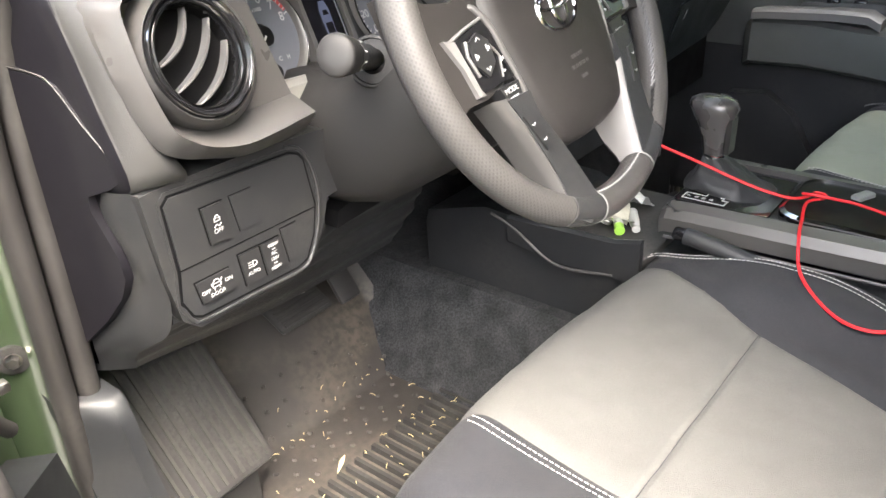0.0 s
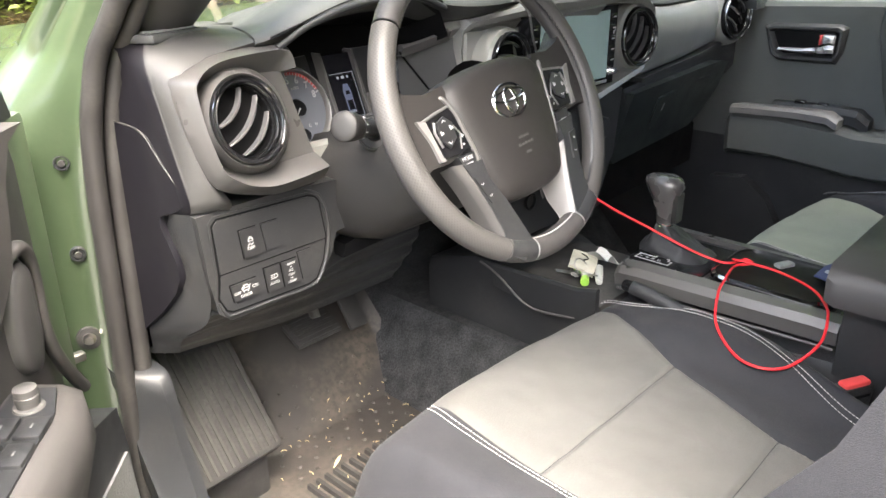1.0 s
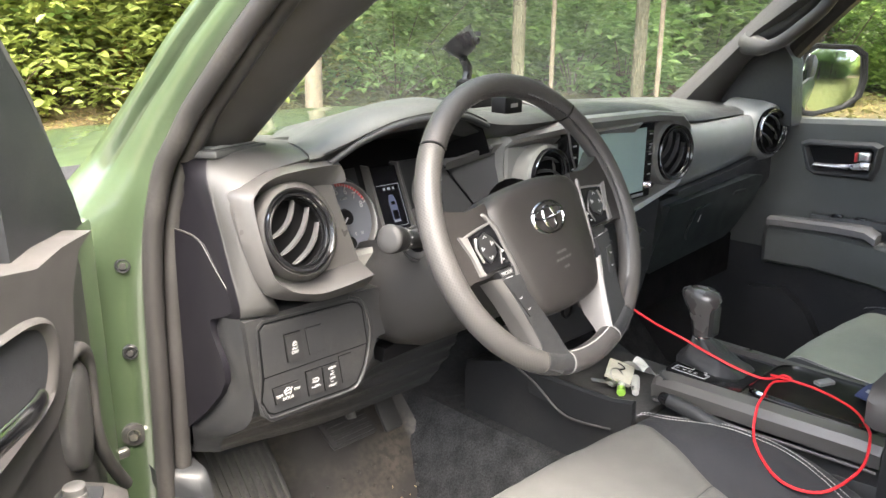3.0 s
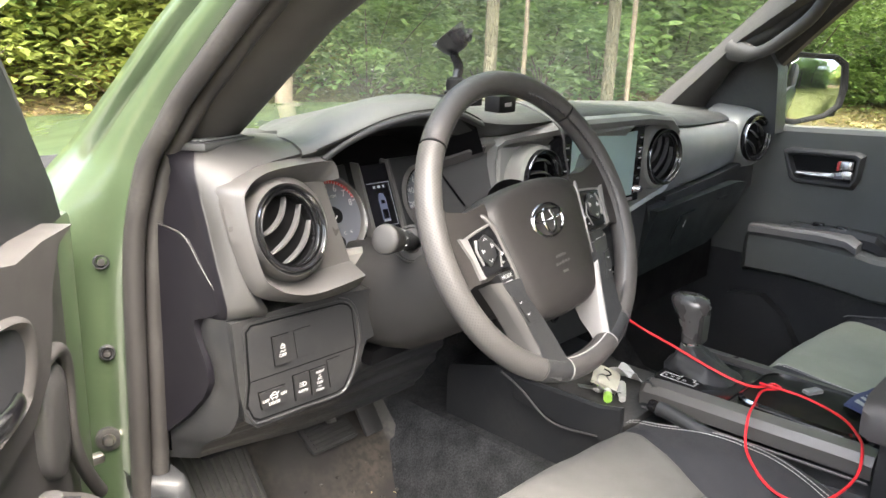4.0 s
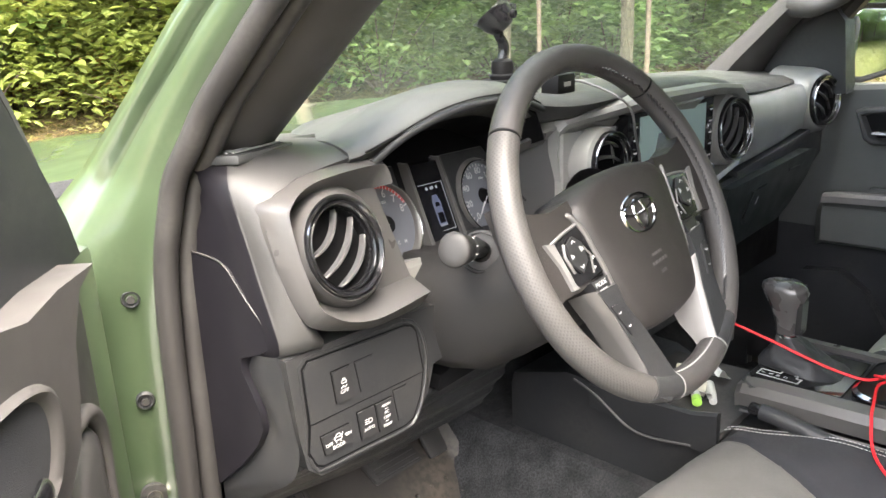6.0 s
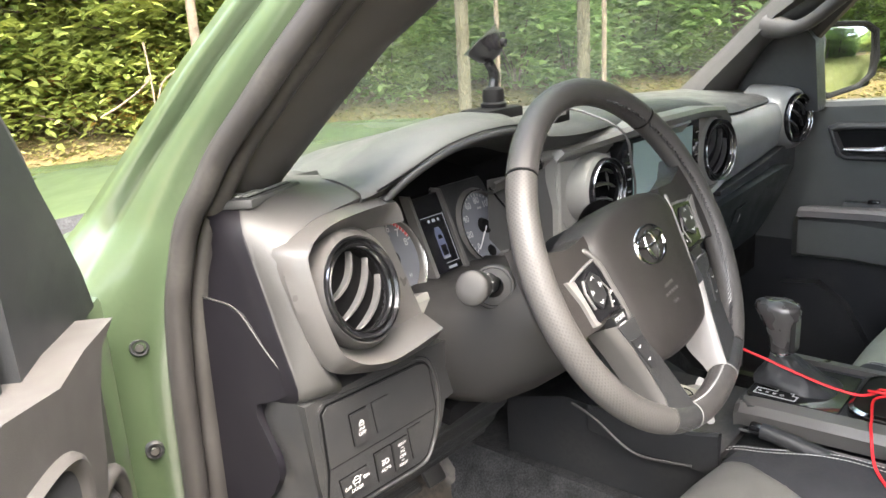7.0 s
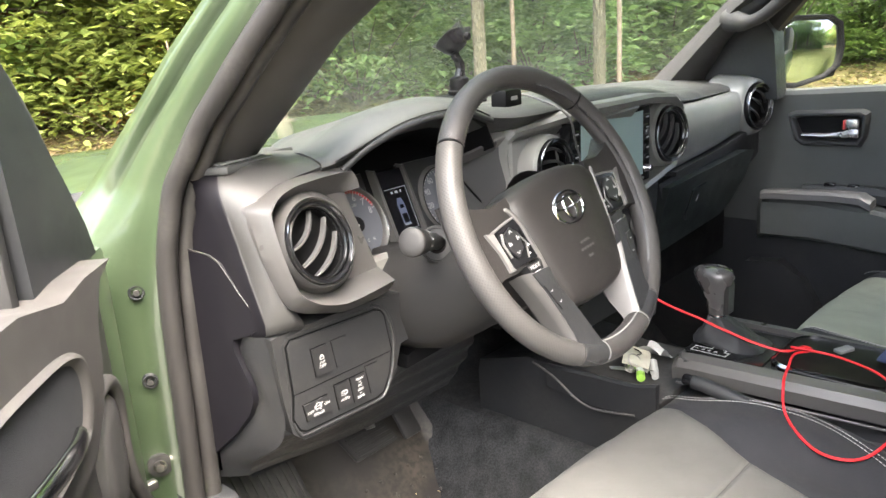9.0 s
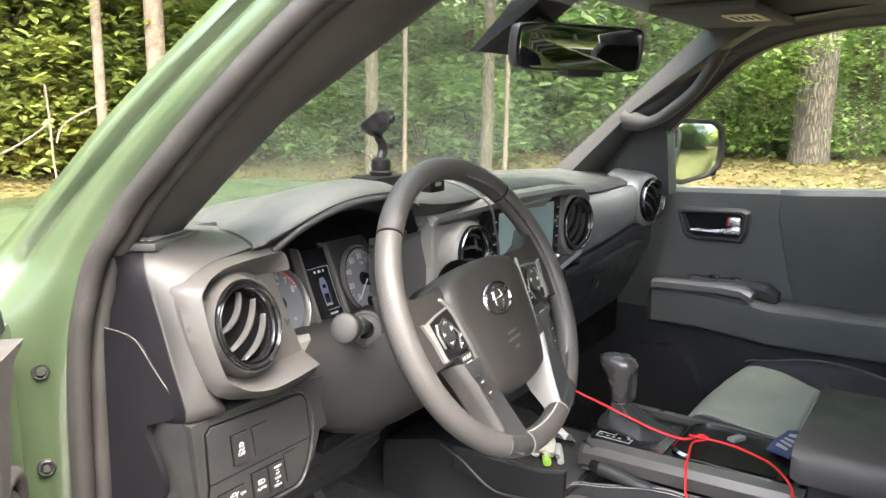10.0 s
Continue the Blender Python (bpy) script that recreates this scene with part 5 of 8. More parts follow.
part("switch_plate_edge", prism(poc, "y", 0.1970, 0.21, 0.0), M_BLACK, knee)
plate = part("switch_plate", soften(prism(poc2, "y", 0.1955, 0.21), 0.002, 2), M_KNEE, knee)
part("switch_tray", soften(prism(poc3, "y", 0.1966, 0.21), 0.001, 2), M_KNEE, knee)


def writing(text, size, m, material, parent, name="lettering"):
    cu = bpy.data.curves.new(name, "FONT")
    cu.body, cu.size, cu.align_x, cu.align_y, cu.extrude = text, size, "CENTER", "CENTER", 0.0002
    tmp = bpy.data.objects.new(name, cu)
    scene.collection.objects.link(tmp)
    me = bpy.data.meshes.new_from_object(tmp.evaluated_get(bpy.context.evaluated_depsgraph_get()))
    bpy.data.objects.remove(tmp)
    me.transform(m)
    me.materials.append(material)
    ob = new(name, me)
    ob.parent = parent
    ob.matrix_parent_inverse = world_of(parent).inverted()
    return ob


FACE = Euler((radians(90), 0, 0)).to_matrix().to_4x4()  # letters that face the driver


def dash_switch(x0, x1, z0, z1, lines, parent, icon=(), y=0.1965, skew=0.004):
    """A push switch in a thin dark gap; print is fine lines."""
    def four(g):
        return [(x0 - g + skew, z0 - g), (x1 + g + skew, z0 - g), (x1 + g, z1 + g), (x0 - g, z1 + g)]
    s = part("switch", soften(prism(four(0), "y", y - 0.0035, y + 0.006), 0.0014, 2), M_SWITCH, parent, "small black push switch")
    part("gap", prism(four(0.0009), "y", y - 0.0012, y + 0.004), M_BLACK, s)
    cx, cz = (x0 + x1 + skew) / 2, (z0 + z1) / 2
    for text, size, dx, dz in lines:
        writing(text, size, Matrix.Translation((cx + dx, y - 0.0040, cz + dz)) @ FACE, M_WHITE, s)
    if icon:
        ic = None
        for a, b, c, d in icon:
            ic = tube([(cx + a, y - 0.0038, cz + b), (cx + c, y - 0.0038, cz + d)], 0.0005, 4, bm=ic)
        part("icon", ic, M_WHITE, s, "white printed symbol")
    return s


def blank_switch(x0, x1, z0, z1, parent, y, skew=0.006):
    q = [(x0 + skew, z0), (x1 + skew, z0), (x1, z1), (x0, z1)]
    g = part("blank", soften(prism(q, "y", y - 0.0016, y + 0.002), 0.0014, 2), M_KNEE, parent, "blank switch cover")
    part("gap", prism([(a + (0.0008 if a > (x0 + x1) / 2 else -0.0008), b + (0.0008 if b > (z0 + z1) / 2 else -0.0008)) for a, b in q], "y", y - 0.0004, y + 0.002), M_BLACK, g)


def outline(w, h, dx=0.0, dz=0.0):
    return [(dx - w, dz - h, dx + w, dz - h), (dx + w, dz - h, dx + w, dz + h), (dx + w, dz + h, dx - w, dz + h), (dx - w, dz + h, dx - w, dz - h)]


SKID = outline(0.003, 0.0016, 0, 0.004) + [(-0.002, 0.0056, -0.0012, 0.0078), (0.002, 0.0056, 0.0012, 0.0078), (-0.0012, 0.0078, 0.0012, 0.0078), (-0.004, -0.003, -0.001, -0.0005), (-0.001, -0.0005, 0.001, -0.003), (0.001, -0.003, 0.004, -0.0005)]
LAMP = [(-0.0055, z, -0.0015, z) for z in (0.0005, 0.003, 0.0055)] + [(0, 0, 0, 0.006), (0, 0.006, 0.004, 0.005), (0.004, 0.005, 0.005, 0.003), (0.005, 0.003, 0.004, 0.001), (0.004, 0.001, 0, 0)]
DOORS = outline(0.0045, 0.0018, 0, 0.002) + [(-0.0045, 0.004, -0.002, 0.0075), (-0.002, 0.0075, 0.002, 0.0075), (0.002, 0.0075, 0.004, 0.004), (-0.003, -0.001, -0.003, -0.0025), (0.003, -0.001, 0.003, -0.0025), (0.004, 0.004, 0.0065, 0.007), (-0.0055, 0.002, -0.0055, 0.005)]
dash_switch(-0.671, -0.648, 1.046, 1.083, [("OFF", 0.0062, 0.0, -0.007)], plate, SKID, 0.1955)
blank_switch(-0.639, -0.615, 1.046, 1.083, plate, 0.1955)
dash_switch(-0.691, -0.654, 0.9935, 1.016, [("OFF", 0.0056, -0.0125, -0.001), ("ON", 0.0056, 0.0135, 0.002), ("DOOR", 0.0056, 0.0, -0.0065)], plate, DOORS)
dash_switch(-0.641, -0.618, 0.9885, 1.023, [("AUTO", 0.0052, 0, -0.006)], plate, LAMP)
dash_switch(-0.615, -0.591, 0.988, 1.0225, [("400W", 0.0052, 0, 0.0125), ("AC", 0.0052, 0, 0.0035), ("120V", 0.0050, 0, -0.0025), ("100W", 0.0052, 0, -0.0125)], plate, [(-0.002, 0.008, 0.002, 0.008), (-0.002, -0.0075, 0.002, -0.0075)])
blank_switch(-0.587, -0.567, 0.989, 1.028, plate, 0.1966)

KNEE = [(1.050, -0.700, -0.440, 0.224), (1.000, -0.706, -0.340, 0.216), (0.975, -0.711, -0.310, 0.213), (0.955, -0.717, -0.300, 0.234), (0.930, -0.7205, -0.300, 0.264), (0.900, -0.717, -0.305, 0.290), (0.872, -0.712, -0.315, 0.306)]


def knee_at(u, v):
    z = 1.050 - v * 0.178
    x0, x1, y = lerp([(-k[0], *k[1:]) for k in KNEE], -z)
    x = x0 + (x1 - x0) * u
    k = max(0, (0.99 - z) / 0.118)
    z += k * (0.018 * (1 - u) ** 2 - 0.012 * smooth(u * 2) + 0.004 * u)
    return (x, y + 0.030 * smooth((u - 0.35) / 0.3) * smooth((z - 0.90) / 0.08), z)


CREASE = [(-0.7215, 0.210, 1.113), (-0.7185, 0.206, 1.060), (-0.7165, 0.204, 1.030), (-0.7125, 0.206, 0.998), (-0.7145, 0.222, 0.963), (-0.7205, 0.264, 0.934), (-0.717, 0.290, 0.912), (-0.712, 0.306, 0.889)]
CAPSIDE = [(side_x(y) + 0.004, y, z) for y, z in ((0.262, 1.106), (0.266, 1.078), (0.250, 1.045), (0.250, 1.015), (0.285, 0.970), (0.325, 0.936), (0.362, 0.906), (0.372, 0.880))]
kp = part("knee_panel", loft([[knee_at(u / 28, v / 24) for u in range(29)] for v in range(25)] + [[Vector(knee_at(u / 28, 1)) + Vector((0, 0.03, 0.004)) for u in range(29)]], ring=False), M_KNEE, dash, "black knee panel under the wheel", sharp=60)
part("panel_side", loft([[a.lerp(b, k / 6) + Vector((-0.004 * math.sin(k * 0.5236), 0, 0)) for k in range(7)] for a, b in zip(spline(CREASE, 4), spline(CAPSIDE, 4))], ring=False), M_KNEE, kp, sharp=60)
part("under_cover", loft([[(x, 0.32, z), (x, 0.40, z + 0.012), (x, 0.55, z + 0.05)] for x, z in ((-0.70, 0.874), (-0.5, 0.862), (-0.3, 0.862))], ring=False), M_HARD, kp, "black cover under the dashboard")
part("column_slot", prism([(-0.492, 0.983), (-0.487, 1.002), (-0.46, 1.008), (-0.418, 1.006), (-0.41, 0.988)], "y", 0.218, 0.262), M_BLACK, kp)

# steering column cover
col = part("column_cover", loft([[(-0.398 + sx * w, y, z + h) for sx, h in ((-0.7, 0.055), (-1.0, 0.025), (-1.03, -0.03), (-0.92, -0.072), (-0.62, -0.096), (0.5, -0.096), (0.85, -0.075), (1.02, -0.03), (1.0, 0.02), (0.7, 0.055))]
                                 for y, z, w in ((0.30, 1.092, 0.112), (0.22, 1.102, 0.114), (0.16, 1.116, 0.111), (0.11, 1.146, 0.098), (0.075, 1.172, 0.078), (0.06, 1.182, 0.060))]), M_COLUMN, dash, "grey-brown steering column cover", sharp=60)

# indicator stalk
stalk = thing("indicator_stalk", "black light stalk on the steering column", "control stalk", at=(-0.5, 0.12, 1.2))
STALK = Vector((-0.86, -0.44, 0.26)).normalized()
ACROSS = STALK.cross(Vector((0, 0, 1))).normalized()
UPRIGHT = ACROSS.cross(STALK)


def stalk_ring(at, wide, high):
    """A flattened section of the stalk, some way out along it."""
    c = Vector((-0.545, 0.118, 1.199)) + STALK * at
    return [c + ACROSS * wide * math.cos(a) + UPRIGHT * high * math.sin(a) for a in [k * math.pi / 12 for k in range(24)]]


part("arm", loft([stalk_ring(-0.075, 0.011, 0.012), stalk_ring(-0.03, 0.0105, 0.0115), stalk_ring(-0.004, 0.0105, 0.0115)]), M_HARD, stalk, sharp=60)
collar = part("collar", loft([stalk_ring(-0.018, 0.0115, 0.0125), stalk_ring(-0.016, 0.0135, 0.0145), stalk_ring(-0.003, 0.0142, 0.0155), stalk_ring(-0.002, 0.0125, 0.0135)]), M_SWITCH, stalk, "black turning collar with white marks", sharp=40)
part("knob", loft([stalk_ring(-0.001, 0.0135, 0.0145), stalk_ring(0.0005, 0.0148, 0.0160), stalk_ring(0.012, 0.0160, 0.0172), stalk_ring(0.030, 0.0172, 0.0184), stalk_ring(0.0335, 0.0168, 0.0180), stalk_ring(0.0350, 0.0150, 0.0162), stalk_ring(0.0362, 0.008, 0.009)]), M_COLUMN, stalk, "flattened grey-brown end", sharp=45)
for k, (turn, size) in enumerate(((0.9, 0.0026), (0.25, 0.0020), (-0.35, 0.0023), (-0.9, 0.0016))):
    c = Vector((-0.545, 0.118, 1.199)) + STALK * -0.009
    n = (ACROSS * -math.cos(turn) * 0.0140 + UPRIGHT * math.sin(turn) * 0.0151)
    n = n if n.y < 0 else ACROSS * math.cos(turn) * 0.0140 + UPRIGHT * math.sin(turn) * 0.0151
    part("printed_mark", tube([c + n - STALK * size, c + n * 1.002, c + n + STALK * size], 0.0011, 6), M_WHITE, collar)
part("boot", lathe([(0.0245, -0.020), (0.0250, -0.002), (0.0235, 0.001), (0.0215, 0.0015), (0.0205, -0.001), (0.012, 0.0)], (-0.497, 0.136, 1.181), STALK, 32), M_COLUMN, stalk, "round grey-brown boot on the column", sharp=45)

# instrument cluster: its face leans forward at the top
SLOPE = Matrix(((1, 0, 0, -0.018), (0, 1, 0.42, -0.031 - 0.42 * 1.186), (0, 0, 1, 0), (0, 0, 0, 1)))
clus = thing("instrument_cluster", "instrument cluster with two dials and a small lit display", "instrument cluster", at=(-0.4, 0.33, 1.1))


def cpart(name, bm, material, parent=None, label="", sharp=35):
    return part(name, moved(bm, SLOPE), material, parent or clus, label, sharp)


part("hood_liner", loft([[(x, 0.224, z - 0.004), (x, 0.224, z), (x, 0.38, z - 0.055), (x, 0.38, z - 0.059)] for x, z in ((-0.572, 1.272), (-0.555, 1.288), (-0.53, 1.304), (-0.467, 1.326), (-0.404, 1.333), (-0.335, 1.330), (-0.28, 1.306), (-0.262, 1.27))]), M_BLACK, clus, "matt black shroud")
part("pad_seam", tube(spline([(-0.585, 0.2150, 1.2985), (-0.549, 0.2135, 1.3085), (-0.495, 0.2110, 1.3250), (-0.456, 0.2095, 1.3335), (-0.404, 0.2090, 1.3380), (-0.335, 0.2110, 1.3350), (-0.285, 0.2120, 1.3180)], 5), 0.0011, 6), M_BLACK, clus, "thin dark seam along the hood")
part("hood_edge", tube(spline([(-0.575, 0.2165, 1.285), (-0.53, 0.2135, 1.3065), (-0.467, 0.2115, 1.3235), (-0.404, 0.2095, 1.3305), (-0.335, 0.2115, 1.3275), (-0.28, 0.2125, 1.309)], 5), 0.0045, 8), M_HARD, clus, sharp=70)
cpart("backing", prism([(-0.58, 1.08), (-0.58, 1.30), (-0.22, 1.30), (-0.22, 1.08)], "y", 0.336, 0.36), M_BLACK)
cpart("bezel", soften(prism([(-0.545, 1.245), (-0.43, 1.250), (-0.43, 1.215), (-0.445, 1.20), (-0.55, 1.20)], "y", 0.333, 0.34), 0.002), M_HARD)
cpart("bezel", soften(prism([(-0.36, 1.250), (-0.25, 1.250), (-0.24, 1.14), (-0.36, 1.14)], "y", 0.333, 0.34), 0.002), M_HARD)
part("lower_lip", soften(prism([(0.30, 1.136), (0.250, 1.150), (0.240, 1.145), (0.232, 1.105), (0.24, 1.06), (0.30, 1.06)], "x", -0.56, -0.25), 0.004, 2), M_CENTRELIT, clus, "grey ledge under the dials")
part("side_wall", prism([(0.24, 1.09), (0.235, 1.27), (0.36, 1.27), (0.33, 1.09)], "x", -0.575, -0.562, 0.003), M_HARD, clus)


def dial(x, z, r, numbers, start, step, red_from=None):
    d = cpart("dial", lathe([(0, 0.0), (r, 0.0)], (x, 0.331, z), (0, -1, 0), 48), M_DIAL, label="blue-grey dial face")
    cpart("dial_ring", lathe([(r, 0.0), (r * 1.02, 0.004), (r * 1.06, 0.0075), (r * 1.10, 0.0085), (r * 1.16, 0.0)], (x, 0.331, z), (0, -1, 0), 48), M_RAIL, d, "dark grey cone round the dial")
    cpart("chrome_line", lathe([(r * 1.085, 0.0085), (r * 1.10, 0.0095), (r * 1.115, 0.0080)], (x, 0.331, z), (0, -1, 0), 48), M_DARKCHROME, d, "thin bright line")
    cpart("hub", lathe([(0, 0.006), (r * 0.21, 0.006), (r * 0.24, 0.0)], (x, 0.330, z), (0, -1, 0), 24), M_BLACK, d)
    cpart("small_gauge", lathe([(0, 0.002), (r * 0.16, 0.002), (r * 0.18, 0.0)], (x, 0.331, z - r * 0.78), (0, -1, 0), 20), M_BLACK, d)
    ticks = None
    for k in range(len(numbers) * 4 - 3):
        a = radians(start - k * step / 4)
        ticks = merge(ticks, moved(box(-0.0005, 0.0005, -0.0003, 0.0003, r * (0.90 if k % 4 else 0.86), r * 0.97, 0), Matrix.Translation((x, 0.3298, z)) @ Matrix.Rotation(-(a - math.pi / 2), 4, "Y")))
    cpart("ticks", ticks, M_WHITE, d)
    for k, s in enumerate(numbers):
        a = radians(start - k * step)
        writing(s, r * 0.27, SLOPE @ Matrix.Translation((x + r * 0.76 * math.cos(a), 0.3296, z + r * 0.76 * math.sin(a))) @ FACE, M_WHITE, d)
    if red_from is not None:
        rim = []
        for k in range(11):
            a = radians(red_from - k * 7)
            rim.append([(x + q * r * math.cos(a), 0.3297, z + q * r * math.sin(a)) for q in (0.90, 0.985)])
        cpart("red_zone", loft(rim, ring=False), M_REDZONE, d, "red zone")
    a = radians(start)
    cpart("needle", tube([(x, 0.3245, z), (x + 0.85 * r * math.cos(a), 0.3265, z + 0.85 * r * math.sin(a))], [0.0014, 0.0006], 6), M_WHITE, d)
    writing("x1000" if red_from is not None else "MPH", r * 0.11, SLOPE @ Matrix.Translation((x + r * 0.1, 0.3296, z + r * 0.52)) @ FACE, M_WHITE, d)
    writing("C    H" if red_from is not None else "E    F", r * 0.13, SLOPE @ Matrix.Translation((x + r * 0.35, 0.3296, z - r * 0.55)) @ FACE, M_WHITE, d)


dial(-0.472, 1.187, 0.047, ["0", "1", "2", "3", "4", "5", "6", "7", "8"], 225, 25.5, 95)
dial(-0.285, 1.187, 0.0445, ["0", "20", "40", "60", "80", "100", "120"], 225, 35)
M_LIT = bpy.data.materials.new("lit display")
M_LIT.use_nodes = True
M_LIT.node_tree.nodes["Principled BSDF"].inputs["Base Color"].default_value = (0.006, 0.006, 0.008, 1)
M_LIT.node_tree.nodes["Principled BSDF"].inputs["Roughness"].default_value = 0.12


def glow(name, colour, strength):
    m = bpy.data.materials.new(name)
    m.use_nodes = True
    b = m.node_tree.nodes["Principled BSDF"]
    b.inputs["Base Color"].default_value = (0.02, 0.02, 0.02, 1)
    b.inputs["Emission Color"].default_value, b.inputs["Emission Strength"].default_value = (*colour, 1), strength
    return m


M_GLOW = glow("display white", (0.85, 0.9, 1.0), 0.022)
M_BLUE = glow("display blue grey", (0.45, 0.55, 1.0), 0.011)


def spart(name, bm, material, parent=None, label=""):
    return cpart(name, moved(bm, Matrix.Translation((0.010, 0, 0))), material, parent, label)


disp = spart("display", soften(prism([(-0.421, 1.152), (-0.371, 1.152), (-0.371, 1.248), (-0.421, 1.248)], "y", 0.322, 0.335), 0.002), M_LIT, label="small colour display")
for k, w in enumerate((0.005, 0.007, 0.004)):
    spart("text_bar", box(-0.404 + k * 0.009 - w / 2, -0.404 + k * 0.009 + w / 2 - 0.001, 0.3210, 0.3215, 1.2145, 1.218, 0), M_GLOW, disp)
spart("text_bar", box(-0.398, -0.382, 0.3210, 0.3215, 1.1545, 1.1575, 0), M_GLOW, disp)
spart("display_line", box(-0.418, -0.374, 0.3210, 0.3215, 1.2215, 1.2222, 0), M_GLOW, disp)
spart("display_line", box(-0.3752, -0.3745, 0.3210, 0.3215, 1.162, 1.2222, 0), M_GLOW, disp)
spart("display_line", box(-0.400, -0.3745, 0.3210, 0.3215, 1.1615, 1.1622, 0), M_GLOW, disp)
carp = spart("car_picture", soften(prism([(-0.4015, 1.170), (-0.3885, 1.170), (-0.388, 1.198), (-0.391, 1.207), (-0.399, 1.207), (-0.402, 1.198)], "y", 0.3206, 0.3216), 0.0), M_BLUE, disp, "blue-grey picture of a truck from above")
spart("truck_bed", prism([(-0.400, 1.172), (-0.390, 1.172), (-0.390, 1.185), (-0.400, 1.185)], "y", 0.3200, 0.3205), M_LIT, carp)
spart("truck_tail", prism([(-0.4015, 1.168), (-0.3885, 1.168), (-0.3885, 1.170), (-0.4015, 1.170)], "y", 0.3200, 0.3205), M_GLOW, carp)
spart("truck_glass", prism([(-0.399, 1.193), (-0.391, 1.193), (-0.392, 1.198), (-0.398, 1.198)], "y", 0.3200, 0.3205), M_LIT, carp)
for s in (-1, 1):
    spart("pillar", soften(prism([(-0.396 + s * 0.027, 1.145), (-0.396 + s * 0.034, 1.145), (-0.396 + s * 0.032, 1.252), (-0.396 + s * 0.028, 1.252)], "y", 0.318, 0.335), 0.002), M_RAIL, label="grey divider beside the display")

# ---- steering wheel ----
TURN = Matrix.Rotation(radians(5), 4, "Z")
WHEEL = Matrix(((1, 0, 0, -0.403), (0, 0.429, -0.903, 0.010), (0, 0.903, 0.429, 1.219), (0, 0, 0, 1))) @ TURN
wheel = thing("steering_wheel", "black leather steering wheel with perforated grips and silver spokes", "steering wheel", at=(-0.40, 0.010, 1.219))


def wpart(name, bm, material, parent=None, label="", sharp=40):
    return part(name, moved(bm, WHEEL), material, parent or wheel, label, sharp)


RIM, FAT = 0.1815, 0.0148


def arc(a0, a1, r=RIM, fat=FAT, sides=18, z=0.0):
    n = max(3, int(abs(a1 - a0) / 4))
    rows = []
    for k in range(n + 1):
        a = radians(a0 + (a1 - a0) * k / n)
        c, s = math.cos(a), math.sin(a)
        rows.append([((r + fat * math.cos(q)) * c, (r + fat * math.cos(q)) * s, z + fat * 1.08 * math.sin(q)) for q in [2 * math.pi * j / sides for j in range(sides)]])
    bm = loft(rows)
    uv = bm.loops.layers.uv.new("grip")
    for f in bm.faces:
        first = None
        for lp in f.loops:
            x, y, h = lp.vert.co
            p = [math.atan2(y, x), math.atan2(h - z, math.hypot(x, y) - r)]
            if first:
                p = [q - 2 * math.pi * round((q - o) / (2 * math.pi)) for q, o in zip(p, first)]
            first = first or p
            lp[uv].uv = (p[0] * r, p[1] * fat)
    return bm


for a0, a1, m, label in ((44, 137, M_LEATHER, "smooth black leather top"), (138, 239.5, M_PERF, "perforated leather grip"), (240.5, 254, M_HARD, "black lower insert"), (255, 286, M_LEATHER, "smooth leather bottom"), (287, 300.5, M_HARD, "black lower insert"), (301.5, 403, M_PERF, "perforated leather grip")):
    wpart("rim", arc(a0, a1), m, label=label, sharp=70)
for a in (43.5, 137.5, 240.0, 254.5, 286.5, 301.0):
    wpart("rim_joint", arc(a - 0.2, a + 0.2, RIM, FAT + 0.0003), M_PANEL if a in (254.5, 286.5) else M_POD if a > 200 else M_BLACK, sharp=70)
# stitching along the inside of the rim
for a0, a1 in ((303, 402), (45, 70), (256, 286), (100, 136)):
    # right-hand rows are thick and black to paint in the stitches' shadow
    thick = 0.0014 if a0 in (303, 45) else 0.0009
    st = None
    a = a0
    while a < a1:
        q = radians(a)
        p = Vector(((RIM - FAT * 0.86) * math.cos(q), (RIM - FAT * 0.86) * math.sin(q), FAT * 0.55))
        d = Vector((-math.sin(q), math.cos(q), 0.6)).normalized() * (thick * 2.8)
        st = tube([p - d, p + d], thick, 5, bm=st)
        a += 1.2 + thick * 550
    wpart("stitching", st, M_PANEL if a0 == 256 else M_SWITCH if thick > 0.001 else M_LEATHER)

pad_out = [(-0.091, 0.034), (-0.058, 0.050), (0, 0.055), (0.058, 0.050), (0.091, 0.034), (0.089, -0.005), (0.081, -0.055), (0.067, -0.098), (0.050, -0.113), (0, -0.118), (-0.050, -0.113), (-0.067, -0.098), (-0.081, -0.055), (-0.089, -0.005)]


def pad_ring2(s, z):
    return [(x * s, -0.03 + (y + 0.03) * s, z) for x, y in [v[:2] for v in spline([(a, b, 0) for a, b in pad_out], 3, True)]]


wpart("airbag_pad", loft([pad_ring2(0.98, -0.045), pad_ring2(1.0, -0.022), pad_ring2(0.995, -0.006), pad_ring2(0.97, 0.0035), pad_ring2(0.92, 0.009), pad_ring2(0.82, 0.0125), pad_ring2(0.6, 0.015), pad_ring2(0.2, 0.0155)]), M_AIRBAG, label="black grained airbag cover", sharp=60)
OVAL = Matrix.Diagonal((1.24, 0.84, 1, 1))
emb = wpart("emblem", moved(lathe([(0.0, 0.0152), (0.0225, 0.0152), (0.0235, 0.017), (0.025, 0.0175), (0.0265, 0.016), (0.027, 0.013)], (0, 0, 0), (0, 0, 1), 40), OVAL), M_DARKCHROME, label="oval chrome badge on the airbag cover")
wpart("badge_field", moved(lathe([(0.0, 0.0158), (0.022, 0.0158), (0.0222, 0.0154)], (0, 0, 0), (0, 0, 1), 32), OVAL), M_AIRBAG, emb)
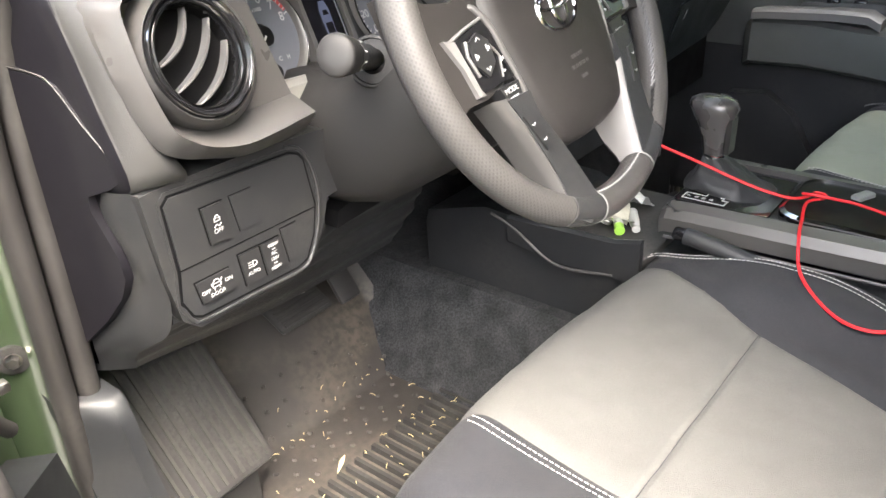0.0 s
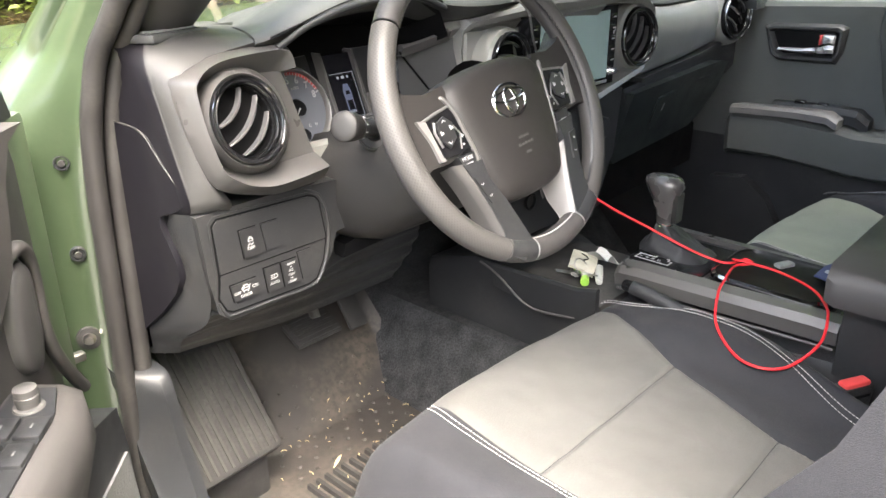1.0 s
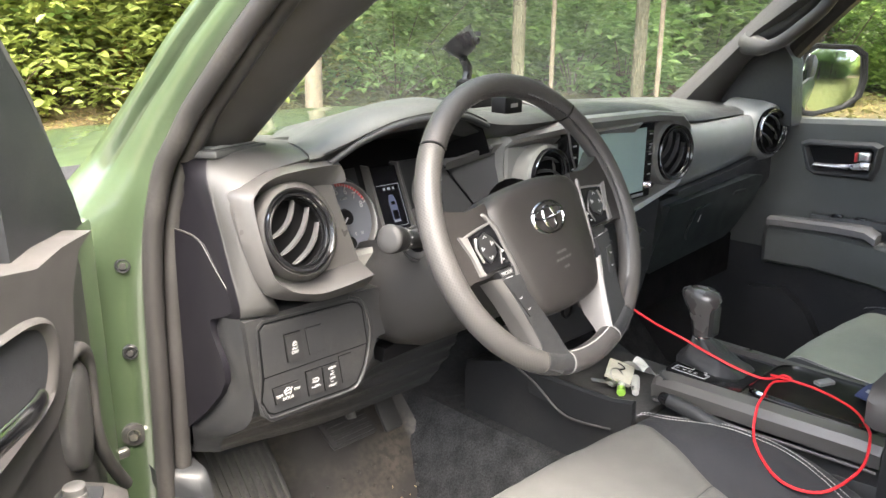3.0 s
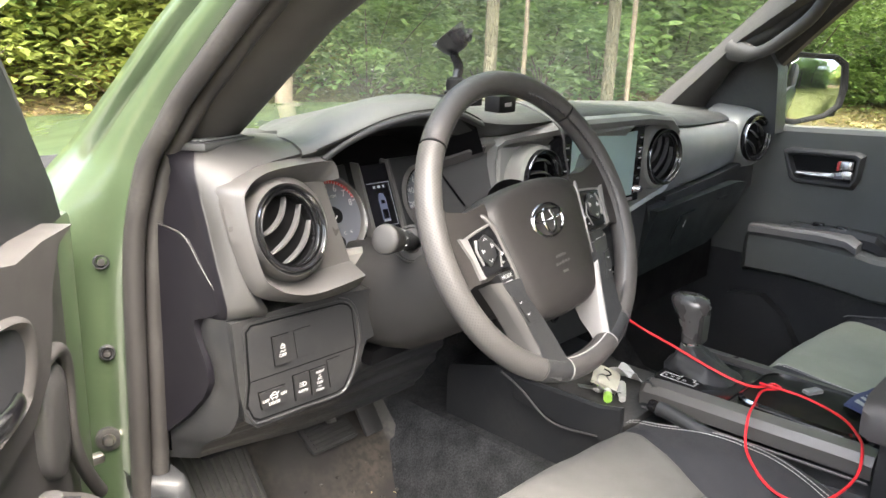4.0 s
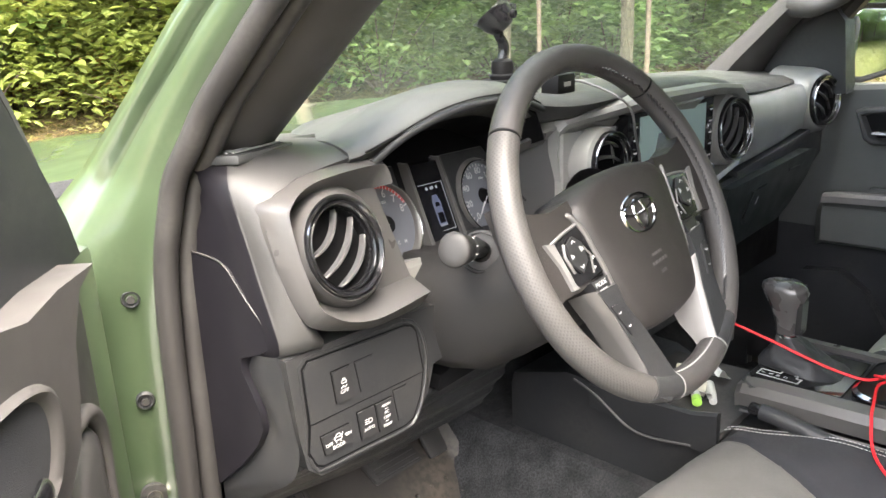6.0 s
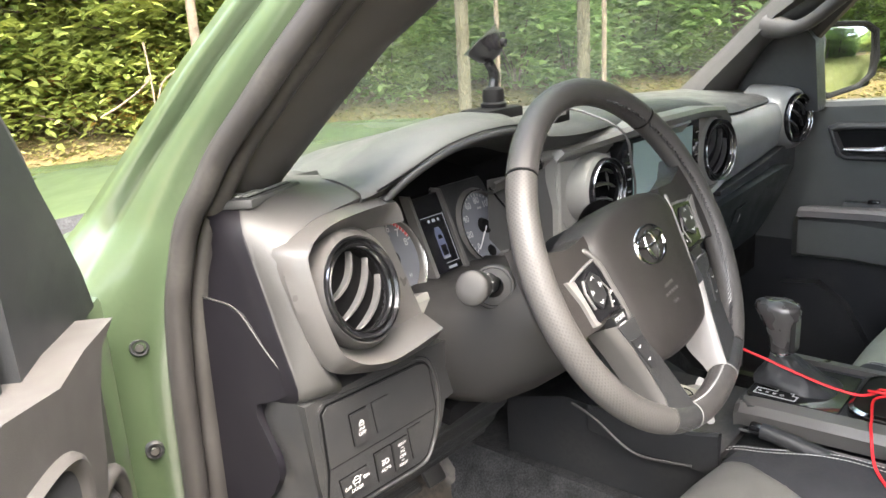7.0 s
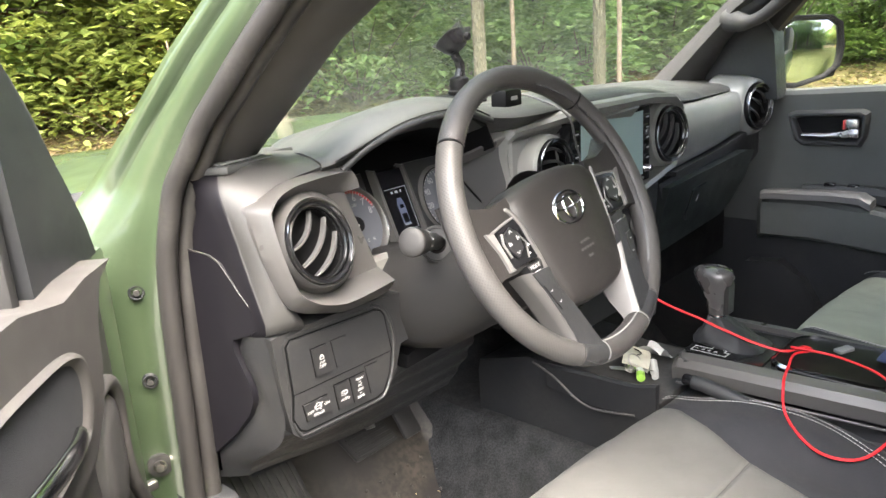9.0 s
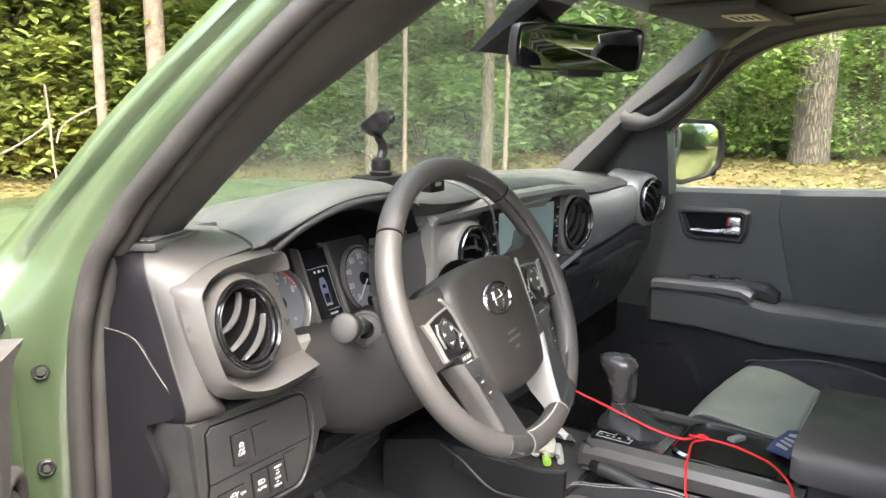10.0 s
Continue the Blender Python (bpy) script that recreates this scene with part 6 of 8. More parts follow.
for rx, ry, oy, n in ((0.0225, 0.008, 0.007, 28), (0.0085, 0.0185, -0.001, 28)):
    wpart("badge_ring", moved(tube([(rx * math.cos(2 * math.pi * k / n), oy + ry * math.sin(2 * math.pi * k / n), 0.0168) for k in range(n)], 0.0019, 8, closed=True), OVAL), M_DARKCHROME, emb)
for k, (w, y) in enumerate(((0.010, -0.046), (0.015, -0.055), (0.005, -0.066))):
    for j in range(-2, 3):
        wpart("moulded_mark", box(j * w * 0.42 - w * 0.15, j * w * 0.42 + w * 0.15, y - 0.0016, y + 0.0016, 0.0135, 0.0160, 0.0), M_LEATHER)

for s in (-1, 1):
    web = [(0.174, 0.066), (0.150, 0.048), (0.122, 0.041), (0.088, 0.044), (0.084, 0.0), (0.098, -0.036), (0.125, -0.040), (0.150, -0.038), (0.172, -0.045), (0.178, 0.0)]
    spoke = wpart("spoke", soften(prism([(s * x, y) for x, y in web], "z", -0.026, 0.003), 0.007, 3), M_AIRBAG, label="leather covered spoke with silver trim")
    frame_pts = [(0.151, 0.0165), (0.1385, 0.0125), (0.1325, -0.031), (0.129, -0.036), (0.1385, -0.035), (0.1415, -0.010)]
    wpart("spoke_trim", soften(prism([(s * x, y) for x, y in frame_pts], "z", -0.004, 0.0072), 0.0028, 3), M_SILVER, spoke, "silver trim beside the buttons")
    wpart("spoke_trim", tube([(s * 0.141, 0.0135, 0.004), (s * 0.118, 0.0175, 0.0045), (s * 0.094, 0.020, 0.005)], 0.0016, 6), M_SILVER, spoke, "thin silver line")
    # left strip takes a darker grey that stands for silver in shade
    wpart("pad_edge_trim", tube(spline([(s * x, y, z) for x, y, z in ((0.101, 0.031, -0.001), (0.096, 0.029, 0.0035), (0.0885, 0.010, 0.006), (0.0855, -0.010, 0.006), (0.0815, -0.034, 0.006), (0.078, -0.062, 0.004))], 4), 0.0030, 8), M_RAIL if s < 0 else M_SILVER, spoke, "silver strip between buttons and airbag, left one coloured as in shade", sharp=70)
    cover = [(0.113, -0.048), (0.080, -0.050), (0.080, -0.072), (0.067, -0.104), (0.059, -0.130), (0.047, -0.172), (0.076, -0.180), (0.096, -0.165), (0.0905, -0.135), (0.096, -0.105), (0.103, -0.075)]
    wpart("spoke_cover", soften(prism([(s * x, y) for x, y in cover], "z", -0.012, 0.0115), 0.003, 3), M_HARD, spoke, "smooth black lower spoke cover")
    rows = [[(s * (x - 0.002), y, 0.0105), (s * (x + 0.003 * k), y, 0.0102), (s * (x + 0.013 * k), y + 0.002, 0.003), (s * (x + 0.014 * k), y + 0.002, -0.002), (s * (x + 0.010 * k), y, -0.022)] for x, y, k in ((0.112, -0.046, 0.7), (0.109, -0.056, 0.65), (0.103, -0.075, 0.55), (0.096, -0.105, 0.45), (0.0905, -0.135, 0.35), (0.0945, -0.160, 0.2))]
    # shade on the left edge is put in with the darker M_POD
    wpart("spoke_trim", loft(rows, ring=False), M_POD if s < 0 else M_SILVER, spoke, "silver edge of the lower spoke, left one coloured as in shade", sharp=50)
    rows = [[(s * (x + 0.002), y, 0.0105), (s * (x - 0.002), y - 0.001, 0.0098), (s * (x - 0.007), y - 0.004, 0.004), (s * (x - 0.010), y - 0.008, z * 0.5), (s * (x - 0.011), y - 0.010, z)] for x, y, z in ((0.080, -0.072, -0.034), (0.067, -0.104, -0.034), (0.059, -0.130, -0.026), (0.0535, -0.150, -0.014), (0.048, -0.168, -0.008))]
    wpart("spoke_trim", loft(rows, ring=False), M_SILVER, spoke, "silver inner side of the lower spoke", sharp=50)
    bpad = wpart("button_pad", soften(prism([(s * x, y) for x, y in ((0.1385, 0.0115), (0.096, 0.0185), (0.0845, -0.004), (0.084, -0.034), (0.129, -0.034))], "z", -0.004, 0.006), 0.002, 2), M_GLOSS, spoke, "gloss black button pad")
    wpart("button", soften(prism([(s * x, y) for x, y in ((0.101, 0.002), (0.111, 0.0115), (0.124, 0.007), (0.1265, -0.013), (0.117, -0.025), (0.103, -0.016))], "z", 0.006, 0.0088), 0.0014, 2), M_SWITCH, bpad, "six-sided direction button")
    wpart("guide_bar", tube([(s * 0.127, 0.0085, 0.007), (s * 0.1315, -0.003, 0.007), (s * 0.1275, -0.021, 0.007)], 0.0016, 6), M_RAIL, bpad)
    wpart("guide_bar", tube([(s * 0.101, 0.000, 0.007), (s * 0.0935, -0.013, 0.007), (s * 0.100, -0.030, 0.007)], 0.0010, 6), M_RAIL, bpad)
    for pts in (((0.111, 0.005), (0.114, 0.0078), (0.117, 0.005)), ((0.112, -0.0175), (0.115, -0.0205), (0.118, -0.0175))):
        wpart("button_mark", tube([(s * x, y, 0.0089) for x, y in pts], 0.0007, 4), M_WHITE, bpad)
    for x, y, w, h in ((0.1055, -0.003, 0.0022, 0.0028), (0.1225, -0.006, 0.0022, 0.0024), (0.0905, -0.016, 0.0020, 0.0024), (0.0935, -0.026, 0.0014, 0.0014)):
        wpart("button_mark", box(s * x - w, s * x - w * 0.2, y - h, y + h, 0.0061 if x < 0.1 else 0.0088, 0.0064 if x < 0.1 else 0.0092, 0), M_WHITE, bpad)
        wpart("button_mark", box(s * x + w * 0.3, s * x + w, y - h * 0.7, y + h * 0.4, 0.0061 if x < 0.1 else 0.0088, 0.0064 if x < 0.1 else 0.0092, 0), M_WHITE, bpad)
    mode = wpart("mode_button", soften(prism([(s * x, y) for x, y in ((0.113, -0.037), (0.085, -0.038), (0.088, -0.055), (0.108, -0.054))], "z", -0.004, 0.0085), 0.0018, 2), M_SWITCH, spoke, "small black button")
    if s < 0:
        writing("MODE", 0.0066, WHEEL @ Matrix.Translation((-0.099, -0.0425, 0.0087)), M_WHITE, mode)
    wpart("button_mark", box(s * 0.0985 - 0.006, s * 0.0985 + 0.006, -0.0515, -0.0478, 0.0085, 0.0089, 0), M_WHITE, mode)
    call = wpart("call_buttons", soften(prism([(s * x, y) for x, y in ((0.1055, -0.066), (0.0935, -0.068), (0.0825, -0.100), (0.0935, -0.101))], "z", 0.008, 0.0138), 0.0015, 2), M_SWITCH, spoke, "pair of small black buttons")
    for x, y in ((0.0975, -0.076), (0.091, -0.092)):
        wpart("button_mark", tube([(s * (x - 0.002), y + 0.001, 0.0139), (s * x, y - 0.0008, 0.0139), (s * (x + 0.0022), y + 0.0005, 0.0139)], 0.0007, 4), M_WHITE, call)
wpart("hub", lathe([(0.055, -0.10), (0.06, -0.05), (0.075, -0.03)], (0, -0.01, 0), (0, 0, 1), 28), M_BLACK)

# ---- centre of the dashboard ----
OUTC = [(-0.230, 1.276), (-0.222, 1.286), (-0.10, 1.312), (0.13, 1.308), (0.225, 1.298), (0.275, 1.272), (0.285, 1.24), (0.275, 1.175), (0.25, 1.150), (0.10, 1.118), (-0.07, 1.118), (-0.20, 1.150), (-0.222, 1.18), (-0.230, 1.24)]
INNC = [(-0.222, 1.262), (-0.212, 1.274), (-0.10, 1.292), (0.13, 1.290), (0.215, 1.282), (0.262, 1.262), (0.272, 1.235), (0.262, 1.182), (0.24, 1.160), (0.10, 1.132), (-0.07, 1.132), (-0.192, 1.160), (-0.214, 1.19), (-0.222, 1.235)]
def centre_y(x, z):
    """Face of the centre surround; it runs forward towards the cluster."""
    return 0.172 - 0.018 * max(0, (z - 1.26) / 0.05) + 0.55 * max(0, -0.125 - x)


stack = part("centre_surround", frame_piece(OUTC, INNC, centre_y, 0.30, lambda x, z: centre_y(x, z) + 0.034), M_CENTRELIT, dash, "grey surround of screen and vents", sharp=24)
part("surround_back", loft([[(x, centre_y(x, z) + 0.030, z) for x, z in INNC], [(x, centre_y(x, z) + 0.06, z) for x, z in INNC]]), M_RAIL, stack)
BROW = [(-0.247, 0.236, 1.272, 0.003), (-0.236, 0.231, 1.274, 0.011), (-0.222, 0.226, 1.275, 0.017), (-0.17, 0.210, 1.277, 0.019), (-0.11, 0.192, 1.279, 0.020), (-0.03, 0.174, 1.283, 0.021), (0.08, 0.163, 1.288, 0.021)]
part("brow", loft([[(x, y + 0.055, z + h + 0.002), (x, y + 0.014, z + h), (x, y + 0.001, z + 0.003), (x, y, z), (x, y + 0.003, z - 0.002), (x, y + 0.016, z - 0.017), (x, y + 0.055, z - 0.018)] for x, y, z, h in BROW]), M_CENTRELIT, stack, "grey brow over the centre vent, lightened in colour for weak light", sharp=28)
part("side_panel", loft([[(x, y, z) for x, y in ((-0.2235, 0.236), (-0.2215, 0.2265), (-0.2185, 0.2235), (-0.19, 0.2165), (-0.115, 0.199))] for z in (1.150, 1.20, 1.258, 1.268)], ring=False), M_CENTRELIT, stack, "flat grey panel round the vent, lightened in colour for weak light", sharp=28)
part("cluster_cheek", loft([[(-0.2235, 0.235, z0), (-0.245, 0.257, z0 - 0.004), (-0.300, 0.292, z0 - 0.010)] for z0 in (1.262, 1.20, 1.13)], ring=False), M_CHEEK, stack, "dark panel beside the dials")
part("hood_return", loft([[(x, y, z), (x, y - 0.003, z - 0.003), (x + 0.002, y + 0.004, z - 0.017), (x + 0.004, y + 0.02, z - 0.018)] for x, y, z in ((-0.243, 0.237, 1.273), (-0.262, 0.245, 1.269), (-0.285, 0.255, 1.262), (-0.315, 0.268, 1.254))], ring=False), M_POD, stack, "grey edge running to the dials")
part("cheek_seam", tube([(-0.305, 0.284, 1.243), (-0.278, 0.272, 1.205), (-0.256, 0.262, 1.175)], 0.0016, 6), M_BLACK, stack)
for x, y, r in ((-0.158, 0.194, 0.052), (0.212, 0.180, 0.0635)):
    part("vent_housing", lathe([(r, -0.08), (r, -0.006), (r * 0.96, 0.003), (r * 0.87, 0.007)], (x, y, 1.221), (0, -1, 0.05), 40), M_CENTRELIT, stack)
round_vent((-0.158, 0.182, 1.221), 0.0450, -8, stack, (-0.02, -1, 0.05), 3, -0.18)
round_vent((0.212, 0.166, 1.222), 0.0535, 55, stack, (-0.1, -1, 0.05))
infot = thing("touch_screen", "switched-off touch screen with painted grey-green daylight and small side buttons", "display", at=(0.015, 0.2, 1.14))
part("bezel", soften(prism([(-0.118, 1.145), (0.148, 1.145), (0.150, 1.284), (-0.120, 1.284)], "y", 0.180, 0.21), 0.004, 2), M_GLOSS, infot, "gloss black surround")
part("screen", prism([(-0.088, 1.158), (0.122, 1.158), (0.122, 1.277), (-0.088, 1.277)], "y", 0.1788, 0.1795), M_SCREEN, infot, "glass with reflected daylight painted in as grey-green")
for s, x in ((-1, -0.104), (1, 0.136)):
    for k in range(5):
        part("key", box(x - 0.009, x + 0.009, 0.177, 0.181, 1.183 + k * 0.019, 1.194 + k * 0.019, 0.001), M_GLOSS, infot)
        part("key_mark", box(x - 0.005, x + 0.005, 0.1765, 0.1771, 1.187 + k * 0.019, 1.1895 + k * 0.019, 0), M_WHITE, infot)
    part("dial_knob", lathe([(0, 0.012), (0.005, 0.012), (0.0065, 0.010), (0.007, 0.003), (0.009, 0.0)], (x, 0.180, 1.168), (0, -1, 0), 24), M_CHROME, infot, "chrome rimmed knob")
part("printed_name", box(0.085, 0.125, 0.1785, 0.1795, 1.148, 1.1535, 0), M_PANEL, infot)

# lower centre stack
low_c = part("heater_panel", soften(prism([(-0.20, 1.125), (0.215, 1.125), (0.20, 1.0), (0.15, 0.90), (-0.12, 0.90), (-0.19, 1.0)], "y", 0.195, 0.30), 0.008, 3), M_HARD, dash, "black heater control panel")
for x in (-0.10, 0.015, 0.13):
    kb = part("heater_knob", lathe([(0, 0.022), (0.017, 0.022), (0.020, 0.018), (0.022, 0.0)], (x, 0.195, 1.06), (0, -1, 0.1), 28), M_HARD, low_c, "round black heater knob")
    part("knob_ring", lathe([(0.0225, 0.004), (0.0245, 0.006), (0.026, 0.0)], (x, 0.195, 1.06), (0, -1, 0.1), 28), M_SILVER, kb)
for k in range(5):
    part("button", box(-0.12 + k * 0.05, -0.085 + k * 0.05, 0.189, 0.2, 1.0, 1.016, 0.002), M_GLOSS, low_c)
    part("button_mark", box(-0.11 + k * 0.05, -0.095 + k * 0.05, 0.1885, 0.1892, 1.006, 1.009, 0), M_WHITE, low_c)
for x, z in ((-0.08, 0.965), (0.02, 0.955), (0.09, 0.955)):
    sck = part("socket", lathe([(0.015, 0.0), (0.016, 0.004), (0.013, 0.005), (0.011, -0.02), (0, -0.02)], (x, 0.195, z), (0, -1, 0), 20), M_BLACK, low_c, "power socket")

# passenger side of the dashboard
rows = []
for k in range(19):
    x = 0.272 + k * 0.0205
    top, low = 1.268 - 0.006 * min(1, k / 6), curve([(0.27, 1.134), (0.36, 1.140), (0.5, 1.152), (0.65, 1.170)], x)[0]
    rows.append([(x, 0.24, top), (x, 0.205, top), (x, 0.1965, top - 0.004)] + [(x, 0.1965 - 0.012 * math.sin(math.pi * t ** 0.8), top - 0.004 - (top - low - 0.010) * t) for t in (0.12, 0.3, 0.5, 0.7, 0.86)] + [(x, 0.1965, low + 0.006), (x, 0.204, low), (x, 0.24, low)])
# panel grey likewise raised against the weak light on this side
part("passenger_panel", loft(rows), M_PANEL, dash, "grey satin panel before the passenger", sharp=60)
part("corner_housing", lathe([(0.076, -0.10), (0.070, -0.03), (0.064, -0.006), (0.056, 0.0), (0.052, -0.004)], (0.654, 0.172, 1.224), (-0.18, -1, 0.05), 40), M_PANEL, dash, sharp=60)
round_vent((0.656, 0.167, 1.224), 0.052, -35, dash, (-0.18, -1, 0.05), 3, -0.18)
part("trim_line", soften(prism([(0.275, 1.133), (0.50, 1.150), (0.62, 1.166), (0.72, 1.182), (0.72, 1.174), (0.62, 1.157), (0.50, 1.141), (0.275, 1.124)], "y", 0.186, 0.24), 0.002), M_HARD, dash)
part("lower_pad", soften(prism([(0.22, 1.118), (0.50, 1.138), (0.70, 1.172), (0.735, 1.17), (0.735, 1.10), (0.70, 1.085), (0.24, 1.07)], "y", 0.196, 0.28), 0.008, 3), M_HARD, dash)
gb = thing("glove_box", "black glove box door with a recessed latch", "glove box", at=(0.45, 0.2, 0.95))
LEAN = Matrix(((1, 0, 0, 0), (0, 1, -0.32, 0.32 * 1.085), (0, 0, 1, 0), (0, 0, 0, 1)))
part("door", moved(soften(prism([(0.235, 1.108), (0.60, 1.128), (0.655, 1.12), (0.66, 1.06), (0.62, 1.0), (0.58, 0.975), (0.26, 0.95), (0.235, 0.97)], "y", 0.186, 0.26), 0.012, 4), LEAN), M_GLOVE, gb)
lt = part("latch", moved(soften(prism([(0.352, 1.082), (0.412, 1.087), (0.412, 1.03), (0.395, 1.012), (0.365, 1.010), (0.352, 1.025)], "y", 0.181, 0.2), 0.004, 2), LEAN), M_GLOVE, gb, "recessed black latch")
part("latch_mark", moved(box(0.381, 0.384, 0.180, 0.182, 1.05, 1.066, 0), LEAN), M_WHITE, lt)
part("lettering_bars", moved(box(0.52, 0.575, 0.1846, 0.187, 1.092, 1.099, 0), LEAN), M_HARD, gb)
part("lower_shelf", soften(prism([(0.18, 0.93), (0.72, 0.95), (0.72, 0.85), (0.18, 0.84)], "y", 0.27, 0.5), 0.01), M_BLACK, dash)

# device on the dash: small black box with a thin cable
giz = thing("dash_sensor", "small black electronic box on top of the dashboard", "sensor", at=(-0.21, 0.25, 1.32))
part("body", moved(box(-0.026, 0.026, -0.014, 0.014, -0.014, 0.014, 0.003), Matrix.Translation((-0.200, 0.245, 1.334)) @ Euler((0, 0, radians(8))).to_matrix().to_4x4()), M_BLACK, giz)
part("printed_name", moved(box(-0.010, 0.010, -0.0146, -0.0141, -0.003, 0.003, 0), Matrix.Translation((-0.200, 0.245, 1.334)) @ Euler((0, 0, radians(8))).to_matrix().to_4x4()), M_PANEL, giz)
part("foot", box(-0.235, -0.19, 0.235, 0.262, 1.312, 1.323, 0.003), M_BLACK, giz)
gc = thing("thin_cable", "thin grey cable running down the dashboard to a socket", "cable", at=(-0.18, 0.2, 1.2))
part("wire", tube(spline([(-0.185, 0.242, 1.336), (-0.165, 0.228, 1.334), (-0.170, 0.172, 1.318), (-0.160, 0.152, 1.297), (-0.150, 0.150, 1.262), (-0.128, 0.155, 1.222), (-0.122, 0.160, 1.16), (-0.12, 0.165, 1.08), (-0.085, 0.162, 0.98)], 5), 0.0019, 6), M_RAIL, gc)

# phone mount
pm = thing("phone_mount", "black suction-cup phone mount standing on the dashboard", "phone mount", at=(-0.14, 0.40, 1.33))
part("base", box(-0.185, -0.095, 0.37, 0.43, 1.312, 1.332, 0.004), M_BLACK, pm)
part("clamp", lathe([(0.020, 0.0), (0.021, 0.006), (0.017, 0.009), (0.018, 0.018), (0.0165, 0.028), (0.010, 0.032), (0, 0.032)], (-0.135, 0.40, 1.332), (0, 0, 1), 24), M_BLACK, pm)
part("arm", tube(spline([(-0.135, 0.40, 1.36), (-0.130, 0.40, 1.378), (-0.134, 0.40, 1.39), (-0.142, 0.40, 1.400), (-0.142, 0.402, 1.412)], 4), [0.009] * 8 + [0.008] * 9, 10), M_GLOSS, pm)
cupb = part("suction_cup", lathe([(0.006, -0.020), (0.014, -0.019), (0.021, -0.014), (0.0265, -0.004), (0.0295, 0.007), (0.0315, 0.014), (0.0345, 0.017), (0.0345, 0.0185), (0.031, 0.0175), (0.015, 0.010), (0.0, 0.008)], (-0.142, 0.402, 1.424), (-0.40, 0.50, 0.76), 36), M_GLOSS, pm, "black bowl-shaped suction cup turned up", sharp=60)
part("boss", lathe([(0.0, 0.001), (0.004, 0.001), (0.005, 0.003), (0.0065, 0.003), (0.007, -0.004)], (-0.131, 0.378, 1.431), (0.25, -0.95, -0.1), 16), M_BLACK, cupb)
part("release_tab", box(-0.112, -0.10, 0.396, 0.406, 1.438, 1.447, 0.002), M_BLACK, pm)

# rear-view mirror
rm = thing("rear_view_mirror", "black rear-view mirror hanging from the windscreen", "mirror", at=(0.0, 0.08, 1.60))
MIR = Matrix.Translation((0.005, 0.085, 1.556)) @ Euler((radians(4.3), 0, radians(-30))).to_matrix().to_4x4()


def mir_ring(s, y):
    pts = [(-0.127, -0.022), (-0.127, 0.020), (-0.113, 0.034), (-0.04, 0.036), (0.04, 0.036), (0.113, 0.034), (0.127, 0.020), (0.124, -0.022), (0.11, -0.036), (0.04, -0.038), (-0.04, -0.038), (-0.11, -0.036)]
    return [(v.x * s, y, v.y * s) for v in spline([(x, z, 0) for x, z in pts], 4, True)]


part("housing", moved(loft([mir_ring(0.97, -0.002), mir_ring(1.0, -0.006), mir_ring(1.04, 0.0), mir_ring(1.03, 0.012), mir_ring(0.8, 0.032), mir_ring(0.4, 0.04)]), MIR), M_HARD, rm, sharp=50)
part("mirror_glass", moved(loft([mir_ring(0.955, -0.003), mir_ring(0.95, -0.0066), mir_ring(0.94, -0.007)]), MIR), M_MIRROR, rm, "mirror glass")
part("button_bar", moved(box(-0.03, 0.045, -0.010, 0.02, -0.048, -0.034, 0.004), MIR), M_HARD, rm)
part("stem", tube(spline([(0.0, 0.115, 1.57), (-0.01, 0.15, 1.60), (-0.015, 0.20, 1.625)], 4), 0.012, 10), M_HARD, rm)
part("sensor_housing", loft([[(x, y, z) for x, y, z in ((-0.075, 0.24, 1.548), (0.045, 0.24, 1.548), (0.035, 0.26, 1.55), (-0.065, 0.26, 1.55))], [(-0.075, 0.16, 1.60), (0.045, 0.16, 1.60), (0.04, 0.20, 1.605), (-0.07, 0.20, 1.605)], [(-0.07, 0.10, 1.645), (0.04, 0.10, 1.645), (0.04, 0.15, 1.66), (-0.07, 0.15, 1.66)]]), M_BLACK, rm, "black sensor housing against the glass")

# ---- centre console ----
con = thing("centre_console", "black centre console with grey side rail and armrest box", "console", at=(0, -0.1, 0.55))
part("tunnel_side", loft([[(-0.102, y, 0.56), (-0.105, y, zt - 0.02), (-0.098, y, zt), (0.14, y, zt), (0.15, y, zt - 0.02), (0.146, y, 0.56)] for y, zt in ((0.42, 0.80), (0.30, 0.835), (0.22, 0.83), (0.15, 0.80), (0.06, 0.80), (-0.05, 0.83), (-0.30, 0.855), (-0.36, 0.86))]), M_HARD, con, sharp=50)
part("silver_edge", tube(spline([(-0.124, 0.27, 0.842), (-0.125, 0.225, 0.826), (-0.125, 0.17, 0.792), (-0.124, 0.13, 0.785), (-0.122, 0.06, 0.795)], 5), 0.0022, 6), M_RAIL, con, "thin grey edge line")
part("tray_wall", loft([[(-0.122, y, z0), (-0.125, y, z1 - 0.004), (-0.120, y, z1), (-0.113, y, z1 - 0.002), (-0.112, y, z0)] for y, z0, z1 in ((0.24, 0.80, 0.845), (0.16, 0.79, 0.848), (0.06, 0.79, 0.852), (0.02, 0.79, 0.862))]), M_HARD, con)
part("tray_floor", box(-0.115, 0.12, 0.02, 0.24, 0.81, 0.825, 0.003), M_RUBBER, con, "rubber floor of the front tray")
top = [(-0.068, 0.0), (-0.052, 0.018), (0.12, 0.018), (0.135, 0.0), (0.135, -0.32), (-0.058, -0.32)]
part("top_plate", prism(top, "z", 0.86, 0.893, 0.004), M_HARD, con)
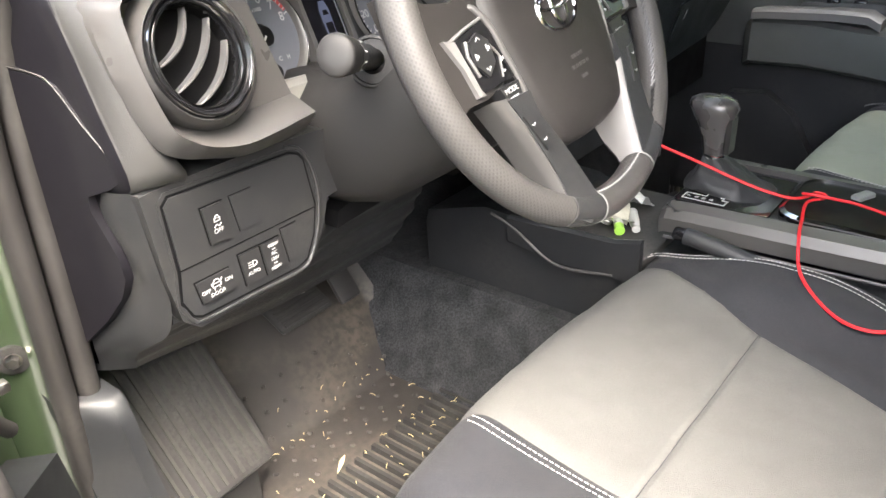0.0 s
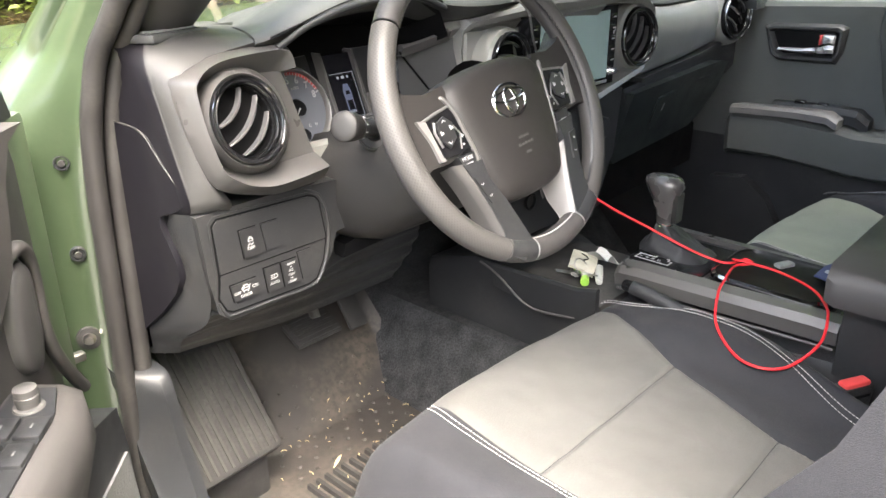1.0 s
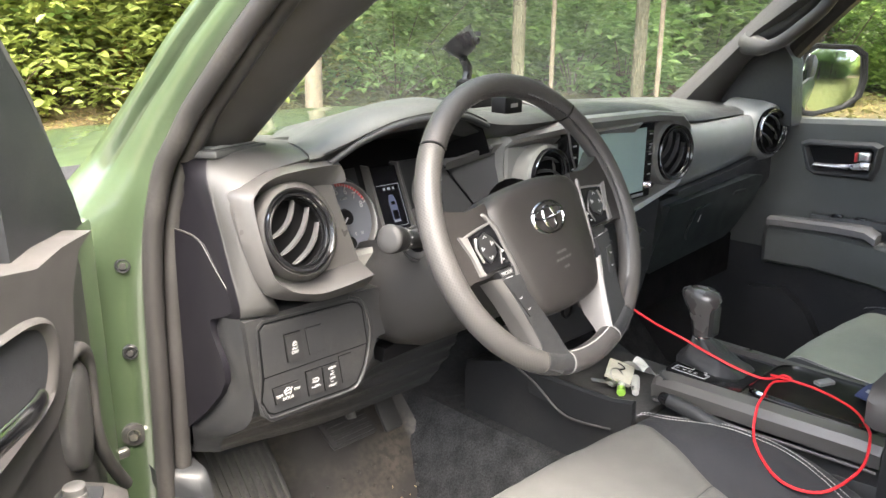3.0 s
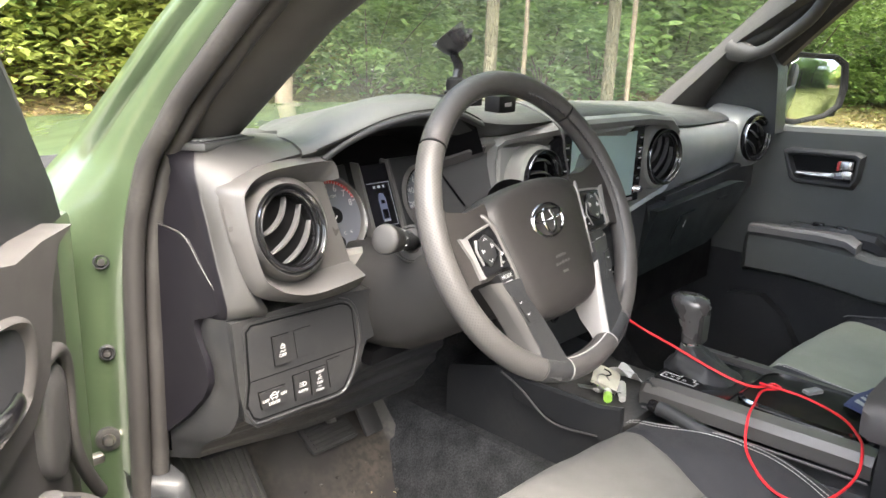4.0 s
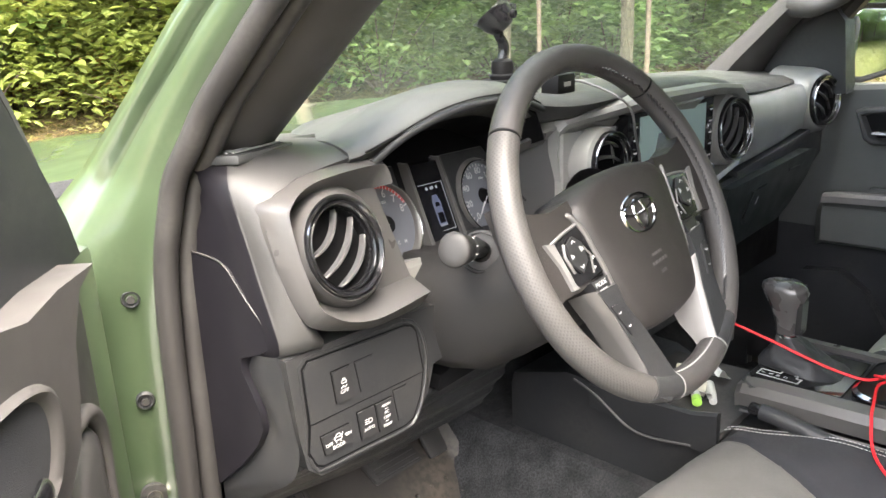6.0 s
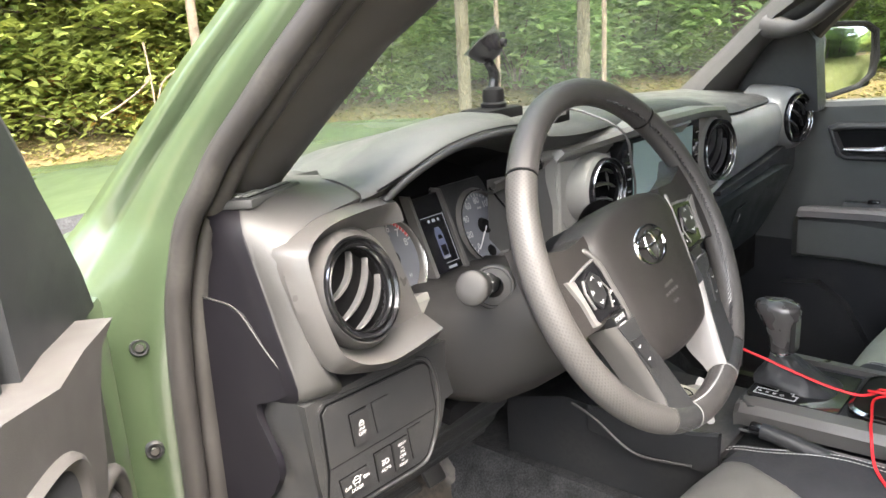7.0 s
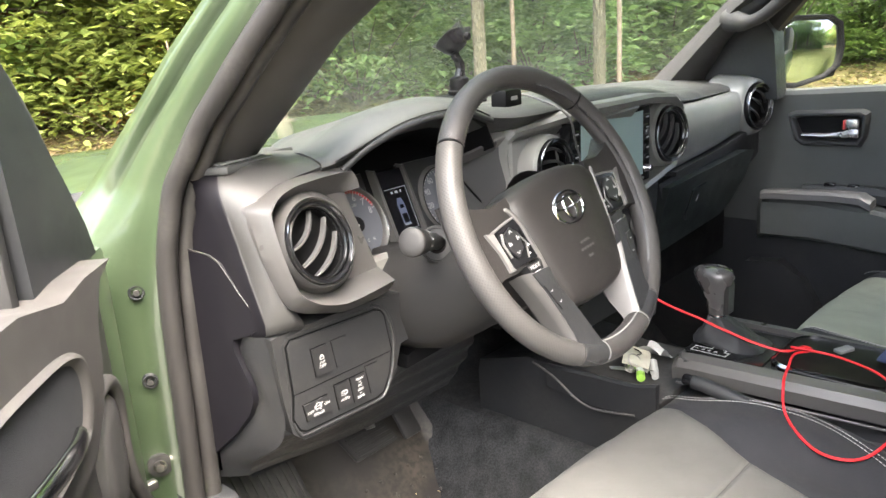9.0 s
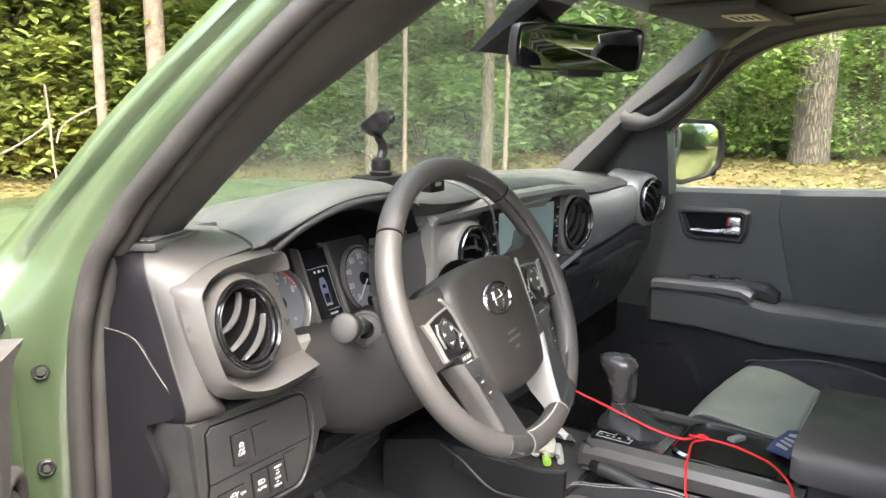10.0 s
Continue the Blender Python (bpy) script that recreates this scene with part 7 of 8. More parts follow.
rail = part("side_rail", loft([[(x - 0.012, y, z - 0.034), (x - 0.016, y, z - 0.012), (x - 0.008, y, z), (x + 0.014, y, z + 0.004), (x + 0.016, y, z - 0.03)] for x, y, z in ((-0.050, 0.022, 0.884), (-0.056, 0.012, 0.891), (-0.060, -0.02, 0.895), (-0.060, -0.16, 0.899), (-0.056, -0.30, 0.902), (-0.054, -0.335, 0.901))]), M_RAIL, con, "grey painted side rail", sharp=30)
part("rail_groove", tube([(-0.084, 0.005, 0.858), (-0.084, -0.16, 0.864), (-0.080, -0.335, 0.868)], 0.0022, 6), M_RAIL, con, "thin bright line")
part("far_rail", loft([[(0.12, y, 0.87), (0.12, y, 0.902), (0.135, y, 0.902), (0.142, y, 0.87)] for y in (0.015, -0.32)]), M_POD, con)
# shift gate plate and letters
part("gate_plate", prism([(-0.044, 0.008), (-0.036, 0.013), (0.095, 0.013), (0.10, 0.008), (0.10, -0.115), (-0.036, -0.115)], "z", 0.889, 0.898, 0.002), M_GLOSS, con, "gloss black shift plate")
gl = None
for a, b, w, h in ((-0.052, -0.025, 0.0008, 0.030), (-0.042, 0.004, 0.010, 0.0008), (-0.033, -0.010, 0.0008, 0.014), (-0.028, -0.024, 0.005, 0.0008), (-0.023, -0.036, 0.0008, 0.012), (-0.030, -0.048, 0.007, 0.0008), (-0.037, -0.052, 0.0008, 0.005), (-0.044, -0.055, 0.008, 0.0008)):
    a += 0.02
    gl = box(a - w, a + w, b - h, b + h, 0.898, 0.8986, 0, bm=gl)
part("gate_line", gl, M_WHITE, con, "white shift pattern")
for ch, y in (("P", -0.003), ("R", -0.014), ("N", -0.024), ("D", -0.035), ("S", -0.046)):
    writing(ch, 0.008, Matrix.Translation((-0.023 if ch != "S" else -0.010, y, 0.8988)) @ Matrix.Rotation(radians(0), 4, "Z"), M_WHITE, con)
# cup holder
def rrect(x0, x1, y0, y1, r, n=5):
    out = []
    for cx, cy, a0 in ((x1 - r, y1 - r, 0), (x0 + r, y1 - r, 90), (x0 + r, y0 + r, 180), (x1 - r, y0 + r, 270)):
        out += [(cx + r * math.cos(radians(a0 + 90 * k / n)), cy + r * math.sin(radians(a0 + 90 * k / n))) for k in range(n + 1)]
    return out


cupo, cupi = rrect(-0.043, 0.112, -0.312, -0.122, 0.035), rrect(-0.038, 0.106, -0.306, -0.128, 0.031)
cup = part("cup_holder", loft([[(x, y, z) for x, y in p] for p, z in ((cupo, 0.893), (cupo, 0.907), (cupi, 0.910), (cupi, 0.90))], caps=False), M_DARKCHROME, con, "bright edged cup holder")
part("cup_well", loft([[(x, y, z) for x, y in cupi] for z in (0.906, 0.90)] + [[(0.0335 + (x - 0.0335) * 0.93, -0.217 + (y + 0.217) * 0.93, 0.8975) for x, y in cupi]]), M_BLACK, cup)
part("cup_tab", moved(box(-0.016, 0.016, -0.008, 0.008, -0.004, 0.012, 0.003), Matrix.Translation((0.075, -0.205, 0.90)) @ Euler((0, 0, radians(-25))).to_matrix().to_4x4()), M_PANEL, cup, "grey spring tab")
# hand brake lever in its slot
hb = thing("parking_brake", "black parking brake lever beside the driver's seat", "brake lever", at=(-0.11, -0.1, 0.84))
part("lever", tube(spline([(-0.106, -0.035, 0.878), (-0.107, -0.06, 0.876), (-0.109, -0.11, 0.868), (-0.112, -0.19, 0.852)], 4), 0.012, 12), M_HARD, hb)
part("button", lathe([(0.0, 0.010), (0.008, 0.009), (0.0095, 0.006), (0.0095, -0.01)], (-0.106, -0.028, 0.8785), (0.05, 1, 0.05), 20), M_GLOSS, hb)
# armrest box
abox = part("armrest_box", loft([[(x0, -0.345, z) for x0, z in ((-0.10, 0.60), (-0.105, 0.95), (0.15, 0.95), (0.145, 0.60))], [(x0, -0.70, z) for x0, z in ((-0.105, 0.60), (-0.112, 0.96), (0.155, 0.96), (0.15, 0.60))]]), M_HARD, con)
part("armrest_lid", soften(loft([[(x, y, z) for x, z in ((-0.125, z0), (-0.13, z0 + 0.035), (-0.115, z0 + 0.052), (0.15, z0 + 0.052), (0.165, z0 + 0.035), (0.16, z0))] for y, z0 in ((-0.322, 0.958), (-0.335, 0.952), (-0.5, 0.955), (-0.72, 0.96))]), 0.008, 3), M_LEATHER, con, "padded black armrest lid", sharp=50)
# gear lever
gear = thing("gear_lever", "black leather gear lever with chrome collar and boot", "gear lever", at=(0.03, -0.01, 0.895))
bt = []
for k, (z, w, d) in enumerate(((0.897, 0.048, 0.062), (0.903, 0.046, 0.058), (0.912, 0.036, 0.046), (0.921, 0.028, 0.034), (0.931, 0.020, 0.023), (0.941, 0.015, 0.015))):
    bt.append([(0.035 + w * 0.9 * math.copysign(abs(math.cos(a)) ** 0.6, math.cos(a)) * (1 + 0.09 * math.sin(4 * a + k * 1.3)), -0.04 + 0.028 * k / 5 + d * math.copysign(abs(math.sin(a)) ** 0.6, math.sin(a)), z + 0.0035 * math.sin(6 * a + k * 1.7) * (0 < k < 5)) for a in [2 * math.pi * j / 28 for j in range(28)]])
part("boot", loft(bt), M_HARD, gear, "creased leather boot", sharp=70)
part("collar", lathe([(0.0145, 0.0), (0.0155, 0.003), (0.0155, 0.009), (0.0135, 0.012)], (0.036, -0.012, 0.938), (-0.02, 0.06, 1), 24), M_CHROME, gear, "chrome collar")
kr = []
for z, rx, ry, oy in ((0.946, 0.014, 0.015, 0.0), (0.965, 0.0155, 0.017, 0.001), (0.985, 0.019, 0.021, 0.003), (1.002, 0.0225, 0.027, 0.006), (1.014, 0.0235, 0.031, 0.008), (1.022, 0.021, 0.029, 0.009), (1.027, 0.015, 0.021, 0.009), (1.029, 0.006, 0.009, 0.009)):
    kr.append([(0.034 + rx * 1.12 * math.cos(a), -0.012 + oy + ry * 1.12 * math.sin(a), z) for a in [2 * math.pi * j / 24 for j in range(24)]])
part("knob", loft(kr), M_KNOB, gear, "leather knob", sharp=80)
part("knob_front", tube([(0.034 - 0.0225 * math.cos(a) * 1.02, -0.004 - 0.028 * math.sin(a), 1.004 + 0.003 * math.sin(a)) for a in [k * 0.16 - 0.4 for k in range(20)]], 0.0012, 6), M_BLACK, gear)
part("knob_badge", soften(prism([(0.022, -0.035), (0.046, -0.035), (0.048, -0.028), (0.02, -0.028)], "z", 0.95, 1.0), 0.004, 2), M_GLOSS, gear, "gloss black insert")

# keys and small things in the tray
def laid(x, y, z, rx=0, ry=0, rz=0):
    return Matrix.Translation((x, y, z)) @ Euler((radians(rx), radians(ry), radians(rz))).to_matrix().to_4x4()


ks = thing("keys", "keys with cream fob and green tag in the tray", "keys", at=(-0.02, 0.11, 0.826))
FOB = laid(-0.008, 0.118, 0.850, 16, -8, 24)
part("key_fob", moved(sheet(lambda u, v: (-0.036 + 0.072 * u, -0.024 + 0.048 * v, 0.006 * math.sin(u * 4.2 + v) - 0.010 * (v - 0.5) ** 2), 14, 10, 0.006), FOB), M_CREAM, ks, "creased cream leather tag with dark print", sharp=60)
part("tag_print", moved(tube(spline([(-0.012, 0.002, 0.0068), (-0.002, -0.006, 0.0062), (0.008, -0.001, 0.0045), (0.013, 0.008, 0.0030)], 4), 0.0012, 5), FOB), M_BLACK, ks)
for k, (p, a) in enumerate((((-0.046, 0.108, 0.842), 20), ((-0.034, 0.088, 0.840), 60), ((-0.055, 0.125, 0.840), -30))):
    kk = part("key", moved(box(-0.022, 0.012, -0.004, 0.004, -0.0012, 0.0012, 0.0005), laid(*p, 20, 15, a)), M_STEEL, ks)
    part("key_head", moved(lathe([(0.0, 0.002), (0.009, 0.002), (0.011, 0.0), (0.009, -0.002), (0, -0.002)], (0.018, 0, 0), (0, 0, 1), 16), laid(*p, 20, 15, a)), (M_LIME, M_CREAM, M_STEEL)[k], kk)
part("key_ring", tube([(-0.040 + 0.016 * math.cos(a), 0.104 + 0.010 * math.sin(a), 0.852 + 0.012 * math.sin(a)) for a in [k * 0.35 for k in range(18)]], 0.0012, 6, closed=True), M_STEEL, ks)
for k, (x, y, r) in enumerate(((-0.044, 0.092, 0.0075), (-0.010, 0.084, 0.0075), (-0.026, 0.074, 0.006))):
    eb = thing("ear_plug" if k else "lip_balm", ("white plastic stick lying in the tray" if k else "white and green plastic tube lying in the tray"), "small item", "small things in the tray", at=(x, y, 0.826))
    part("body", moved(lathe([(0, 0.02), (r, 0.018), (r, -0.016), (0, -0.018)], (0, 0, 0), (0.8, 0.5, 0.1), 14), Matrix.Translation((x, y, 0.835))), M_PALE, eb)
    part("cap", moved(lathe([(r * 1.04, -0.004), (r * 1.04, -0.017), (0, -0.0185)], (0, 0, 0), (0.8, 0.5, 0.1), 14), Matrix.Translation((x, y, 0.835))), M_LIME if k < 1 else M_PALE, eb)
pap = thing("paper", "crumpled white slip of paper in the tray", "paper", at=(0.03, 0.10, 0.83))
part("slip", sheet(lambda u, v: (0.012 + 0.05 * u + 0.01 * v, 0.082 + 0.05 * v, 0.850 + 0.010 * math.sin(u * 5 + v * 3) - 0.012 * u), 8, 6, 0.0006), M_PALE, pap)

# red cable
cab = thing("charging_cable", "red braided charging cable looped over seat and console", "cable", at=(0.0, -0.1, 0.9))
RED = [(-0.010, 0.185, 0.992), (-0.015, 0.14, 0.986), (-0.018, 0.10, 0.978), (-0.015, 0.055, 0.962), (-0.005, 0.0, 0.944), (0.000, -0.044, 0.930), (0.006, -0.09, 0.917), (0.012, -0.128, 0.911), (0.026, -0.146, 0.912), (0.043, -0.152, 0.913), (0.040, -0.166, 0.913), (0.026, -0.166, 0.914),
       (0.002, -0.152, 0.914), (-0.055, -0.162, 0.914), (-0.100, -0.172, 0.911), (-0.140, -0.190, 0.884), (-0.185, -0.235, 0.872), (-0.202, -0.275, 0.872), (-0.180, -0.308, 0.874), (-0.125, -0.328, 0.892), (-0.082, -0.322, 0.914), (-0.045, -0.305, 0.917), (0.0, -0.270, 0.915), (0.025, -0.215, 0.915), (0.022, -0.175, 0.918), (0.016, -0.152, 0.920), (0.024, -0.140, 0.916)]
part("cord", tube(spline(RED, 5), 0.0021, 8), M_RED, cab)
part("plug", lathe([(0.0, 0.016), (0.0065, 0.016), (0.0065, -0.012), (0.003, -0.02)], (-0.010, 0.190, 0.992), (0, 1, 0), 16), M_RED, cab)

# seat-belt buckle
bk = thing("seat_belt_buckle", "black seat-belt buckle with a red release button", "buckle", at=(-0.15, -0.39, 0.80))
BK = Matrix.Translation((-0.144, -0.383, 0.850)) @ Euler((radians(4), radians(0), radians(-28))).to_matrix().to_4x4()
part("body", moved(box(-0.027, 0.027, -0.011, 0.011, -0.06, 0.014, 0.004), BK), M_HARD, bk)
part("button", moved(box(-0.021, 0.021, -0.008, 0.008, 0.010, 0.020, 0.003), BK), M_REDPLASTIC, bk, "red release button")
part("slot", moved(box(-0.020, 0.020, -0.0115, -0.0095, -0.002, 0.002, 0), BK), M_BLACK, bk)

# woven pouch beside the cup holder
po = thing("pouch", "dark blue woven strap with white lettering beside the armrest", "strap", at=(0.12, -0.29, 0.9))
def strap_at(u, v, lift=0.0):
    """A strap lying across the console edge, rising towards the armrest."""
    a, b, c, d = Vector((0.052, -0.258, 0.910)), Vector((0.150, -0.272, 0.914)), Vector((0.026, -0.296, 0.911)), Vector((0.110, -0.312, 0.932))
    p = (a * (1 - u) + b * u) * (1 - v) + (c * (1 - u) + d * u) * v
    return p + Vector((0, 0, 0.004 * math.sin(u * 5 + v * 2) + 0.004 + lift))


part("cloth", sheet(lambda u, v: strap_at(u, v), 12, 8, 0.003), M_TAG, po)
for k in range(4):
    part("letter_bar", sheet(lambda u, v: strap_at(0.14 + 0.20 * k + 0.11 * u, 0.25 + 0.5 * v, 0.0012), 2, 4), M_WHITE, po)

# ---- seats ----
def car_seat(cx, side, dy, cloth, name, label, dz=0.0):
    """side: +1 when the console lies on the seat's +x side."""
    seat = thing(name, label, "car seat", "front seats", at=(cx, -0.25 + dy, 0.55))

    def taper(y):
        """The console side runs in towards the back."""
        return 0.075 * smooth((-0.20 - y) / 0.24)

    def z_at(dx, y):
        a = abs(dx)
        f = min(1, max(0, (y + 0.03) / 0.11))
        rear = 1 - smooth((y + 0.17) / 0.17)
        z = 0.852 + dz + 0.012 * smooth((0.24 - dx) / 0.40) * (1 - rear) + rear * (0.026 if dx > 0 else 0.020) * smooth((a - 0.15) / 0.08) - 0.115 * min(1, max(0, ((dx - 0.272 + taper(y)) / 0.036) if dx > 0 else ((a - 0.242) / 0.050))) ** 2.2
        z -= 0.185 * f ** 2.8
        z -= 0.012 * smooth((-0.15 - y) / 0.35)
        return z
    # insert edges taper towards the back; the console-side edge runs in more
    inner = [(-0.57, 0.060), (-0.42, 0.077), (-0.35, 0.085), (-0.18, 0.150), (-0.03, 0.228), (0.02, 0.240), (0.08, 0.235)]
    outer = [(-0.57, -0.150), (-0.35, -0.170), (-0.18, -0.165), (-0.05, -0.155), (0.02, -0.147), (0.08, -0.145)]

    def edge(table, y):
        for p, q in zip(table, table[1:]):
            if y <= q[0]:
                return p[1] + (q[1] - p[1]) * max(0, (y - p[0]) / (q[0] - p[0]))
        return table[-1][1]

    def groove(dx, y):
        d = min(abs(dx - edge(inner, y)), abs(dx - edge(outer, y)))
        g = 0.005 * math.exp(-(d / 0.006) ** 2)
        if edge(outer, y) < dx < edge(inner, y):
            g += 0.004 * math.exp(-((y + 0.177 + 0.01 * dx) / 0.0035) ** 2) + 0.004 * math.exp(-((y + 0.349) / 0.0035) ** 2)
            g -= 0.0022 * noise.noise((dx * 14, y * 16, cx)) + 0.0012 * noise.noise((dx * 45 + 3, y * 30, cx))
        else:
            g -= 0.0016 * noise.noise((dx * 18, y * 14, cx + 5))
        return g

    def strip(a, b, nu, nv):
        def f(u, v):
            y = 0.078 - v * 0.65
            dx = a(y) + (b(y) - a(y)) * u
            return (cx + side * dx, y + dy - 0.02 * (dx / 0.28) ** 2 * smooth((y + 0.1) / 0.1), z_at(dx, y) - groove(dx, y))
        return sheet(f, nu, nv)
    half = 0.292
    for ys, k in ((-0.177, 0.01), (-0.349, 0.0)):
        seam = []
        for j in range(25):
            dx = edge(outer, ys) + (edge(inner, ys) - edge(outer, ys)) * j / 24
            y = ys - k * dx
            seam.append((cx + side * dx, y + dy - 0.02 * (dx / 0.28) ** 2 * smooth((y + 0.1) / 0.1), z_at(dx, y) - groove(dx, y) + 0.0004))
        part("seam", tube(seam, 0.0006, 6), M_SEATDARK, seat)
    part("cushion", strip(lambda y: edge(outer, y), lambda y: edge(inner, y), 44, 260), cloth, seat, "light woven cushion insert", sharp=80)
    part("outer_bolster", strip(lambda y: -half, lambda y: edge(outer, y), 24, 70), M_SEATDARK, seat, "charcoal outer bolster", sharp=80)
    part("inner_bolster", strip(lambda y: edge(inner, y), lambda y: half + 0.016 - taper(y), 24, 70), M_SEATDARK, seat, "charcoal inner bolster", sharp=80)
    skirt = []
    for y in (0.075, -0.1, -0.3, -0.57):
        skirt.append([(cx + side * s * w, y + dy - 0.02 * (w / 0.28) ** 2 * smooth((y + 0.1) / 0.1), z) for s, w, z in ((-1, 0.276, z_at(half, y) - 0.05), (-1, 0.268, 0.62), (1, 0.290 - taper(y), 0.62), (1, 0.302 - taper(y), z_at(half, y) - 0.03))])
    b = loft(skirt)
    part("base", b, M_HARD, seat)
    part("front_skirt", loft([[(cx + side * w, 0.077 + dy - 0.02 * (w / 0.28) ** 2 + off, z + dz) for w in [-0.28 + 0.04 * k for k in range(15)]] for off, z in ((0.0, 0.672), (0.004, 0.66), (0.0, 0.60), (-0.05, 0.58))], ring=False), M_SEATDARK, seat)
    # double rows of stitching beside the seams
    for table, shift, name2 in ((inner, 0.0, "stitching"), (outer, -0.012, "stitching"), (outer, -0.020, "stitching")):
        if table is inner:
            continue
        st = None
        y = -0.004
        while y > -0.50:
            q = []
            for yy in (y, y - 0.0042):
                dx = edge(table, yy) + shift
                q.append((cx + side * dx, yy + dy, z_at(dx, yy) - groove(dx, yy) + 0.0008))
            st = tube(q, 0.00055, 4, bm=st)
            y -= 0.0062
        part(name2, st, M_THREAD, seat, "white double stitching")
    for k, off in enumerate((0.0, 0.009)):
        st = None
        for j in range(95):
            q = []
            for jj in (j, j + 0.68):
                t = jj / 95
                y = 0.005 - 0.50 * t
                dx = 0.262 + 0.010 * math.sin(min(1, t * 1.6) * 3.14) - off - taper(y) - 0.012 * smooth((t - 0.5) / 0.5)
                q.append((cx + side * dx, y + dy, z_at(dx, y) - groove(dx, y) + 0.0008))
            st = tube(q, 0.00055, 4, bm=st)
        part("stitching", st, M_THREAD, seat, "white double stitching")
    # backrest
    rows = []
    for h, w, yb, yf in ((0.80, 0.22, -0.72, -0.42), (0.86, 0.255, -0.72, -0.375), (0.90, 0.262, -0.72, -0.372), (0.96, 0.27, -0.73, -0.395), (1.1, 0.275, -0.76, -0.48), (1.3, 0.255, -0.80, -0.55), (1.42, 0.21, -0.82, -0.62), (1.45, 0.17, -0.80, -0.68)):
        rows.append([(cx + side * x * w, y + dy, h) for x, y in ((-1, yb), (-1.04, (yb + yf) / 2), (-1.0, yf + 0.0), (-0.85, yf - 0.008), (-0.5, yf - 0.045), (-0.25, yf - 0.072), (0, yf - 0.08), (0.25, yf - 0.095), (0.5, yf - 0.11), (0.85, yf - 0.12), (1.0, yf - 0.13), (1.04, (yb + yf) / 2), (1, yb))])
    part("backrest", loft(rows), M_SEATDARK, seat, "charcoal backrest", sharp=70)
    for k, up in enumerate((0.905, 0.914)):
        st = None
        for j in range(34):
            q = [(cx + side * (-0.175 + 0.0045 * jj), dy - 0.4005 - 0.00105 * jj * 1.05, up + 0.0004 * jj) for jj in (j, j + 0.68)]
            st = tube(q, 0.0008, 4, bm=st)
        part("stitching", st, M_THREAD, seat, "white double stitching")
    return seat


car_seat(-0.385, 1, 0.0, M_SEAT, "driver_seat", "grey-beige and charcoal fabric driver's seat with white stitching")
car_seat(0.40, 1, -0.09, M_PSEATLIT, "passenger_seat", "charcoal and olive-grey fabric passenger seat, cloth lightened for weak light, white stitching", 0.008)

# ---- floor mat and pedals ----
mat = thing("floor_mat", "dusty black rubber floor mat with ribs and dry grass bits", "floor mat", at=(-0.45, 0.2, 0.54))


def mat_z(x, y):
    z = floor_z(-0.45, y) + 0.010
    e = min(x + 0.735, -0.165 - x)
    return z + 0.022 * smooth(1 - e / 0.025)


part("sheet", sheet(lambda u, v: (-0.735 + 0.57 * u, -0.08 + 0.66 * v, mat_z(-0.735 + 0.57 * u, -0.08 + 0.66 * v)), 60, 50, -0.006), M_MAT, mat, sharp=60)
for k in range(18):
    x = -0.525 + k * 0.0185
    part("rib", loft([[(x - 0.0048, y, 0.540), (x - 0.0032, y, 0.554), (x + 0.0032, y, 0.554), (x + 0.0048, y, 0.540)] for y in (0.05, 0.305)]), M_RUBBER, mat)
nub = bmesh.new()
for i in range(9):
    for j in range(7):
        x, y = -0.52 + 0.037 * i + 0.018 * (j % 2), 0.335 + 0.025 * j
        lathe([(0.0, 0.004), (0.003, 0.0035), (0.0045, 0.0)], (x, y, mat_z(x, y)), (0, -0.3 if y > 0.42 else 0, 1), 8, bm=nub)
part("raised_rubber", nub, M_MAT, mat, "small raised rubber knobs", kind="stuff")
# foot rest
M_RESTRIB = shader("worn rubber rib", (0.034, 0.032, 0.030), 0.6, vary=0.25, scale=20)
rest = thing("foot_rest", "ribbed black rubber foot rest in the footwell", "foot rest", at=(-0.66, 0.45, 0.55))
FR = Matrix.Translation((-0.645, 0.440, 0.800)) @ Euler((radians(53), 0, radians(3))).to_matrix().to_4x4()
part("pad", moved(box(-0.088, 0.088, -0.20, 0.16, -0.03, 0.0, 0.008), FR), M_RUBBER, rest)
part("riser", box(-0.735, -0.565, 0.350, 0.42, 0.53, 0.640, 0.012), M_RUBBER, rest)
for k in range(12):
    part("rib", moved(loft([[(-0.077 + k * 0.014 - 0.003, y, -0.001), (-0.077 + k * 0.014 - 0.002, y, 0.003), (-0.077 + k * 0.014 + 0.002, y, 0.003), (-0.077 + k * 0.014 + 0.003, y, -0.001)] for y in (-0.19, 0.15)]), FR), M_RESTRIB, rest)
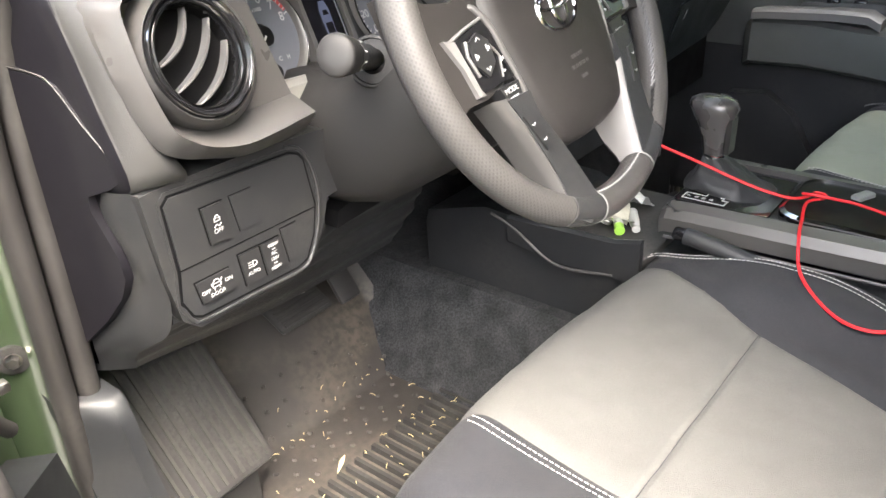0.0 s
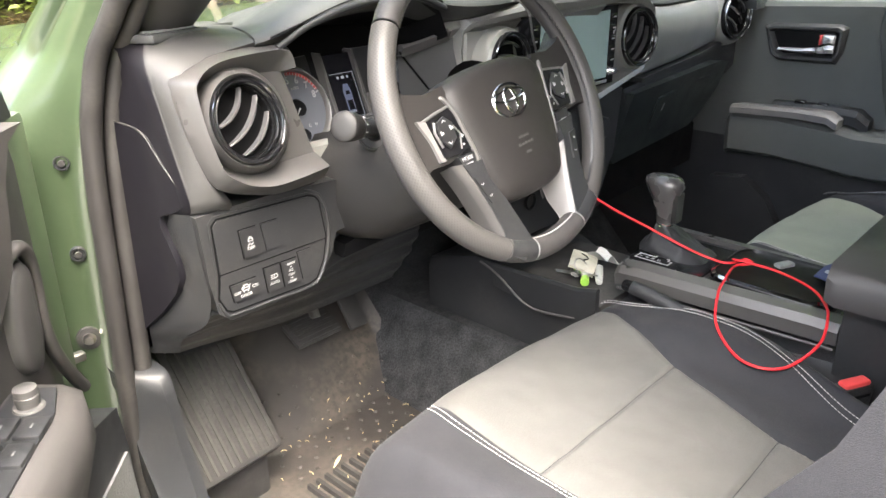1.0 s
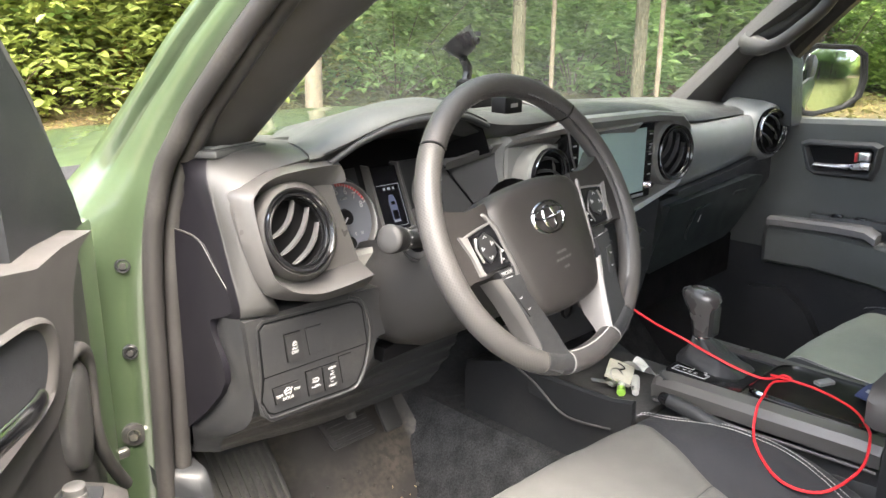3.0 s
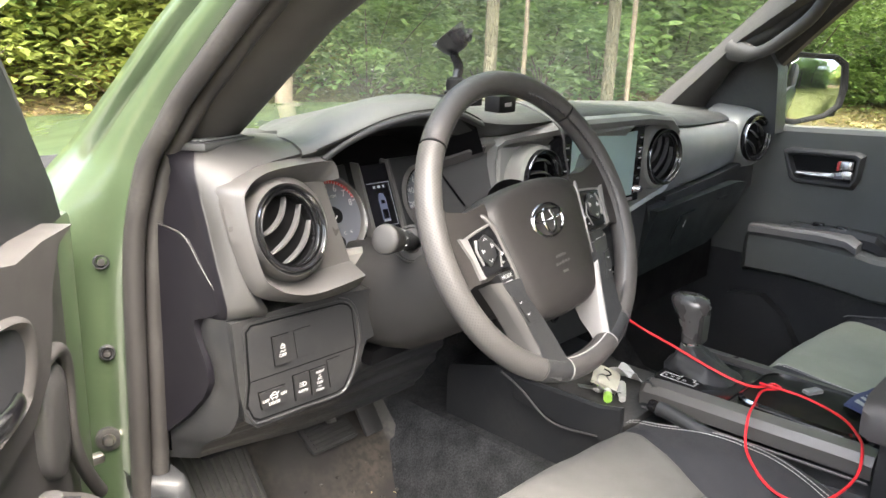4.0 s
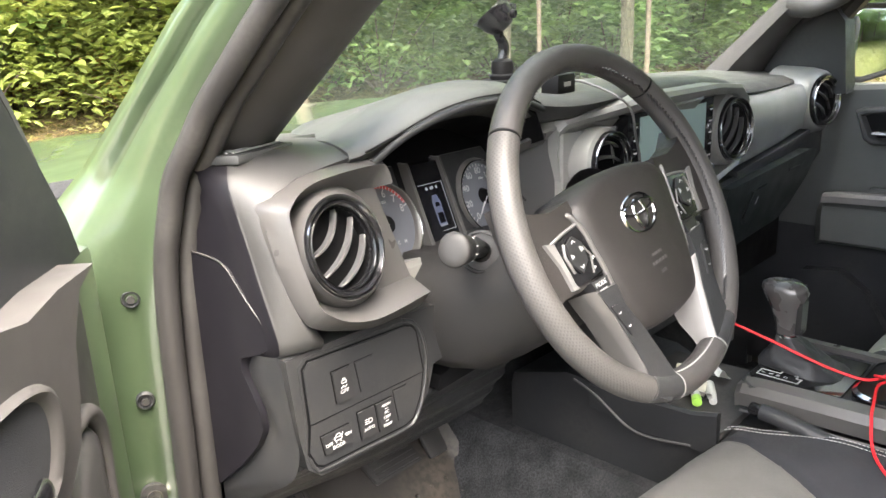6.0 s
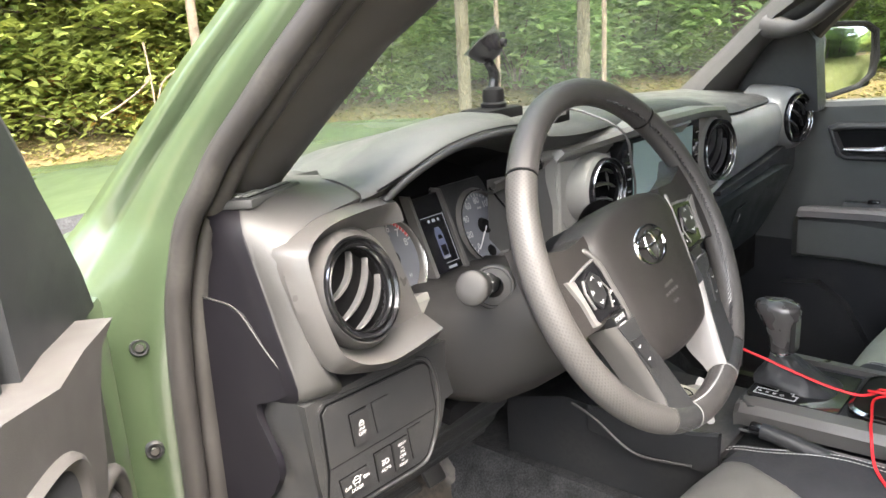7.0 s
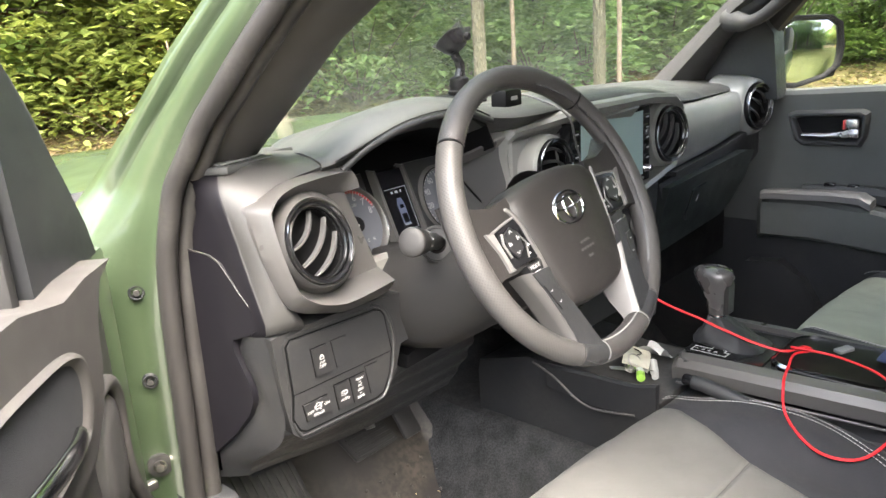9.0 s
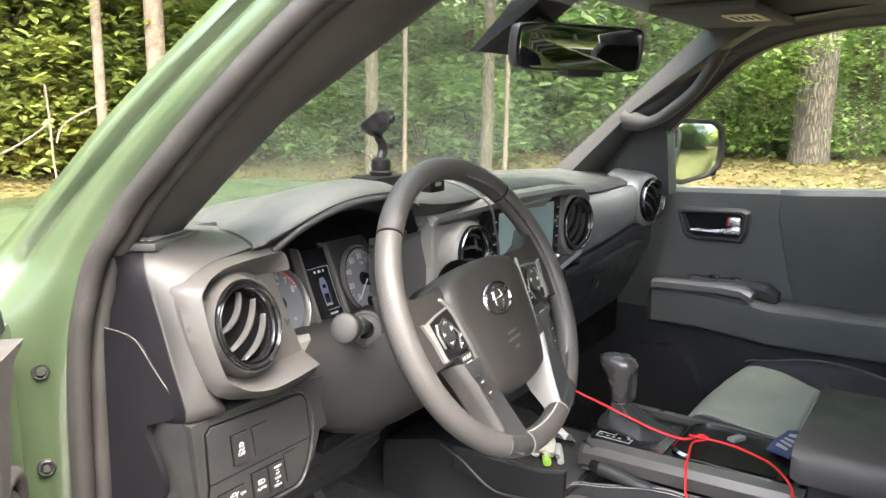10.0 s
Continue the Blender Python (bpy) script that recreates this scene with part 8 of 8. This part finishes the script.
# pedals
bp = thing("brake_pedal", "wide black rubber brake pedal", "pedal", "pedals", at=(-0.37, 0.45, 0.72))
BP = Matrix.Translation((-0.375, 0.462, 0.735)) @ Euler((radians(-62 + 90), 0, 0)).to_matrix().to_4x4()
part("pad", moved(box(-0.052, 0.052, -0.030, 0.030, -0.008, 0.004, 0.006), BP), M_RUBBER, bp)
for k in range(6):
    part("rib", moved(box(-0.044, 0.044, -0.026 + k * 0.0095, -0.021 + k * 0.0095, 0.003, 0.0065, 0.001), BP), M_RUBBER, bp)
part("arm", tube(spline([(-0.36, 0.47, 0.745), (-0.35, 0.52, 0.82), (-0.35, 0.56, 0.95)], 3), 0.010, 8), M_STEEL, bp)
ap = thing("accelerator_pedal", "narrow black accelerator pedal", "pedal", "pedals", at=(-0.26, 0.47, 0.72))
part("pad", moved(box(-0.022, 0.022, -0.055, 0.055, -0.006, 0.005, 0.005), Matrix.Translation((-0.268, 0.485, 0.74)) @ Euler((radians(55), 0, 0)).to_matrix().to_4x4()), M_RUBBER, ap)
part("arm", tube([(-0.268, 0.50, 0.77), (-0.265, 0.56, 0.90)], 0.008, 8), M_STEEL, ap)
# dry grass bits on the mat
bits = bmesh.new()
g = random.Random(4)
for k in range(110):
    x, y = g.gauss(-0.34, 0.10), g.uniform(0.12, 0.46)
    if not -0.72 < x < -0.18:
        continue
    a, l = g.uniform(0, 6.28), g.uniform(0.002, 0.012)
    z = mat_z(x, y) + (0.010 if y < 0.31 else 0.004)
    tube([(x, y, z), (x + l * math.cos(a) * 0.5, y + l * math.sin(a) * 0.5, z + 0.002), (x + l * math.cos(a), y + l * math.sin(a), z)], 0.0006, 4, bm=bits)
part("grass_bits", bits, shader("dry straw", (0.55, 0.45, 0.24), 0.8, vary=0.2), label="scattered dry grass bits on the mat", category="debris", kind="stuff")
lf = thing("dry_leaf", "small pale dry leaf lying on the mat", "leaf", at=(-0.46, 0.309, 0.556))
part("blade", loft([[(-0.475 + 0.034 * t + 0.003 * w, 0.300 + 0.018 * t - 0.6 * w, 0.559 + 0.002 * math.sin(t * 3)) for w in (-0.006 * math.sin(t * 3.14) - 0.0003, 0.006 * math.sin(t * 3.14) + 0.0003)] for t in [k / 8 for k in range(9)]], ring=False), shader("pale straw leaf", (0.62, 0.50, 0.28), 0.7, vary=0.15), lf)
